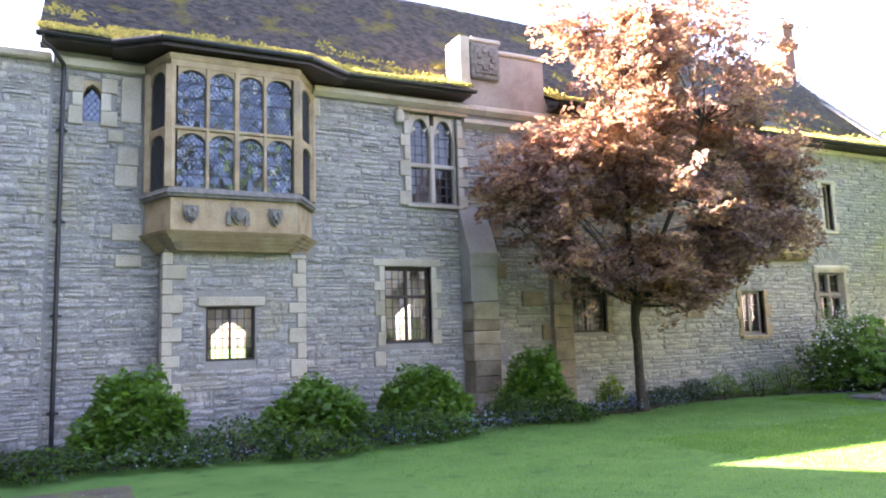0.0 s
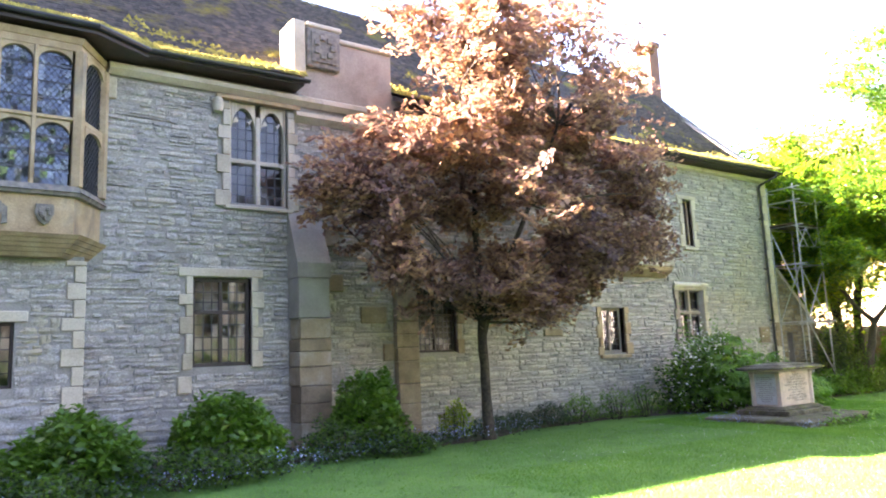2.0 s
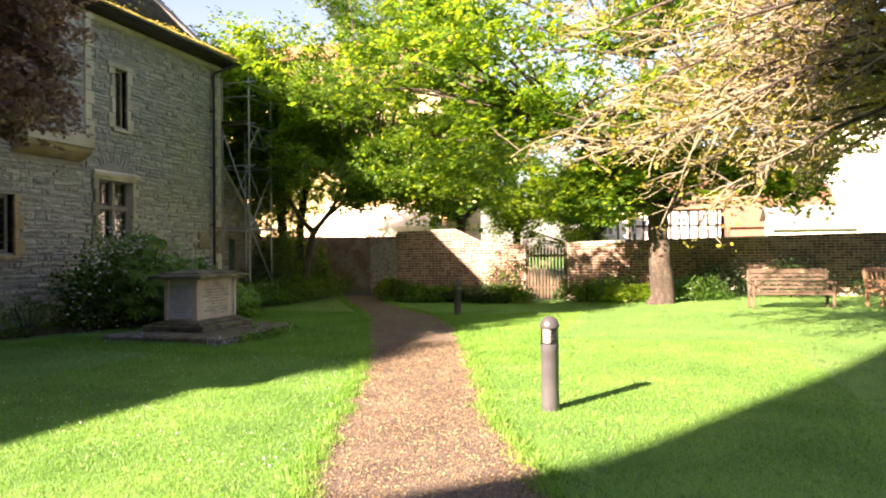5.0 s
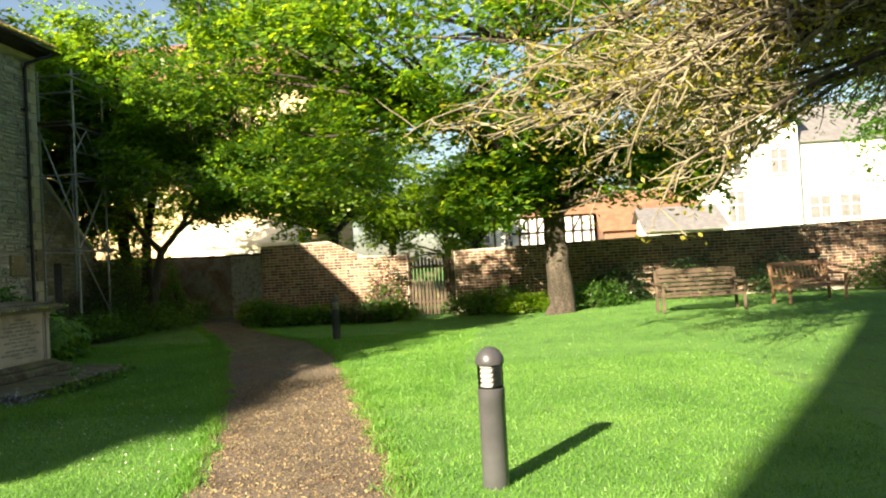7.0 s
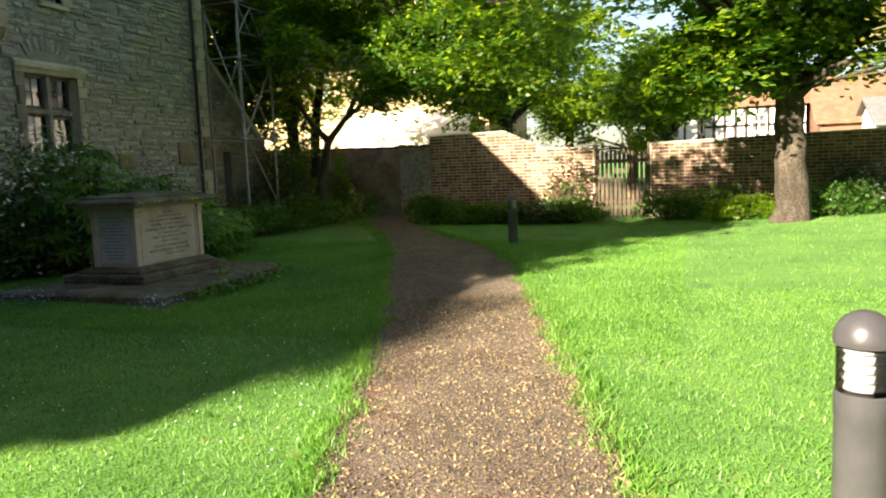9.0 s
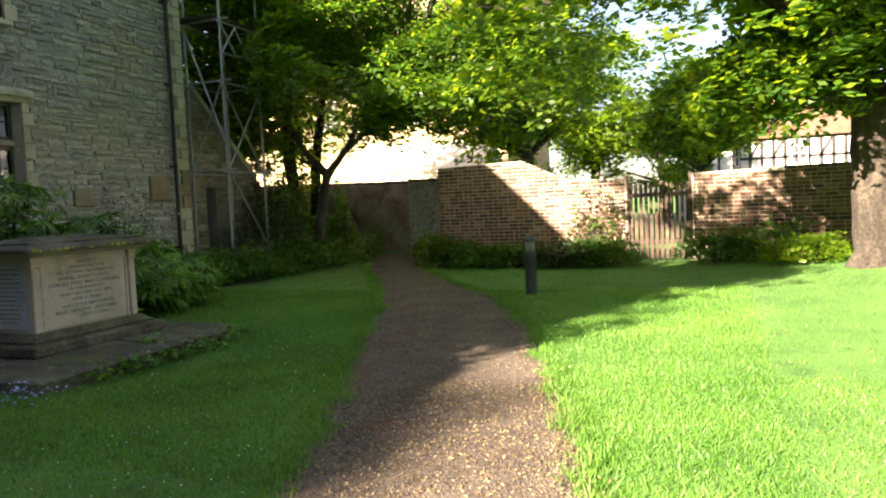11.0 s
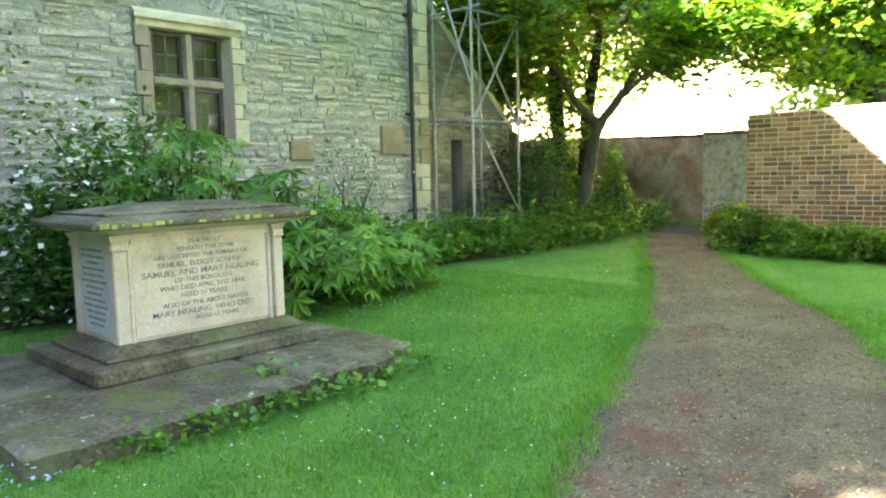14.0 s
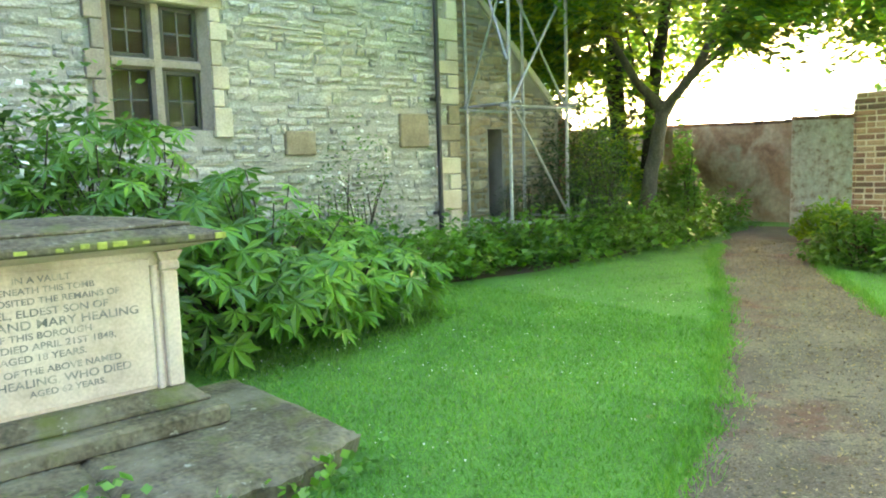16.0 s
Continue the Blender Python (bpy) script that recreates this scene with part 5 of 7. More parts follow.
g = Geo()
frustum(g, (19.5, 11.5, 21.0, 12.32), (19.3, 11.3, 21.2, 12.52), 0.722, 0.775)
part("cornice", g, M_TOMB, tomb)
g = Geo()
g.box(19.27, 11.27, 0.776, 21.23, 12.55, 0.832, 0.014)
part("lid_edge", g, M_SLAB, tomb)
g = Geo()
frustum(g, (19.3, 11.3, 21.2, 12.52), (19.42, 11.42, 21.08, 12.4), 0.832, 0.87)
g.box(19.42, 11.42, 0.87, 21.08, 12.4, 0.892, 0.008)
frustum(g, (19.46, 11.46, 21.04, 12.36), (19.9, 11.8, 20.6, 12.02), 0.892, 0.945)
part("lid", g, M_SLAB, tomb, "dark weathered tomb lid")
# dentils of lichen under the lid's edge
g = Geo()
x = 19.32
while x < 21.18:
    w = sr.uniform(0.015, 0.08)
    if sr.random() < 0.72:
        g.box(x, 11.262, 0.782 + sr.uniform(0, 0.02), x + w, 11.272, 0.83 - sr.uniform(0, 0.02), 0.004)
    x += w + sr.uniform(0.02, 0.05)
tagged(part("lichen_patch", g, M_LICHEN, tomb), kind="stuff")


def lettering(text, size, x, z, parent, plane_y=None, plane_x=None):
    cu = bpy.data.curves.new("lettering", "FONT")
    cu.body, cu.size, cu.align_x, cu.extrude, cu.offset = text, size, "CENTER", 0.0012, 0.0008
    tmp = bpy.data.objects.new("lettering", cu)
    me = bpy.data.meshes.new_from_object(tmp)
    bpy.data.objects.remove(tmp)
    me.materials.clear()
    me.materials.append(M_LETTER)
    ob = new("lettering", me)
    ob.matrix_world = pose(x, plane_y, z, 90, 0, 0) @ Matrix.Diagonal((1.12, 1, 1, 1)) if plane_y is not None else pose(plane_x, x, z, 90, 0, -90)
    ob.parent = parent
    ob.matrix_parent_inverse = parent.matrix_world.inverted()
    tagged(ob, kind="stuff")


for text, size, x, z in (("IN A VAULT", 0.047, 20.26, 0.615), ("BENEATH THIS TOMB", 0.045, 20.27, 0.565), ("ARE DEPOSITED THE REMAINS OF", 0.047, 20.24, 0.513), ("SAMUEL, ELDEST SON OF", 0.056, 20.22, 0.455),
                         ("SAMUEL AND MARY HEALING", 0.066, 20.24, 0.395), ("OF THIS BOROUGH", 0.049, 20.24, 0.345), ("WHO DIED APRIL 21ST 1848,", 0.051, 20.24, 0.292), ("AGED 18 YEARS.", 0.051, 20.24, 0.238),
                         ("ALSO OF THE ABOVE NAMED", 0.049, 20.26, 0.175), ("MARY HEALING, WHO DIED", 0.061, 20.24, 0.115), ("AGED 62 YEARS.", 0.047, 20.35, 0.065)):
    lettering(text, size * 1.06, x, 0.615 - (0.615 - z) * 1.16, front_panel, plane_y=11.5235)
# unreadable lines on the end panel, as worn strokes
for k in range(13):
    w = sr.uniform(0.1, 0.24)
    g = Geo()
    y = 11.915 - w
    while y < 11.915 + w:
        l = sr.uniform(0.012, 0.03)
        g.box(19.5025, y, -0.02 + k * 0.05, 19.506, y + l, -0.02 + k * 0.05 + 0.02)
        y += l + 0.01
    part("inscription_line", g, M_LETTER, end_panel)
# low stone in the grass near the start
g = Geo()
g.box(-3.2, 9.7, -0.62, 0.6, 10.85, -0.3, 0.03)
tagged(part("stone_ledger", g, M_SLAB), "flat grey ledger stone in the grass", "ledger stone")


# ---- bollard lights ----
def bollard(x, y):
    z = ground_z(x, y)
    th = thing("bollard_light", "grey steel bollard light with domed cap", "bollard", (x, y, z), group="path bollard lights")
    g = Geo()
    g.lathe([(0.096, -0.08), (0.096, 0.62), (0.099, 0.625), (0.099, 0.71), (0.092, 0.715)], (x, y, z), 28)
    part("post", g, M_BOLLARD, th, smooth=True)
    g = Geo()
    g.lathe([(0.094, 0.715), (0.094, 0.89)], (x, y, z), 28)
    tube = part("lamp_tube", g, M_CLEAR, th, "clear plastic tube", smooth=True)
    for k in range(5):
        g = Geo()
        h = 0.722 + 0.034 * k
        g.lathe([(0.062, h), (0.08, h + 0.004), (0.083, h + 0.012), (0.062, h + 0.033)], (x, y, z), 20)
        part("louvre", g, M_LOUVRE, tube, smooth=True)
    g = Geo()
    g.lathe([(0.102, 0.885), (0.105, 0.9)] + [(0.105 * math.cos(a), 0.905 + 0.105 * math.sin(a)) for a in np.linspace(0, math.pi / 2 - 0.03, 9)], (x, y, z), 28)
    part("domed_cap", g, M_BOLLARD, th, smooth=True)
    return th


bollard(13.95, 3.32)
bollard(25.45, 7.35)


# ---- garden benches ----
def bench(label, x, y, turn, material, slats):
    """A slatted bench, 1.85 m long, that faces its own -y."""
    z = ground_z(x, y)
    th = thing("garden_bench", label, "bench", (0, 0, 0), group="garden benches")
    L = 0.92
    for sx in (-1, 1):
        g = Geo()
        g.box(sx * L - 0.03, -0.28, 0, sx * L + 0.03, -0.22, 0.62, 0.008)
        part("front_leg", g, material, th)
        g = Geo()
        g.prism([(0.2, 0), (0.26, 0), (0.26, 0.42), (0.36, 0.95), (0.3, 0.95), (0.2, 0.42)], sx * L - 0.03, sx * L + 0.03, "x")
        part("back_leg", g, material, th)
        g = Geo()
        g.prism([(-0.33, 0.6), (0.28, 0.63), (0.28, 0.67), (-0.33, 0.65)], sx * L - 0.04, sx * L + 0.04, "x")
        part("armrest", g, material, th)
        g = Geo()
        g.box(sx * L - 0.02, -0.22, 0.34, sx * L + 0.02, 0.22, 0.41, 0.006)
        part("side_rail", g, material, th)
    for k in range(5):
        g = Geo()
        g.box(-L - 0.02, -0.29 + k * 0.105, 0.415, L + 0.02, -0.2 + k * 0.105, 0.44, 0.006)
        part("seat_slat", g, material, th)
    g = Geo()
    g.prism([(0.33, 0.86), (0.37, 0.86), (0.385, 0.97), (0.34, 0.97)], -L + 0.03, L - 0.03, "x")
    part("top_rail", g, material, th)
    g = Geo()
    g.prism([(0.25, 0.48), (0.29, 0.48), (0.3, 0.54), (0.26, 0.54)], -L + 0.03, L - 0.03, "x")
    part("lower_rail", g, material, th)
    g = Geo()
    g.box(-L + 0.03, -0.26, 0.34, L - 0.03, -0.23, 0.4, 0.006)
    part("front_rail", g, material, th)
    if slats:
        for k in range(13):
            px = -L + 0.1 + k * (2 * L - 0.2) / 12
            g = Geo()
            g.prism([(0.27, 0.54), (0.285, 0.54), (0.36, 0.86), (0.345, 0.86)], px - 0.025, px + 0.025, "x")
            part("back_slat", g, material, th)
    else:
        for k in range(3):
            g = Geo()
            zz = 0.58 + k * 0.1
            g.prism([(0.275 + k * 0.022, zz), (0.295 + k * 0.022, zz), (0.31 + k * 0.022, zz + 0.06), (0.29 + k * 0.022, zz + 0.06)], -L + 0.03, L - 0.03, "x")
            part("back_slat", g, material, th)
    th.matrix_world = pose(x, y, z, 0, 0, turn)
    return th


bench("dark weathered wooden bench half in shade", 25.75, -1.1, -84, M_OLDWOOD, False)
bench("sunlit brown teak slatted bench on the lawn", 26.9, -3.95, -62, M_TEAK, True)

# ---- wooden paling gate in the garden wall ----
gate = thing("paling_gate", "dark wooden paling gate in the brick wall", "gate", (BW + 0.1, 5.7, -0.4))
k = 0
y = 5.02
while y < 6.36:
    g = Geo()
    w = 0.075
    top = 1.42 + 0.05 * ((k * 7) % 3) / 2
    g.prism([(y, -0.35), (y + w, -0.35), (y + w, top - 0.04), (y + w / 2, top), (y, top - 0.04)], BW + 0.06, BW + 0.085, "x")
    part("paling", g, M_OLDWOOD, gate)
    y += 0.115
    k += 1
for z in (0.0, 1.1):
    g = Geo()
    g.box(BW + 0.087, 5.0, z, BW + 0.13, 6.38, z + 0.09, 0.008)
    part("rail", g, M_OLDWOOD, gate)
for y in (4.93, 6.36):
    g = Geo()
    g.box(BW + 0.02, y, -0.5, BW + 0.14, y + 0.09, 1.62, 0.012)
    part("gate_post", g, M_OLDWOOD, gate)

# ---- scaffold tower ----
sc = thing("scaffold_tower", "galvanised tube scaffold tower with a boarded deck", "scaffold", (29.1, 16.0, -0.4))
SX, SY, SZ = (28.35, 29.85), (15.5, 16.55), 7.4
for x in SX:
    for y in SY:
        g = Geo()
        g.tube([(x, y, ground_z(x, y)), (x, y, SZ if x < 29 else 6.9)], 0.031, 8)
        part("standard", g, M_STEEL, sc, smooth=True)
for z in (0.15, 2.15, 4.3, 5.75, 6.7, 7.2):
    for y in SY:
        g = Geo()
        g.tube([(SX[0] - 0.25, y, z), (SX[1] + 0.25, y, z)], 0.024, 8)
        part("ledger", g, M_STEEL, sc, smooth=True)
    for x in SX:
        g = Geo()
        g.tube([(x, SY[0] - 0.25, z + 0.05), (x, min(SY[1] + 0.2, 16.7), z + 0.05)], 0.024, 8)
        part("transom", g, M_STEEL, sc, smooth=True)
for x, y, z in [(x, y, z) for x in SX for y in SY for z in (2.15, 4.3, 5.75)]:
    g = Geo()
    g.box(x - 0.05, y - 0.05, z - 0.06, x + 0.05, y + 0.05, z + 0.09, 0.02)
    part("coupler", g, M_STEEL, sc)
for p, q in (((28.35, 15.46, 2.2), (29.85, 15.46, 0.2)), ((28.35, 15.46, 2.2), (29.85, 15.46, 4.3)), ((28.3, 16.5, 2.2), (28.3, 15.5, 4.3)), ((29.85, 15.54, 2.2), (28.35, 15.54, 4.3)), ((28.3, 15.5, 2.9), (28.3, 16.5, 5.6)),
             ((28.35, 15.47, 5.0), (28.9, 15.47, 5.7)), ((28.9, 15.47, 5.0), (28.35, 15.47, 5.7)), ((28.9, 15.47, 5.7), (29.4, 15.47, 5.0)), ((29.4, 15.47, 5.0), (29.85, 15.47, 5.7)), ((28.35, 15.47, 5.0), (29.85, 15.47, 5.0))):
    g = Geo()
    g.tube([p, q], 0.022, 8)
    part("brace", g, M_STEEL, sc, smooth=True)
for k in range(5):
    g = Geo()
    g.box(SX[0] - 0.3, SY[0] + 0.02 + k * 0.22, 5.83, SX[1] + 0.35, SY[0] + 0.22 + k * 0.22, 5.87, 0.005)
    part("deck_board", g, M_OLDWOOD, sc)

# ---- houses beyond the wall ----
def house(label, x, y0, y1, z_eave, z_ridge, depth, wall_mat, roof_mat, windows, timbers=(), gable=False, overhang=0.3):
    """A house whose face stands at x and looks to -x; windows are (y, z, width, height)."""
    th = thing("house", label, "house", (x, (y0 + y1) / 2, -0.5))
    g = Geo()
    g.box(x, y0, -0.8, x + depth, y1, z_eave)
    if gable:
        g.prism([(y0, z_eave), (y1, z_eave), ((y0 + y1) / 2, z_ridge - 0.1)], x, x + depth, "x")
    else:
        g.prism([(x + 0.05, z_eave), (x + depth - 0.05, z_eave), (x + depth / 2, z_ridge - 0.15)], y0, y1, "y")
    part("wall", g, wall_mat, th)
    g = Geo()
    if gable:
        ym = (y0 + y1) / 2
        for s, ye in ((1, y0 - overhang), (-1, y1 + overhang)):
            k = (z_ridge - z_eave) / (ym - y0)
            ze = z_eave - overhang * k
            g.prism([(ye, ze), (ym, z_ridge), (ym, z_ridge + 0.15), (ye, ze + 0.15)], x - 0.35, x + depth + 0.2, "x")
    else:
        k = (z_ridge - z_eave) / (depth / 2)
        for side in (0, 1):
            xa, xb = x - overhang, x + depth / 2
            za, zb = z_eave - k * overhang, z_ridge
            if side:
                xa, xb = 2 * x + depth - xa, 2 * x + depth - xb
            g = Geo().prism([(xa, za), (xb, zb), (xb, zb + 0.14), (xa, za + 0.14)], y0 - overhang, y1 + overhang, "y")
            part("roof", g, roof_mat, th)
        g = Geo()
    if g.v:
        part("roof", g, roof_mat, th)
    for y, z, w, h in windows:
        g = Geo()
        for a, b, c, d in ((y - w / 2, y - w / 2 + 0.07, z, z + h), (y + w / 2 - 0.07, y + w / 2, z, z + h), (y - 0.035, y + 0.035, z, z + h), (y - w / 2, y + w / 2, z, z + 0.08), (y - w / 2, y + w / 2, z + h - 0.08, z + h),
                           (y - w / 2, y + w / 2, z + h * 0.55, z + h * 0.55 + 0.05)):
            g.box(x - 0.06, a, c, x - 0.005, b, d)
        wd = part("window", g, M_WHITE, th, "white casement")
        g = Geo()
        g.box(x - 0.02, y - w / 2 + 0.05, z + 0.05, x - 0.004, y + w / 2 - 0.05, z + h - 0.05)
        part("pane", g, M_SLATE, wd, "dark glass")
        g = Geo()
        g.box(x - 0.14, y - w / 2 - 0.08, z - 0.09, x - 0.002, y + w / 2 + 0.08, z - 0.005, 0.01)
        part("sill", g, M_DRESSED, wd)
    for (ya, za, yb, zb, r) in timbers:
        g = Geo()
        d = Vector((0, yb - ya, zb - za)).normalized()
        n = Vector((0, -d.z, d.y)) * r
        v = [(xx, yy + s * n.y, zz + s * n.z) for xx in (x - 0.05, x + 0.02) for yy, zz in ((ya, za), (yb, zb)) for s in (-1, 1)]
        g.add(v, [(0, 1, 3, 2), (4, 6, 7, 5), (0, 4, 5, 1), (2, 3, 7, 6), (0, 2, 6, 4), (1, 5, 7, 3)])
        part("timber", g, M_TIMBER, th, "black oak timber")
    return th


# timber-framed house
tb = []
for i in range(15):
    y = 6.3 - i * 0.62
    tb.append((y, 1.8, y, 4.3, 0.09))
tb += [(6.4, 1.9, -2.6, 1.9, 0.1), (6.4, 3.05, -2.6, 3.05, 0.08), (6.4, 4.2, -2.6, 4.2, 0.1)]
for i in range(0, 14, 2):
    y = 6.3 - i * 0.62
    tb.append((y, 3.1, y - 0.6, 4.15, 0.06))
house("black and white timber-framed house under an orange roof", 60, -2.6, 6.5, 4.4, 7.0, 7, M_WHITE, M_TILE_RED, [(3.6, 2.6, 0.9, 1.1), (0.0, 2.6, 0.9, 1.1)], tb)
house("timber-framed gable end beside the orange roof", 58.5, 3.4, 6.6, 4.0, 6.2, 4, M_WHITE, M_TILE_RED, [(5.0, 2.4, 0.8, 1.1)],
      [(5.0, 3.6, 5.0, 6.0, 0.07), (3.5, 4.0, 6.5, 4.0, 0.09), (4.2, 4.05, 4.95, 5.2, 0.06), (5.8, 4.05, 5.05, 5.2, 0.06), (3.5, 1.8, 3.5, 4.0, 0.09), (6.5, 1.8, 6.5, 4.0, 0.09), (4.3, 1.8, 4.3, 4.0, 0.07), (5.7, 1.8, 5.7, 4.0, 0.07)], gable=True)
house("low brick house with an orange clay tile roof", 57, -9.2, -2.9, 3.0, 5.6, 7, M_BRICK_I, M_TILE_RED, [])
house("low outbuilding with a grey slate roof", 53, -9.4, -5.0, 2.6, 3.9, 5, M_CREAM, M_SLATE, [])
house("tall white rendered house with sash windows", 60, -16.6, -9.7, 10.5, 13.0, 8, M_WHITE, M_SLATE, [(-12.2, 6.1, 1.25, 1.8), (-12.3, 2.9, 1.25, 2.3), (-15.3, 6.1, 1.25, 1.8)])
house("white house with a row of dark ground floor windows", 61, -30.0, -16.8, 8.5, 11.5, 8, M_WHITE, M_SLATE, [(-18.2, 2.9, 1.5, 1.7), (-20.2, 2.9, 1.5, 1.7), (-24, 2.9, 1.2, 1.6)])
house("large tan brick house behind the garden wall", 47, 13.6, 30.0, 11.5, 15.5, 9, M_TANBRICK, M_TILE_RED, [(18.0, 5.2, 1.1, 1.5), (23.0, 5.2, 1.1, 1.5)])
house("low cream wing with a sloping roof beside the larger house", 44, 13.9, 20.4, 2.7, 3.9, 2.8, M_CREAM, M_CREAM, [], overhang=0.1)

# ---- trees ----
def curve_pts(p, q, rng, bend, n=6, sag=0.0):
    p, q = Vector(p), Vector(q)
    d = (q - p).length
    o = Vector((rng.uniform(-1, 1), rng.uniform(-1, 1), rng.uniform(-0.3, 1))) * d * bend
    out = []
    for i in range(n):
        t = i / (n - 1)
        out.append(p.lerp(q, t) + o * math.sin(math.pi * t) + Vector((0, 0, -sag * t * t)))
    return out


def tree(name, label, base, stems, lobes, leaf, leaf_mats, clusters, per, seed, spread=0.42, limb_r=0.05, limbs=60, bark=None, droop=0.35, aspect=0.55, inner=0.55, flat=1.0, gap=-0.22, tilt=0.4, ragged=0.3):
    """A tree: stems are lists of (x, y, z, radius); lobes of its crown are (centre, radii, share)."""
    bark = bark or M_BARK
    rng, nr = random.Random(seed), np.random.default_rng(seed)
    th = thing(name, label, "tree", base)
    for pts in stems:
        g = Geo()
        fine, rad = [], []
        for (a, b) in zip(pts, pts[1:]):
            for k in range(4):
                t = k / 4
                fine.append(Vector(a[:3]).lerp(Vector(b[:3]), t) + Vector((rng.uniform(-1, 1), rng.uniform(-1, 1), 0)) * a[3] * 0.12)
                rad.append((a[3] + (b[3] - a[3]) * t) * rng.uniform(0.93, 1.07))
        fine.append(Vector(pts[-1][:3]))
        rad.append(pts[-1][3])
        rad[0] *= 1.25
        g.tube(fine, rad, 18)
        for k, (px, py, pz) in enumerate(g.v):
            c = fine[min(k // 18, len(fine) - 1)]
            q = 1 + 0.1 * noise.noise((px * 9, py * 9, pz * 1.2)) + 0.12 * noise.noise((px * 3, py * 3, pz * 0.7 + seed))
            g.v[k] = (c.x + (px - c.x) * q, c.y + (py - c.y) * q, pz)
        part("trunk", g, bark, th, smooth=True)
    centres = []
    for c, r, share in lobes:
        for _ in range(int(clusters * share)):
            v = nr.normal(size=3)
            v /= np.linalg.norm(v)
            rad = inner + (1 - inner) * nr.random() ** 0.6
            rad *= 1 + ragged * noise.noise((v[0] * 2 + seed, v[1] * 2, v[2] * 2)) + ragged * 0.6 * noise.noise((v[0] * 5 + seed, v[1] * 5, v[2] * 5))
            p = np.array(c) + v * np.array(r) * rad
            p[2] += nr.normal() * 0.3
            if noise.noise((p[0] * 0.45 + seed, p[1] * 0.45, p[2] * 0.6)) > gap:
                centres.append(p)
    centres = np.array(centres)
    # each cluster is a flat spray of leaves that reaches outwards and bends down at its tip
    m = len(centres)
    out = centres - np.array(base)
    out[:, 2] = 0
    out /= np.linalg.norm(out, axis=1)[:, None] + 1e-6
    axis = out + nr.normal(0, 0.55, (m, 3)) * (1, 1, 0.5) + (0, 0, -0.12)
    axis /= np.linalg.norm(axis, axis=1)[:, None]
    face = nr.normal(0, tilt, (m, 3)) + (0, 0, 1) + out * 0.45
    face -= (face * axis).sum(1)[:, None] * axis
    face /= np.linalg.norm(face, axis=1)[:, None]
    cross = np.cross(axis, face)
    a = nr.uniform(-1, 1, (m, per))
    b = nr.normal(0, 0.55, (m, per)) * (1 - 0.55 * np.abs(a))
    c = nr.normal(0, 0.13, (m, per)) * flat - 0.3 * a * a - 0.18 * b * b
    size = spread * nr.uniform(0.65, 1.45, (m, 1, 1))
    pts = (centres[:, None, :] + size * (axis[:, None, :] * a[..., None] * 1.9 + cross[:, None, :] * b[..., None] * 1.6 + face[:, None, :] * c[..., None])).reshape(-1, 3)
    ups = np.repeat(face, per, 0)
    ups, pts = ups[pts[:, 2] > 0.6], pts[pts[:, 2] > 0.6]
    pick = nr.integers(0, len(leaf_mats), len(pts)) if len(leaf_mats) > 1 else np.zeros(len(pts), dtype=int)
    for k, m in enumerate(leaf_mats):
        me = leaves_mesh("crown", pts[pick == k], leaf, m, nr, droop, aspect, ups[pick == k])
        tagged(part("crown", me, None, th), kind="stuff")
    g = Geo()
    tops = [Vector(s[-1][:3]) for s in stems]
    mids = [Vector(s[len(s) // 2][:3]) for s in stems]
    for i in nr.choice(len(centres), min(limbs, len(centres)), replace=False):
        q = Vector(centres[i])
        src = min(tops + mids, key=lambda s: (s - q).length + (0 if s.z < q.z + 0.5 else 3))
        pp = curve_pts(src, q, rng, 0.17, 8)
        r0 = limb_r * rng.uniform(0.6, 1.2)
        g.tube(pp, [r0 * (1 - 0.85 * k / (len(pp) - 1)) for k in range(len(pp))], 6)
        for _ in range(3):
            a = pp[rng.randint(3, 7)]
            e = a + Vector((rng.uniform(-1, 1), rng.uniform(-1, 1), rng.uniform(-0.4, 0.6))) * spread * 2
            g.tube(curve_pts(a, e, rng, 0.1, 4), [r0 * 0.25, r0 * 0.2, r0 * 0.14, r0 * 0.05], 5)
    tagged(part("branching", g, bark, th, smooth=True), kind="stuff")
    return th


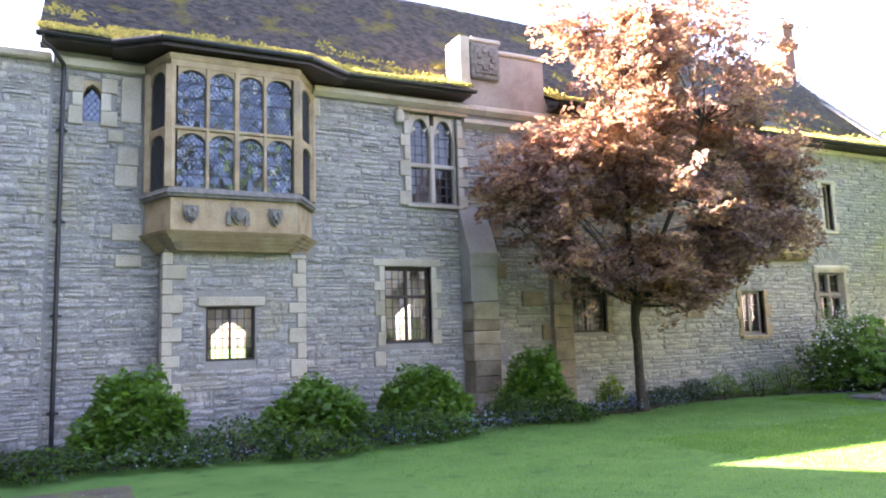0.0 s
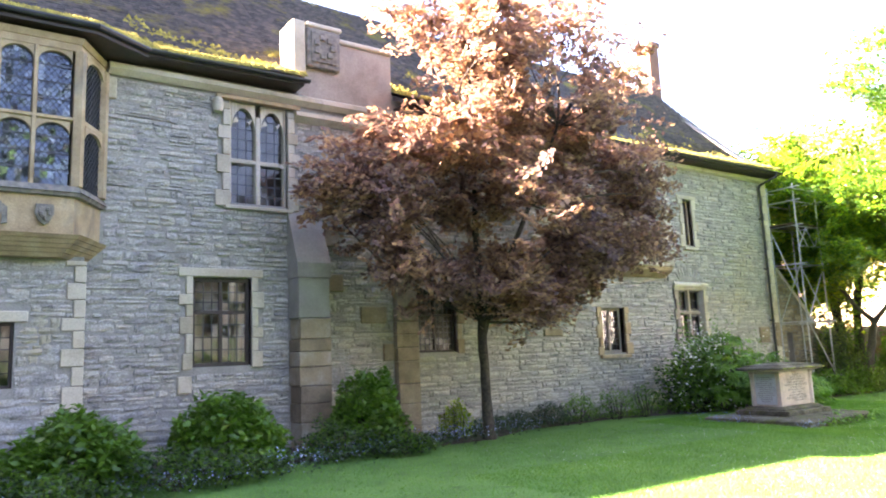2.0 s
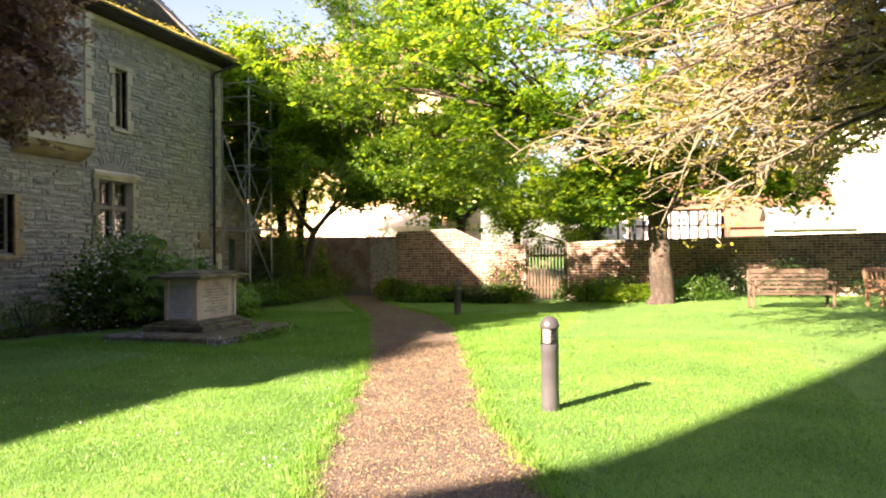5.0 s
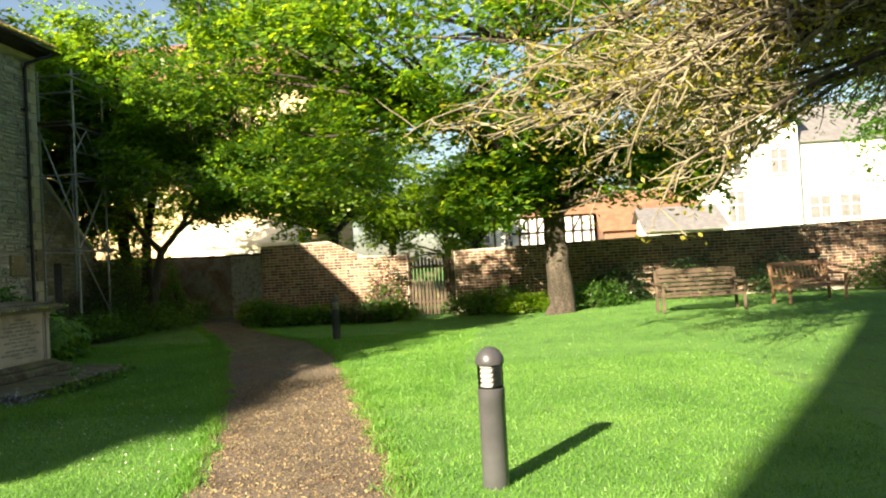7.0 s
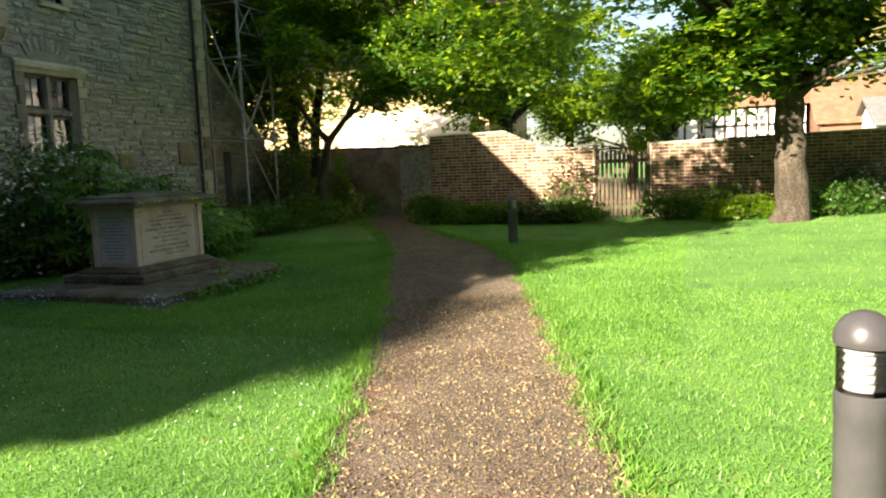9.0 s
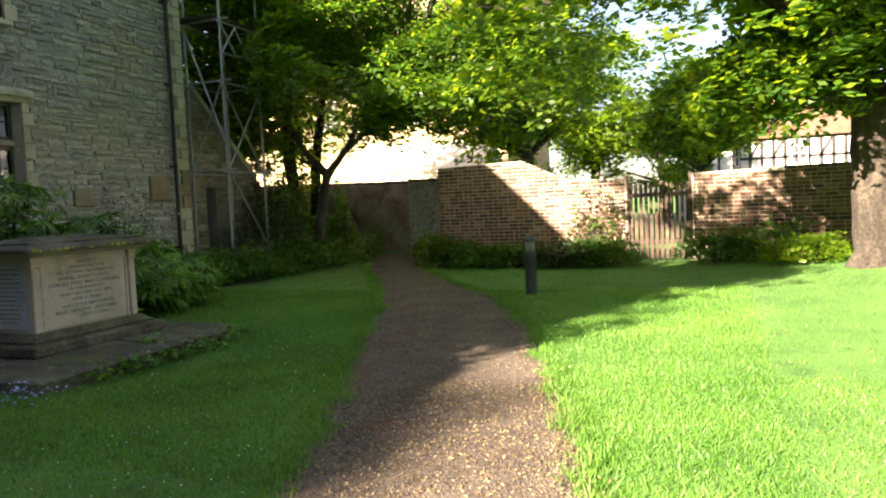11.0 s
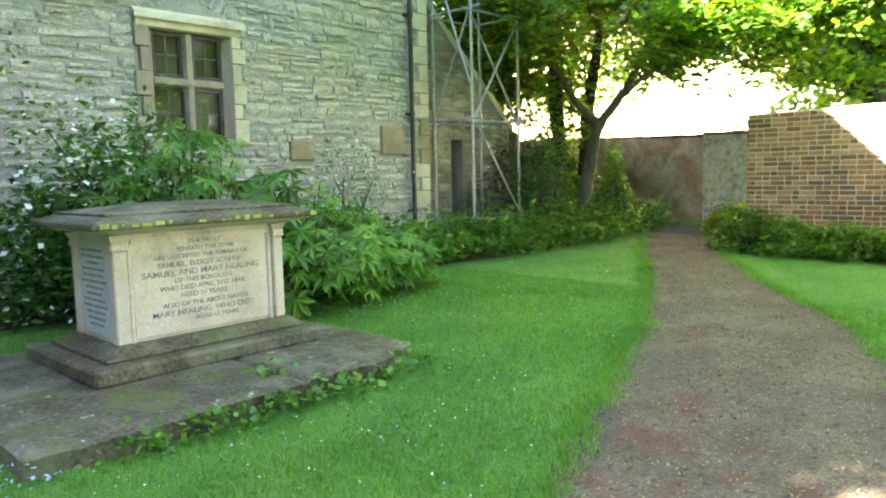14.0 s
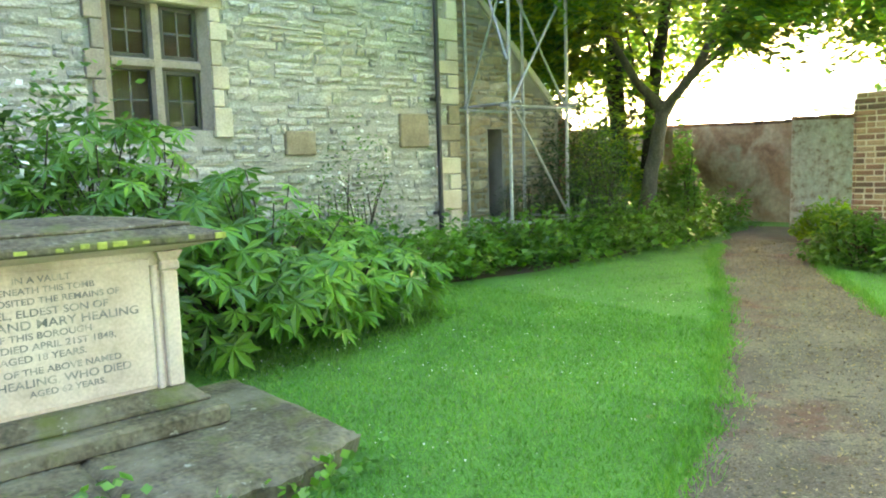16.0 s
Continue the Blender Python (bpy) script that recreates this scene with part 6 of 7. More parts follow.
# purple-leaved plum against the wall
gz = ground_z(12.5, 14.4)
tree("plum_tree", "purple-leaved plum tree with sunlit upper branches", (12.5, 14.4, gz),
     [[(12.55, 14.4, gz - 0.1, 0.13), (12.45, 14.35, 0.9, 0.11), (12.4, 14.3, 2.2, 0.1), (12.2, 14.1, 4.2, 0.07), (12.0, 13.8, 6.5, 0.04)],
      [(12.45, 14.35, 1.9, 0.08), (12.9, 14.3, 3.0, 0.07), (13.8, 14.0, 5.0, 0.05), (14.6, 13.7, 7.0, 0.03)]],
     [((12.2, 13.4, 8.1), (2.6, 1.8, 2.1), 0.2), ((14.4, 13.5, 6.9), (2.8, 1.8, 2.1), 0.19), ((10.6, 13.7, 4.9), (2.2, 1.8, 1.3), 0.12), ((13.0, 13.2, 4.3), (3.2, 2.0, 1.5), 0.13),
      ((9.0, 14.2, 5.0), (1.1, 1.0, 1.0), 0.03), ((16.4, 13.8, 6.0), (1.9, 1.3, 1.8), 0.13), ((10.9, 13.6, 6.5), (1.4, 1.4, 1.0), 0.06), ((12.7, 13.5, 2.9), (2.4, 1.6, 0.7), 0.07), ((15.6, 13.6, 9.2), (2.8, 1.2, 1.1), 0.07), ((10.9, 13.5, 9.0), (1.5, 1.2, 1.0), 0.05), ((15.4, 13.5, 3.7), (2.0, 1.5, 1.3), 0.1), ((10.2, 13.6, 3.3), (1.2, 1.2, 0.8), 0.03), ((14.3, 13.4, 3.1), (1.8, 1.4, 0.8), 0.07), ((16.3, 13.6, 4.3), (1.3, 1.2, 1.0), 0.06)],
     0.125, [L_PLUM], 3700, 38, 5, spread=0.17, limb_r=0.035, limbs=110, inner=0.25, aspect=0.62, gap=0.015, tilt=0.6, ragged=0.4, droop=0.5)

# big tree on the lawn
gz = ground_z(27.8, 1.9)
tree("lawn_tree", "broad green tree with a low spreading crown", (27.8, 1.9, gz),
     [[(27.8, 1.9, gz - 0.1, 0.36), (27.75, 1.95, 1.0, 0.29), (27.7, 2.0, 2.4, 0.27), (27.9, 2.2, 4.0, 0.22), (28.2, 2.4, 7.0, 0.12)],
      [(27.7, 2.0, 2.3, 0.2), (26.6, 3.0, 3.6, 0.14), (25.0, 4.4, 4.6, 0.08)], [(27.7, 2.0, 2.4, 0.2), (28.3, 0.4, 3.7, 0.14), (28.8, -1.8, 4.8, 0.08)]],
     [((27.6, 4.0, 7.2), (5.6, 6.6, 3.6), 0.5), ((25.8, 5.2, 4.6), (3.6, 4.0, 1.3), 0.24), ((27.0, -0.4, 4.3), (3.2, 3.4, 1.1), 0.17), ((29.5, 1.0, 10.5), (4.5, 5.5, 2.8), 0.2), ((24.4, 7.4, 6.0), (2.8, 2.6, 1.9), 0.14),
      ((27.6, 3.4, 3.9), (2.4, 3.0, 0.7), 0.14), ((27.2, 0.2, 3.5), (2.2, 2.4, 0.6), 0.14), ((26.6, -1.2, 2.95), (1.0, 0.9, 0.3), 0.03), ((26.6, 2.4, 2.95), (1.5, 2.4, 0.45), 0.12), ((28.5, -2.6, 7.2), (4.0, 3.8, 2.5), 0.35), ((24.5, 0.8, 4.95), (1.3, 2.8, 0.55), 0.16), ((26.3, 8.5, 4.1), (1.7, 1.3, 0.8), 0.06)],
     0.17, [L_LIME, L_GREEN], 2300, 46, 8, spread=0.3, limb_r=0.08, limbs=100, inner=0.4, gap=0.04)
# forked tree by the far corner
gz = ground_z(32.3, 15.2)
tree("forked_tree", "leaning forked tree with bright leaves over the path's end", (32.3, 15.3, gz),
     [[(32.3, 15.5, gz - 0.1, 0.17), (32.3, 15.3, 1.0, 0.145), (32.3, 15.0, 2.2, 0.13)], [(32.3, 15.0, 2.15, 0.11), (32.2, 15.6, 2.75, 0.09), (31.8, 16.3, 4.2, 0.06)], [(32.3, 15.0, 2.15, 0.11), (32.3, 14.3, 2.9, 0.085), (32.4, 13.5, 4.4, 0.07)],
      [(32.3, 14.4, 2.8, 0.08), (32.6, 13.7, 3.4, 0.06), (33.0, 12.6, 4.6, 0.04)]],
     [((31.8, 14.2, 5.2), (3.2, 2.8, 1.9), 0.26), ((30.6, 13.6, 4.5), (2.2, 2.0, 1.0), 0.12), ((30.9, 12.4, 3.75), (1.7, 1.7, 0.6), 0.16), ((33.2, 11.4, 4.0), (1.6, 1.5, 0.6), 0.1), ((33.2, 12.6, 5.4), (2.4, 2.2, 1.4), 0.16), ((32.8, 11.9, 9.6), (3.8, 3.9, 5.4), 1.0), ((32.4, 11.2, 5.0), (2.6, 2.5, 1.6), 0.18), ((30.4, 15.6, 6.8), (2.0, 1.8, 1.8), 0.1), ((33.0, 10.6, 4.3), (1.8, 2.4, 1.0), 0.14), ((34.0, 8.8, 6.4), (3.0, 2.8, 2.6), 0.3)],
     0.165, [L_LIME, L_GREEN, L_GREEN], 2000, 46, 12, bark=M_BARK_PALE, spread=0.31, limb_r=0.036, limbs=80, inner=0.4, gap=0.03)
# ivy-clad stems behind the scaffold
gz = -0.4
tree("ivy_clad_tree", "ivy-clad tree with several stems behind the scaffold", (34.0, 17.2, gz),
     [[(34.0, 17.3, gz - 0.1, 0.24), (33.9, 17.2, 2.0, 0.2), (33.6, 17.2, 5.0, 0.16), (33.3, 17.0, 8.0, 0.08)], [(34.5, 16.8, gz - 0.1, 0.2), (34.5, 16.7, 2.5, 0.17), (34.7, 16.3, 5.5, 0.12), (34.9, 15.8, 8.0, 0.06)],
      [(33.9, 17.2, 3.6, 0.12), (33.0, 16.6, 5.0, 0.1), (32.0, 16.0, 6.4, 0.06)]],
     [((33.6, 17.0, 7.6), (3.6, 3.2, 3.0), 0.6), ((30.9, 17.6, 8.2), (2.2, 1.5, 2.2), 0.2), ((31.6, 16.3, 4.7), (1.7, 1.4, 1.5), 0.2), ((31.8, 19.8, 5.0), (2.4, 1.6, 2.8), 0.34), ((31.2, 16.6, 6.6), (2.0, 1.6, 2.0), 0.22), ((34.0, 17.2, 3.0), (0.8, 0.7, 2.4), 0.08), ((36.2, 15.4, 6.6), (2.4, 2.4, 2.2), 0.25), ((32.4, 17.8, 4.2), (1.6, 1.2, 1.8), 0.22), ((37.5, 18.0, 5.6), (2.6, 2.6, 2.4), 0.3)],
     0.19, [L_GREEN, L_LIME, L_LIME], 1150, 40, 15, spread=0.36, limb_r=0.06, limbs=50, inner=0.35)
# tall trees beyond the wall
for sd, (x, y, h, r, lab, mats) in enumerate(((39.5, 10.9, 9.0, 2.8, "lime-green tree close behind the brick wall", [L_LIME, L_GREEN]), (51.0, 10.2, 9.0, 3.4, "sunlit green tree beyond the brick wall", [L_LIME]),
                                              (38.0, -24.0, 12.5, 4.0, "broad tree beyond the long wall", [L_GREEN, L_LIME]),
                                              (50.0, 6.8, 5.5, 2.6, "bushy green tree beside the timbered house", [L_LIME]), (47.0, 5.0, 7.0, 2.4, "leafy green tree behind the paling gate", [L_LIME, L_GREEN]), (40.5, -16.0, 12.0, 4.5, "tree at the garden's far end", [L_GREEN]))):
    tree("garden_tree", lab, (x, y, -0.5), [[(x, y, -0.6, 0.3), (x + 0.2, y, h * 0.3, 0.24), (x, y + 0.3, h * 0.75, 0.1)]],
         [((x, y, h * 0.66), (r, r, h * 0.3), 0.7), ((x - r * 0.4, y + r * 0.3, h * 0.45), (r * 0.75, r * 0.75, h * 0.16), 0.25), ((x, y - r * 0.2, h * 0.9), (r * 0.5, r * 0.5, h * 0.12), 0.1)],
         0.24, mats, 1000, 42, 30 + sd, spread=0.42, limb_r=0.07, limbs=40, inner=0.4, gap=0.0)


# unseen trees added on the far side, behind the walk, for the oriel's glass to reflect
for sd, (x, y, h, r) in enumerate(((-2.0, -17.0, 13.0, 4.5), (7.0, -20.0, 15.0, 5.0), (16.0, -18.0, 12.0, 4.5))):
    tree("garden_tree", "unseen leafy tree on the south side, added for reflections", (x, y, -0.3), [[(x, y, -0.5, 0.3), (x + 0.2, y, h * 0.3, 0.24), (x, y + 0.3, h * 0.75, 0.1)]],
         [((x, y, h * 0.62), (r, r, h * 0.34), 1.0)], 0.42, [L_GREEN], 260, 34, 50 + sd, spread=0.6, limb_r=0.07, limbs=20, inner=0.4)
# unseen tall tree added in the west, its thin crown placed to dapple the path
tree("garden_tree", "unseen tall thin-crowned tree added to dapple the path", (-17.5, 28.6, -0.5), [[(-17.5, 28.6, -0.6, 0.4), (-17.4, 28.4, 8.0, 0.3), (-17.4, 27.6, 19.0, 0.12)]],
     [((-20.3, 27.3, 19.4), (1.5, 0.4, 0.3), 0.22), ((-14.3, 27.0, 19.4), (1.7, 0.9, 0.7), 0.5)], 0.24, [L_GREEN], 150, 40, 61, spread=0.36, limb_r=0.06, limbs=24, inner=0.2, gap=0.0)
# bare drooping branches of a tree just coming into leaf
def bare_tree():
    rng, nr = random.Random(77), np.random.default_rng(77)
    bx, by = 17.2, -4.2
    gz = ground_z(bx, by)
    th = thing("bare_tree", "tree with drooping pale bare twigs just coming into leaf", "tree", (bx, by, gz))
    g = Geo()
    g.tube([(bx, by, gz - 0.1), (bx + 0.05, by + 0.05, 1.5), (bx + 0.2, by + 0.2, 3.4), (bx + 0.5, by + 0.5, 5.2), (bx + 0.7, by + 0.8, 7.4)], [0.34, 0.27, 0.24, 0.17, 0.09], 12)
    part("trunk", g, M_BARK, th, smooth=True)
    limbs, twigs, tips = Geo(), Geo(), []
    for i in range(52):
        high = i >= 32
        a = radians(rng.uniform(-25, 125) if high else rng.uniform(25, 112))
        L = rng.uniform(4.0, 7.6)
        z0 = rng.uniform(4.8, 7.2) if high else rng.uniform(2.9, 5.0)
        s = Vector((bx + 0.25 + (0.35 if high else 0), by + 0.25 + (0.45 if high else 0), z0))
        e = s + Vector((math.cos(a) * L, math.sin(a) * L, rng.uniform(0.4, 2.2) if high else rng.uniform(-0.6, 0.9)))
        pp = curve_pts(s, e, rng, 0.06, 9)
        for k, p in enumerate(pp):
            p.z += 0.5 * math.sin(math.pi * k / 8) - 0.55 * (k / 8) ** 2
        r0 = rng.uniform(0.05, 0.085)
        limbs.tube(pp, [r0 * (1 - 0.8 * k / 8) for k in range(9)], 7)
        for k in range(3, 9):
            for _ in range(5):
                d = (pp[k] - pp[k - 1]).normalized()
                side = Vector((-d.y, d.x, 0)) * rng.uniform(-1, 1) + d * rng.uniform(0.2, 0.9) + Vector((0, 0, rng.uniform(-0.75, 0.35)))
                q = pp[k - 1].lerp(pp[k], rng.random())
                l = rng.uniform(0.5, 1.3)
                e2 = q + side.normalized() * l
                t = curve_pts(q, e2, rng, 0.14, 5)
                for j in range(5):
                    t[j].z += 0.16 * l * (j / 4) ** 2
                twigs.tube(t, [0.017, 0.014, 0.011, 0.009, 0.006], 5)
                tips.append(t[-1])
                for _ in range(3):
                    b = t[rng.randint(1, 3)]
                    e3 = b + Vector((rng.uniform(-1, 1), rng.uniform(-1, 1), rng.uniform(-0.5, 0.5))).normalized() * rng.uniform(0.2, 0.55) + Vector(d) * 0.15
                    t3 = curve_pts(b, e3, rng, 0.12, 4)
                    t3[-1].z += 0.06
                    twigs.tube(t3, [0.009, 0.008, 0.006, 0.004], 4)
                    tips.append(t3[-1])
    tagged(part("branching", limbs, M_BARK, th, smooth=True), kind="stuff")
    tagged(part("twig_mass", twigs, M_TWIG, th, "pale sunlit bare twigs", smooth=True), kind="stuff")
    c = np.array([tuple(p) for p in tips])
    c = c[nr.random(len(c)) < 0.6]
    pts = (c[:, None, :] + nr.normal(size=(len(c), 7, 3)) * 0.06).reshape(-1, 3)
    tagged(part("crown", leaves_mesh("crown", pts, 0.07, L_GOLD, nr), None, th, "small young yellow leaves"), kind="stuff")


bare_tree()


# ---- shrubs ----
def shrub(name, label, x, y, rx, ry, h, leaf, mats, n, seed, aspect=0.5, gap=-0.3, group="", lump=0.22, low=0.0):
    """A bush: leaves in a lumpy shell over short stems."""
    nr, rng = np.random.default_rng(seed), random.Random(seed)
    z = ground_z(x, y)
    th = thing(name, label, "shrub", (x, y, z), group=group)
    d = nr.normal(size=(n, 3))
    d /= np.linalg.norm(d, axis=1)[:, None]
    d[:, 2] = np.abs(d[:, 2]) * 1.0 - low
    lum = np.array([1 + lump * noise.noise((v[0] * 2.6 + seed, v[1] * 2.6, v[2] * 2.6)) + lump * 0.5 * noise.noise((v[0] * 7 + seed, v[1] * 7, v[2] * 7)) for v in d])
    rad = (0.5 + 0.5 * nr.random(n) ** 0.45) * lum
    p = d * rad[:, None] * (rx, ry, h * 0.92) + (x, y, z + 0.08)
    p = p[p[:, 2] > z + 0.03]
    for k, m in enumerate(mats):
        me = leaves_mesh("foliage", p[k::len(mats)], leaf, m, nr, 0.15, aspect)
        tagged(part("foliage", me, None, th), kind="stuff")
    g = Geo()
    for i in range(14):
        a = rng.uniform(0, 6.3)
        e = Vector((x + math.cos(a) * rx * 0.75 * rng.random(), y + math.sin(a) * ry * 0.75 * rng.random(), z + h * rng.uniform(0.4, 0.85)))
        g.tube(curve_pts((x + math.cos(a) * 0.1, y + math.sin(a) * 0.1, z - 0.05), e, rng, 0.1, 5), [0.02, 0.017, 0.013, 0.01, 0.006], 5)
    tagged(part("branching", g, M_BARK, th, smooth=True), kind="stuff")
    return th


G1 = "rounded shrubs along the wall"
shrub("rounded_shrub", "round glossy green shrub on bare stems", 0.78, 14.2, 0.98, 0.9, 1.55, 0.15, [L_SHRUB], 5200, 1, group=G1)
shrub("rounded_shrub", "spreading green shrub in the bed", 3.95, 13.7, 1.15, 0.95, 1.2, 0.15, [L_SHRUB], 5200, 2, group=G1)
shrub("rounded_shrub", "dense round green shrub below the window", 6.6, 14.4, 1.08, 0.95, 1.35, 0.15, [L_SHRUB], 5400, 3, group=G1)
shrub("rounded_shrub", "upright round green shrub by the buttress", 9.6, 14.7, 0.85, 0.8, 1.7, 0.15, [L_SHRUB], 4600, 4, group=G1)
shrub("rounded_shrub", "small light green shrub at the plum's foot", 12.05, 15.0, 0.42, 0.4, 0.85, 0.07, [L_LIME], 1500, 5, group=G1)
for i, (x, y, rx, h) in enumerate(((-2.2, 13.3, 1.5, 0.55), (2.4, 12.9, 1.3, 0.6), (5.4, 13.0, 1.3, 0.55), (3.6, 12.5, 0.9, 0.4), (8.7, 14.2, 0.9, 0.7), (6.2, 13.3, 1.0, 0.4), (9.9, 13.9, 0.7, 0.4), (1.2, 13.0, 1.0, 0.4), (-0.6, 13.0, 0.9, 0.4))):
    shrub("ground_cover", "low leafy ground cover in the bed", x, y, rx, 0.8, h, 0.085, [L_GREEN, L_DARK], 2300, 40 + i, lump=0.4, group="ground cover plants")
for i, (x, y, rx, h, m) in enumerate(((15.4, 15.5, 0.6, 0.55, L_DARK), (16.4, 15.4, 0.55, 0.75, L_GREEN), (14.4, 15.6, 0.5, 0.4, L_DARK), (17.6, 15.2, 0.8, 0.8, L_GREEN), (13.4, 15.4, 0.5, 0.35, L_DARK), (18.6, 15.0, 0.8, 0.9, L_GREEN))):
    shrub("bed_plant", "dark leafy clump at the wall's foot", x, y, rx, 0.45, h, 0.1, [m], 1100, 60 + i, aspect=0.25, lump=0.4, group="bed plants")
# white-flowered shrub and dark shrubs behind the tomb
sh = shrub("flowering_shrub", "tall dark shrub with small white flowers behind the tomb", 20.8, 14.6, 1.2, 0.95, 2.6, 0.1, [L_SHRUB, L_GREEN], 4600, 80, lump=0.7)
nr = np.random.default_rng(81)
d = nr.normal(size=(420, 3))
d /= np.linalg.norm(d, axis=1)[:, None]
d[:, 2] = np.abs(d[:, 2])
p = d * (1.25, 0.9, 2.5) * nr.uniform(0.85, 1.08, (420, 1)) + (20.7, 14.6, -0.35)
tagged(part("blossom", leaves_mesh("blossom", p[p[:, 1] < 14.9], 0.075, L_WHITE, nr, 0, 0.9), None, sh, "small white flowers"), kind="stuff")
shrub("dark_shrub", "loose dark green shrub against the wall", 20.4, 14.9, 0.85, 0.8, 1.7, 0.12, [L_GREEN, L_DARK], 2900, 83, lump=0.7)
sh = shrub("flowering_shrub", "airy grey-green shrub with white flowers by the wall", 25.3, 15.7, 0.9, 0.6, 1.9, 0.06, [L_GREEN], 1700, 84, lump=0.5)
p = nr.normal(size=(110, 3)) * (0.55, 0.35, 0.5) + (25.3, 15.6, 1.0)
tagged(part("blossom", leaves_mesh("blossom", p, 0.05, L_WHITE, nr, 0, 0.9), None, sh, "small white flowers"), kind="stuff")


def fatsia(label, x, y, rx, ry, h, n, seed, mats):
    """Large hand-shaped leaves on long stalks."""
    nr, rng = np.random.default_rng(seed), random.Random(seed)
    z = ground_z(x, y)
    th = thing("palmate_shrub", label, "shrub", (x, y, z), group="palmate-leaved shrubs")
    stems, leaf = Geo(), [Geo() for _ in mats]
    for i in range(n):
        a, u = rng.uniform(0, 6.283), rng.random() ** 0.5
        hz = h * (1 - 0.5 * u * u) * rng.uniform(0.3, 1.0) * (1 + 0.22 * noise.noise((x + math.cos(a) * u * 3, y + math.sin(a) * u * 3, seed)))
        tip = Vector((x + math.cos(a) * rx * u, y + math.sin(a) * ry * u, z + max(hz, 0.12)))
        if i % 3 == 0:
            stems.tube(curve_pts((x + math.cos(a) * rx * u * 0.35, y + math.sin(a) * ry * u * 0.35, z + hz * 0.35), tip, rng, 0.08, 4), [0.011, 0.01, 0.008, 0.006], 5)
        R = rng.uniform(0.14, 0.3)
        g = leaf[i % len(mats)]
        out = Vector((math.cos(a), math.sin(a), 0)) * rng.uniform(0.1, 0.8) + Vector((-0.1, -0.4, 0)) + Vector((rng.uniform(-.9, .9), rng.uniform(-.9, .9), 0))
        nrm = (Vector((0, 0, 1)) * rng.uniform(0.3, 1.2) + out * rng.uniform(0.2, 1.0)).normalized()
        ax = (out - nrm * out.dot(nrm)).normalized()
        ay = nrm.cross(ax)
        o = len(g.v)
        g.v.append(tuple(tip))
        lobes_n = 7
        for k in range(lobes_n):
            t = radians(-125 + 250 * k / (lobes_n - 1))
            rr = R * (1.0 - 0.25 * abs(k - 3) / 3)
            dirv = ax * math.cos(t) + ay * math.sin(t)
            sd = -ax * math.sin(t) + ay * math.cos(t)
            m1 = tip + dirv * rr * 0.55
            b = len(g.v)
            g.v += [tuple(m1 + sd * rr * 0.15 - nrm * 0.01), tuple(tip + dirv * rr - nrm * rr * 0.22), tuple(m1 - sd * rr * 0.15 - nrm * 0.01)]
            g.f += [(o, b, b + 1), (o, b + 1, b + 2)]
    for g, m in zip(leaf, mats):
        tagged(part("foliage", g, m, th), kind="stuff")
    tagged(part("branching", stems, M_BARK, th, smooth=True), kind="stuff")
    return th


fatsia("tall palmate-leaved shrub rising behind the tomb", 21.6, 14.3, 1.35, 1.0, 2.3, 560, 91, [L_FATSIA, L_SHRUB])
fatsia("low spreading palmate-leaved shrub beside the tomb", 22.4, 13.3, 1.4, 1.1, 1.5, 620, 92, [L_FATSIA, L_SHRUB])
fatsia("palmate-leaved shrub with lime young leaves", 23.5, 13.4, 1.1, 0.9, 1.05, 330, 93, [L_FATSIA])
for i, (x, y, rx, h, m) in enumerate(((24.6, 14.6, 0.9, 0.8, L_GREEN), (25.8, 14.7, 0.8, 0.7, L_SHRUB), (26.8, 14.8, 0.8, 0.75, L_SHRUB), (27.8, 14.7, 0.8, 0.7, L_GREEN), (28.8, 14.7, 0.8, 0.6, L_SHRUB), (29.7, 14.5, 0.8, 0.7, L_GREEN),
                                      (30.6, 14.5, 0.7, 0.6, L_SHRUB), (31.6, 14.6, 0.8, 0.7, L_GREEN), (33.0, 14.8, 0.9, 0.8, L_SHRUB), (34.4, 15.0, 1.0, 0.8, L_GREEN))):
    shrub("bed_plant", "leafy green border plant at the lawn's edge", x, y, rx, 0.7, h, 0.12, [m], 1500, 100 + i, lump=0.9, group="border plants")
shrub("yew_bush", "dark feathery yew behind the scaffold", 30.8, 16.0, 1.15, 0.8, 3.0, 0.1, [L_DARK], 7500, 120, aspect=0.25, lump=0.35)
shrub("hedge_bush", "leafy bush under the trees", 33.2, 17.3, 1.5, 1.0, 2.4, 0.15, [L_GREEN, L_LIME], 3600, 122, lump=0.4)
shrub("hedge_bush", "low leafy bush behind the forked tree", 35.4, 17.2, 1.4, 1.0, 1.5, 0.15, [L_GREEN, L_SHRUB], 2600, 123, lump=0.4)
shrub("ivy_bush", "ivy spilling over the end of the far wall", 32.9, 14.9, 0.5, 0.35, 2.2, 0.14, [L_GREEN], 1300, 124, lump=0.4)
shrub("hedge_bush", "leafy bush in the gap beside the lean-to", 31.6, 18.6, 1.2, 1.0, 3.2, 0.15, [L_GREEN, L_LIME], 3600, 126, lump=0.4)
shrub("copper_bush", "coppery shrub behind the lean-to", 32.9, 18.9, 1.2, 0.8, 2.6, 0.15, [L_PLUM, L_LIME], 2200, 125, lump=0.4)
shrub("yew_bush", "feathery dark yew beside the scaffold's foot", 30.2, 15.1, 0.85, 0.6, 2.3, 0.1, [L_DARK, L_GREEN], 5200, 127, aspect=0.25, lump=0.7)
shrub("yew_bush", "dark yew bush at the foot of the raking wall", 29.5, 16.3, 0.8, 0.45, 1.5, 0.07, [L_DARK], 2600, 121, aspect=0.22, lump=0.35)
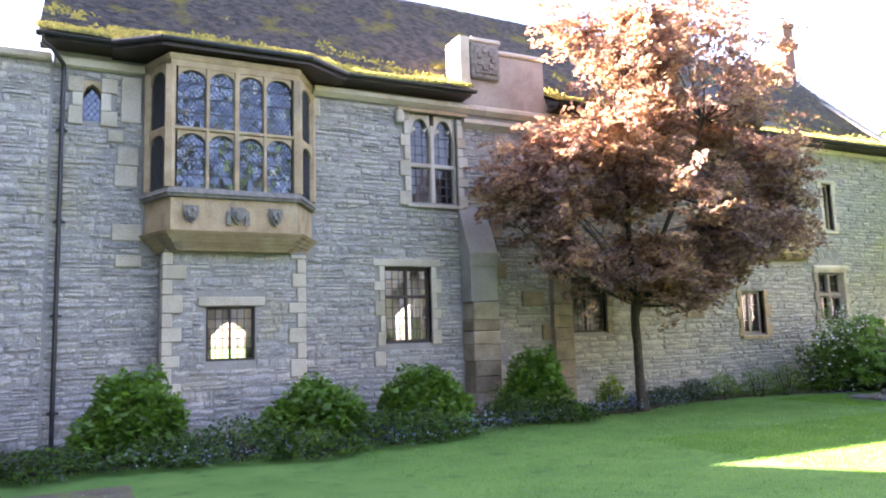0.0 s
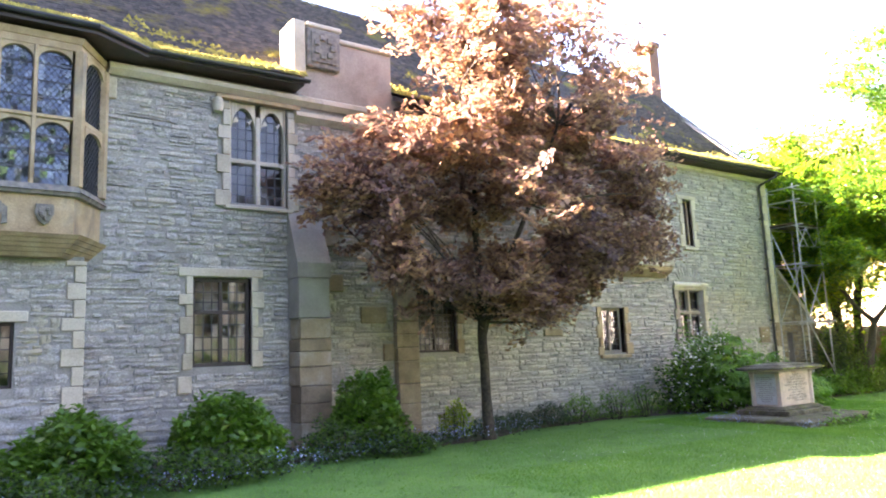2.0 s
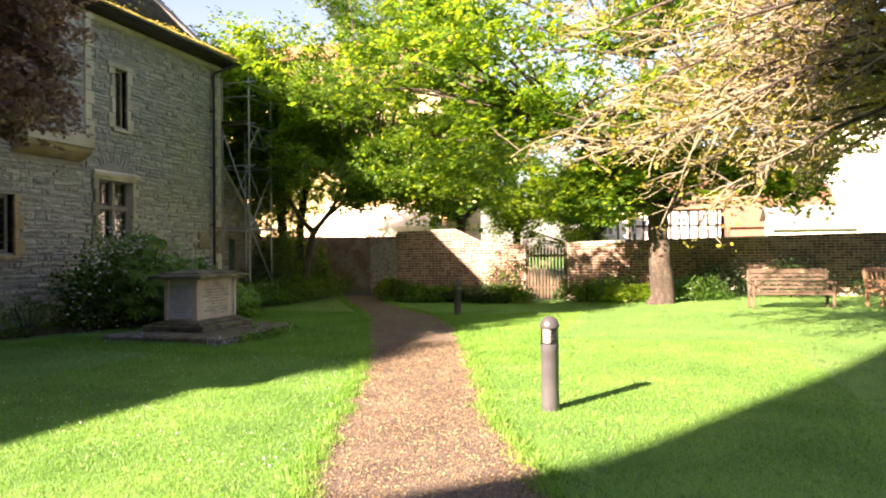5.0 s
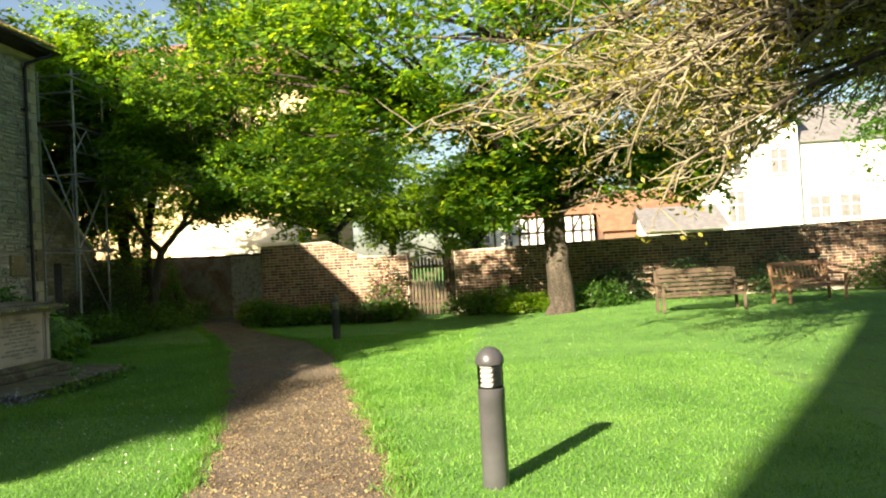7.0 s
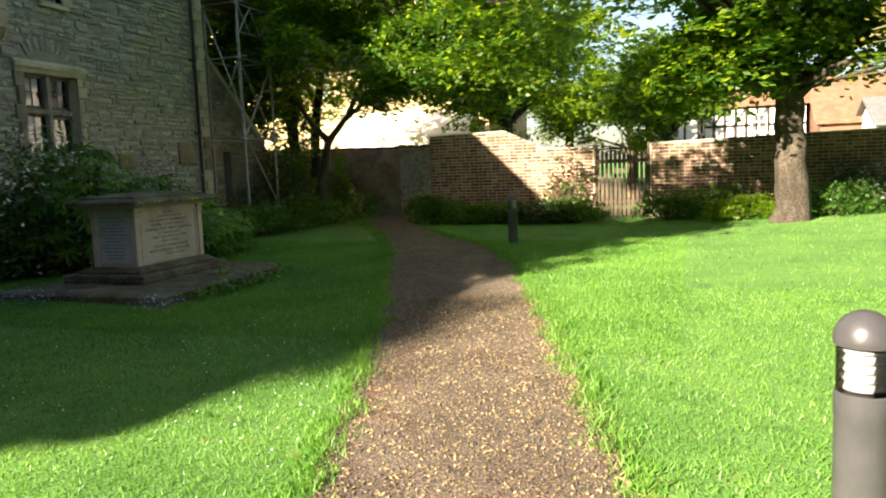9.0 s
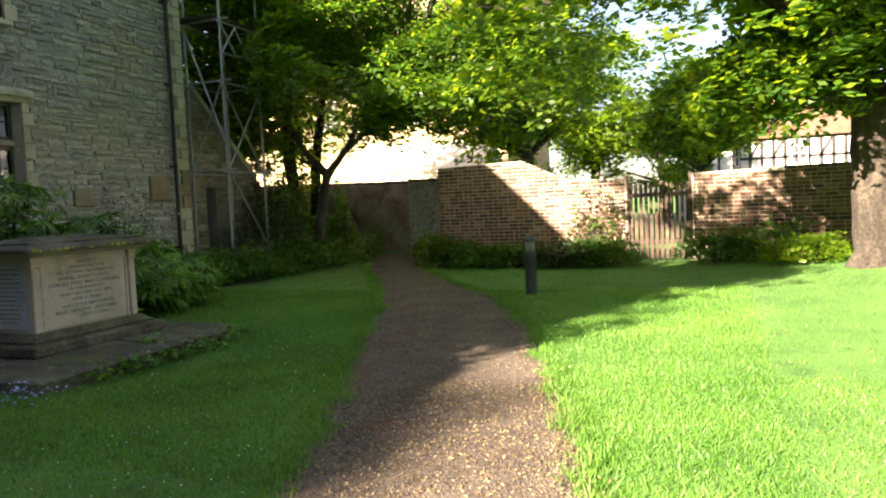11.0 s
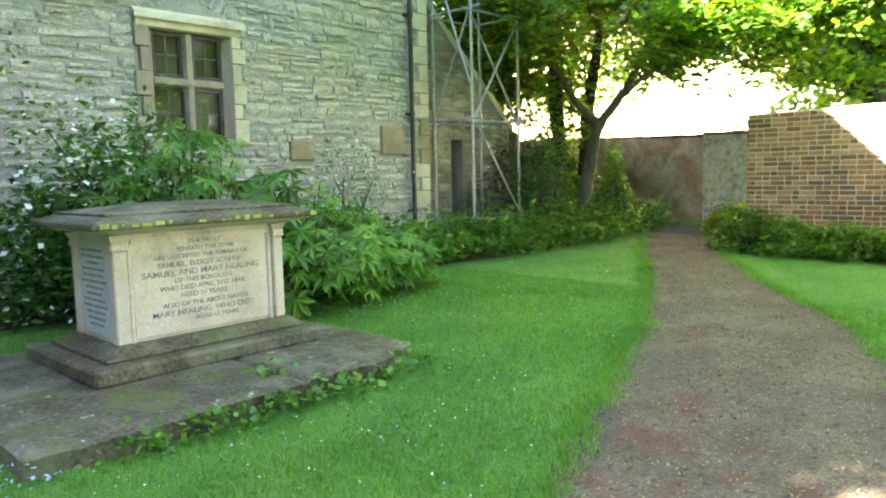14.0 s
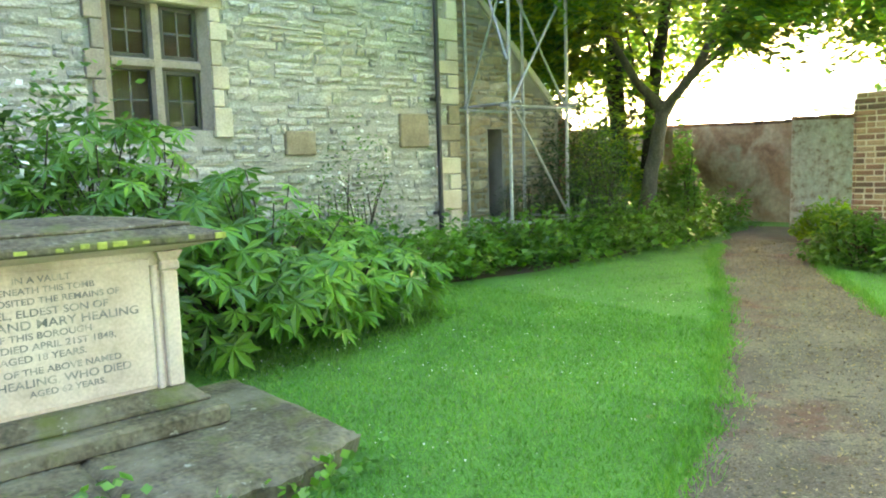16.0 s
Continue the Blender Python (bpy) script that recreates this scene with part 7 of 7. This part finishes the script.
for i, (x, y, rx, h, m) in enumerate(((30.7, 10.9, 0.7, 0.75, L_GREEN), (30.4, 9.9, 0.8, 0.6, L_SHRUB), (30.3, 8.9, 0.9, 0.6, L_GREEN), (30.2, 7.9, 0.9, 0.6, L_DARK), (30.3, 6.9, 0.8, 0.65, L_GREEN), (30.4, 4.4, 0.9, 0.7, L_GREEN), (30.2, 3.2, 0.9, 0.8, L_SHRUB),
                                      (29.0, 2.8, 0.9, 0.55, L_LIME), (28.7, 1.0, 1.0, 0.7, L_GREEN), (30.2, 0.2, 1.0, 1.1, L_DARK), (30.2, -2.0, 1.1, 1.3, L_DARK), (30.3, -4.6, 1.2, 1.2, L_DARK), (30.3, -7.5, 1.3, 1.0, L_GREEN), (33.6, 12.3, 0.7, 0.7, L_LIME))):
    shrub("wall_plant", "leafy plant at the foot of the brick wall", x, y, 0.6, rx, h, 0.11, [m], 1700, 140 + i, lump=0.45, group="plants along the brick wall")
shrub("climber", "sunlit leafy climber on the low brick wall", 30.95, 7.2, 0.3, 0.8, 1.6, 0.13, [L_PLUM, L_GREEN], 900, 170, lump=0.5)


# ---- small plants ----
def ivy(label, pts, seed, size=0.09, n=10):
    nr = np.random.default_rng(seed)
    th = thing("ivy_trail", label, "ivy", pts[0])
    c = np.concatenate([np.array(p) + nr.normal(size=(n, 3)) * (0.1, 0.05, 0.045) for p in pts])
    tagged(part("leaf_trail", leaves_mesh("leaf_trail", c, size, L_FATSIA, nr, 0.2, 0.85), None, th), kind="stuff")


ivy("bright ivy growing along the slab's edge", [(18.9 + 0.11 * i, 10.16 + 0.04 * math.sin(i * 2.1) + 0.012 * max(0, i - 16), -0.44 + 0.06 * math.sin(i * 1.3)) for i in range(25)], 180, 0.062, 17)
ivy("small ivy tuft on the slab", [(20.15, 10.5, -0.28), (20.22, 10.55, -0.25)], 181, 0.07, 14)
nr = np.random.default_rng(190)
c = np.concatenate([np.array((18.2, 10.12, -0.38)) + nr.normal(size=(110, 3)) * (0.16, 0.14, 0.05), np.array((18.1, 12.4, -0.3)) + nr.normal(size=(160, 3)) * (0.16, 0.5, 0.06)])
tagged(part("forget_me_nots", leaves_mesh("forget_me_nots", c, 0.028, L_BLUE, nr, 0, 0.9)), "pale blue forget-me-nots beside the slab", "flowers", kind="stuff")
c = np.concatenate([np.array((x, y, -0.2)) + nr.normal(size=(260, 3)) * (0.7, 0.25, 0.08) for x, y in ((5.4, 12.6), (7.6, 13.4), (9.4, 13.9), (10.9, 14.3), (11.8, 14.5), (13.6, 14.9), (2.0, 12.5))])
tagged(part("forget_me_nots", leaves_mesh("forget_me_nots", c, 0.035, L_BLUE, nr, 0, 0.9)), "drifts of pale blue flowers in the bed", "flowers", kind="stuff")
c = np.concatenate([np.array((x, y, -0.28)) + nr.normal(size=(300, 3)) * (0.6, 0.25, 0.07) for x, y in ((10.9, 14.2), (11.9, 14.4), (9.0, 13.8), (13.4, 14.8), (15, 15.0), (7.4, 13.2))])
tagged(part("low_foliage", leaves_mesh("low_foliage", c, 0.08, L_DARK, nr, 0, 0.5)), "low dark foliage among the flowers", "plants", kind="stuff")

# grass: short blades, denser where one walks past
nr = np.random.default_rng(200)


def blades(name, label, n, xr, yr, h, w, material):
    x, y = nr.uniform(*xr, n), nr.uniform(*yr, n)
    keep = np.ones(n, bool)
    lo = np.interp(x, [p[0] for p in PATH_RIGHT], [p[1] for p in PATH_RIGHT])
    hi = np.interp(x, [p[0] for p in PATH_LEFT], [p[1] for p in PATH_LEFT])
    fr = nr.normal(0, 0.07, n)
    keep &= ~((y > lo + 0.02 + fr) & (y < hi - 0.02 + fr))
    keep &= ~((x > 18.4) & (x < 21.6) & (y > 10.22) & (y < 13.0))
    x, y = x[keep], y[keep]
    z = np.array([ground_z(a, b) for a, b in zip(x, y)])
    th = nr.uniform(0, 2 * np.pi, len(x))
    hh = h * nr.uniform(0.5, 1.3, len(x))
    lean = nr.normal(0, 0.5, (len(x), 2)) * hh[:, None]
    a = np.stack([x - np.cos(th) * w, y - np.sin(th) * w, z], 1)
    b = np.stack([x + np.cos(th) * w, y + np.sin(th) * w, z], 1)
    c = np.stack([x + lean[:, 0], y + lean[:, 1], z + hh], 1)
    v = np.stack([a, b, c], 1).reshape(-1, 3)
    f = np.arange(len(v)).reshape(-1, 3)
    return tagged(new(name, arrays_mesh(name, v, f, material)), label, "grass", kind="stuff")


blades("grass", "short mown grass blades", 160000, (17, 26), (4, 14.2), 0.036, 0.0045, L_GRASS)
blades("grass", "short mown grass blades", 130000, (9, 20), (0, 10.5), 0.03, 0.0045, L_GRASS)
blades("grass", "short mown grass blades", 80000, (4, 31), (-6, 14), 0.035, 0.006, L_GRASS)
# longer tufts fraying the path's edges
n = 26000
x = nr.uniform(8, 32, n)
side = nr.random(n) < 0.5
y = np.where(side, np.interp(x, [p[0] for p in PATH_RIGHT], [p[1] for p in PATH_RIGHT]), np.interp(x, [p[0] for p in PATH_LEFT], [p[1] for p in PATH_LEFT]))
wob = np.array([0.16 * noise.noise((a * 2.2, 5 if b else 15, 1)) + 0.1 * noise.noise((a * 7, 5 if b else 15, 1)) for a, b in zip(x, side)])
y = y + wob + nr.normal(0, 0.07, n)
z = np.array([ground_z(a, b) for a, b in zip(x, y)])
hh, th_ = nr.uniform(0.03, 0.085, n), nr.uniform(0, 6.283, n)
ln = nr.normal(0, 0.5, (n, 2)) * hh[:, None]
v = np.stack([np.stack([x - np.cos(th_) * 0.006, y - np.sin(th_) * 0.006, z], 1), np.stack([x + np.cos(th_) * 0.006, y + np.sin(th_) * 0.006, z], 1), np.stack([x + ln[:, 0], y + ln[:, 1], z + hh], 1)], 1).reshape(-1, 3)
tagged(new("edge_grass", arrays_mesh("edge_grass", v, np.arange(3 * n).reshape(-1, 3), L_GRASS)), "ragged longer grass along the path's edges", "grass", kind="stuff")
# daisies
x, y = nr.uniform(11, 27, 4600), nr.uniform(3.5, 13.5, 4600)
hi = np.interp(x, [p[0] for p in PATH_LEFT], [p[1] for p in PATH_LEFT])
k = (y > hi + 0.15) & ~((x > 18.3) & (x < 21.7) & (y > 10.1)) & (np.array([noise.noise((a * 0.5, b * 0.5, 7)) for a, b in zip(x, y)]) > -0.15)
c = np.stack([x[k], y[k], np.array([ground_z(a, b) + 0.035 for a, b in zip(x[k], y[k])])], 1)
tagged(part("daisies", leaves_mesh("daisies", c, 0.013, L_WHITE, nr, 0, 1.0)), "white daisies scattered in the lawn", "daisies", kind="stuff")
# fallen catkins and grit on the path
n = 85000
x = np.where(nr.random(n) < 0.72, nr.uniform(8, 19.5, n), nr.uniform(19.5, 33, n))
lo, hi = np.interp(x, [p[0] for p in PATH_RIGHT], [p[1] for p in PATH_RIGHT]), np.interp(x, [p[0] for p in PATH_LEFT], [p[1] for p in PATH_LEFT])
t = np.where(nr.random(n) < 0.12, nr.normal(0.02, 0.05, n), nr.random(n))
y = lo + (hi - lo) * t
c = np.stack([x, y, np.array([ground_z(a, b) + 0.012 for a, b in zip(x, y)]) + 0.05 * t * (1 - t)], 1)
tagged(part("path_litter", leaves_mesh("path_litter", c, 0.019, M_LITTER, nr, 0.0, 0.4, spread=0.75)), "fallen catkins, grit and leaves on the path", "litter", kind="stuff")

# ---- masonry pieces ----
def stone_geo(w, h, d, rng, nx=4, nz=3):
    """A rough hewn stone, w by h, about its own centre; its face looks to -y and stands d proud."""
    g = Geo()
    j = min(0.028, h * 0.17)
    skew = rng.uniform(-1, 1) * min(0.02, h * 0.1)
    top = [rng.uniform(-j, j * 0.3) for _ in range(nx + 1)]
    bot = [rng.uniform(-j * 0.3, j) for _ in range(nx + 1)]
    inner = [0.0] + sorted(k / nx + rng.uniform(-0.3, 0.3) / nx for k in range(1, nx)) + [1.0]
    lean_x, lean_z = rng.uniform(-0.012, 0.012), rng.uniform(-0.014, 0.014)
    ends = [[rng.uniform(0, 0.022) for _ in range(nz + 1)] for _ in (0, 1)]
    for k in range(nz + 1):
        c = k / nz
        for i in range(nx + 1):
            t = inner[i]
            rim = (0.016 if k in (0, nz) else 0) + (0.014 if i in (0, nx) else 0)
            x = -w / 2 + w * t + (ends[0][k] if i == 0 else -ends[1][k] if i == nx else 0)
            z = -h / 2 + h * c + (top[i] if k == nz else bot[i] if k == 0 else rng.uniform(-0.1, 0.1) * h) + skew * (2 * t - 1)
            y = -d + rim + rng.uniform(-0.013, 0.013) + lean_x * (2 * t - 1) + lean_z * (2 * c - 1)
            g.v.append((x, y, z))
    m = nx + 1
    for k in range(nz):
        for i in range(nx):
            a = k * m + i
            g.f.append((a, a + 1, a + m + 1, a + m))
    ring = list(range(m)) + [m * k + nx for k in range(1, nz)] + [nz * m + i for i in range(nx, -1, -1)] + [m * k for k in range(nz - 1, 0, -1)]
    o = len(g.v)
    g.v += [(g.v[i][0], 0.03, g.v[i][2]) for i in ring]
    n = len(ring)
    g.f += [(ring[i], o + i, o + (i + 1) % n, ring[(i + 1) % n]) for i in range(n)]
    return g


def free_spans(x0, x1, z0, z1, holes):
    spans = [(x0, x1)]
    for a, b, c, d in holes:
        if min(z1, d) - max(z0, c) > 0.25 * (z1 - z0):
            out = []
            for s, e in spans:
                if b <= s or a >= e:
                    out.append((s, e))
                else:
                    if a > s:
                        out.append((s, a))
                    if b < e:
                        out.append((b, e))
            spans = out
    return [s for s in spans if s[1] - s[0] > 0.07]


def courses(x0, x1, z0, z1, holes, rng, hmin=0.085, hmax=0.21, lmin=0.16, lmax=0.66):
    """Roughly coursed rubble: yields centre and size of each stone."""
    z = z0
    while z < z1 - 0.05:
        h = min(rng.uniform(hmin, hmax), z1 - z)
        for s, e in free_spans(x0, x1, z, z + h, holes):
            x = s
            while x < e - 0.02:
                w = rng.uniform(lmin, lmax) * (0.55 if rng.random() < 0.3 else 1.6 if rng.random() < 0.1 else 1)
                if e - x - w < lmin * 0.7:
                    w = e - x
                wave = 0.045 * noise.noise((x * 0.5, z * 0.9, 4)) + 0.018 * noise.noise((x * 2.1, z * 1.5, 8))
                if rng.random() < 0.3 and h > 0.13:
                    c = rng.uniform(0.38, 0.62)
                    yield x + w / 2, z + h * c / 2 + wave, w - rng.uniform(0.004, 0.018), h * c - 0.012
                    cut = rng.uniform(0.3, 0.7) if w > 0.4 else 1.0
                    yield x + w * cut / 2, z + h * (1 + c) / 2 + wave, w * cut - rng.uniform(0.004, 0.018), h * (1 - c) - 0.01
                    if cut < 1:
                        yield x + w * (1 + cut) / 2, z + h * (1 + c) / 2 + wave, w * (1 - cut) - 0.012, h * (1 - c) - 0.012
                else:
                    yield x + w / 2, z + h / 2 + wave, w - rng.uniform(0.003, 0.018), h - rng.uniform(0.003, 0.018)
                x += w
        z += h


HOLES = []
for key, (a, b, c, d) in OPEN.items():
    if key == "w1":
        continue
    m = {"w2": (0.24, 0.24, 0.02, 0.2), "u1": (0.24, 0.24, 0.14, 0.1), "w5": (0.2, 0.2, 0.1, 0.25), "w3": (0.02, 0.2, 0.04, 0.06), "w4": (0.18, 0.18, 0.14, 0.04), "slit": (0.27, 0.27, 0.1, 0.05), "u2": (0.2, 0.2, 0.14, 0.16),
         "u3": (0.2, 0.2, 0.14, 0.16), "oriel": (0.0, 0.0, 0, 0)}[key]
    HOLES.append((a - m[0], b + m[1], c - m[2], d + m[3]))
HOLES += [(0.98, 4.74, 3.52, 7.6), (1.36, 4.42, -0.7, 3.55), (8.6, 9.38, -0.7, 4.9), (11.3, 11.92, -0.7, 3.4), (19.5, 21.6, 3.72, 7.6), (4.7, 11.4, 7.38, 7.8), (8.7, 11.3, 7.0, 7.3), (11.4, 28, 7.48, 7.8), (-0.75, 1.0, 7.34, 7.8)]
HOLES += BLOCKS
# relieving arch over the cross window
ARCH = []
for i in range(13):
    a = radians(38 + 104 * i / 12)
    ARCH.append((22.88 + 0.95 * math.cos(a), 3.02 + 0.95 * math.sin(a), a))
HOLES.append((22.3, 23.46, 3.6, 4.08))

sr = random.Random(5)
near, rest = [], Geo()
for cx, cz, w, h in courses(-0.75, 28.0, -0.62, 7.72, HOLES, sr):
    d = 0.03 + sr.uniform(-0.02, 0.02)
    if 23.75 < cx < 27.3 and 0.3 < cz < 3.3 and len(near) < 300:
        near.append((cx, cz, w, h, d))
    else:
        g = stone_geo(w, h, d, sr)
        rest.add([(x + cx, y + WALL_Y + 0.03, z + cz) for x, y, z in g.v], g.f)
for cx, cz, w, h in courses(-9.0, -0.78, -0.62, 7.42, [], sr):
    g = stone_geo(w, h, 0.03 + sr.uniform(-0.02, 0.02), sr)
    rest.add([(x + cx, y + WALL_Y + 0.03, z + cz) for x, y, z in g.v], g.f)
for cx, cz, a in ARCH:
    g = stone_geo(0.1, 0.32, 0.035, sr, 2)
    c, s = math.cos(a - math.pi / 2), math.sin(a - math.pi / 2)
    rest.add([(cx + x * c - z * s, y + WALL_Y + 0.03, cz + x * s + z * c) for x, y, z in g.v], g.f)
tagged(part("rubble", rest, M_STONE, wall_south), kind="stuff")
for cx, cz, w, h, d in near:
    ob = part("stone", stone_geo(w, h, d, sr, 4, 2), M_STONE_PIECE, wall_south)
    ob.location = (cx, WALL_Y + 0.03, cz)
for cx, cz, w, h in courses(1.38, 4.4, -0.62, 3.5, BAY_Q + [(2.24, 3.3, 1.17, 2.34), (2.07, 3.5, 2.34, 2.56)], sr):
    s = stone_geo(w, h, 0.03 + sr.uniform(-0.015, 0.015), sr, 4, 2)
    part("stone", s, M_STONE_PIECE, wall_bay).location = (cx, 15.93, cz)
for cx, cz, w, h in courses(19.85, 21.25, 4.37, 7.45, [], sr):
    s = stone_geo(w, h, 0.025 + sr.uniform(-0.012, 0.012), sr, 4, 2)
    ob = part("stone", s, M_STONE_PIECE)
    ob.location = (cx, 15.98, cz)
    ob.parent = bay
    ob.matrix_parent_inverse = Matrix.Translation((-20.6, -16.0, -3.9))
# rubble of the raking wall and gable side
g = Geo()
for cx, cz, w, h in courses(28.06, 31.1, -0.5, 4.7, [(29.1, 29.52, -0.7, 1.86)], sr):
    if cz + h / 2 < 4.95 - (cx + w / 2 - 28.0) * 0.88:
        s = stone_geo(w, h, 0.02 + sr.uniform(-0.01, 0.01), sr)
        g.add([(x + cx, y + 16.8, z + cz) for x, y, z in s.v], s.f)
lean = bpy.data.objects["lean_to"]
tagged(part("rubble", g, M_OCHRE, lean), kind="stuff")


# brick wall: stretchers and headers, course by course
def brick_face(parent, y0, y1, top, sep, rng, count, zmin=-0.3, BW=BW):
    """Bricks on the face at x = BW between y0 < y1; top(y) is the wall's height. The first ones are pieces, the rest one mesh."""
    meshes = {}
    rest, made, z, row = Geo(), 0, zmin, 0
    ch = 0.088
    while z < 2.2:
        y = y0 - (0.12 if row % 2 else 0)
        k = 0
        while y < y1:
            w = 0.13 if (row + k) % 3 == 0 else 0.26
            a, b = max(y, y0), min(y + w, y1)
            if b - a > 0.04 and z + ch <= top((a + b) / 2) + 0.02:
                if abs(b - a - w) < 1e-6 and made < count and sep(y, z):
                    if w not in meshes:
                        meshes[w] = Geo().box(0, 0.01, 0.01, 0.06, w - 0.01, ch - 0.01, 0.008).mesh("brick", M_BRICK)
                    ob = part("brick", meshes[w], None, parent)
                    ob.location = (BW - rng.uniform(0, 0.012), y, z)
                    made += 1
                else:
                    rest.box(BW - rng.uniform(0, 0.012), a + 0.01, z + 0.01, BW + 0.05, b - 0.01, z + ch - 0.01, 0.008)
            y += w
            k += 1
        z += ch
        row += 1
    tagged(part("brickwork", rest, M_BRICK_I, parent), kind="stuff")


def shoulder(y):
    if y > 8.95:
        return 2.12 - 0.06 * (y - 8.95) / 2.2
    if y > 7.85:
        return 1.6 + 0.52 * (y - 7.85) / 1.1
    return 1.54 + 0.06 * (y - 6.42) / 1.43


brick_face(wall_brick, 6.44, 11.14, shoulder, lambda y, z: y > 8.6, sr, 290)
brick_face(wall_brick_long, -14.0, 4.93, lambda y: 1.6 + 0.02 * (4.95 - y), lambda y, z: y > 2.6, sr, 200, -0.1)
# exposed brick end towards the path
g = Geo()
z, row = -0.3, 0
while z < 1.95:
    a = BW
    for w in ((0.15, 0.2) if row % 2 else (0.2, 0.15)):
        g.box(a + 0.006, 11.12, z + 0.006, a + w - 0.006, 11.165 + sr.uniform(0, 0.01), z + 0.082, 0.006)
        a += w
    z += 0.088
    row += 1
tagged(part("end_brickwork", g, M_BRICK_I, wall_brick), kind="stuff")
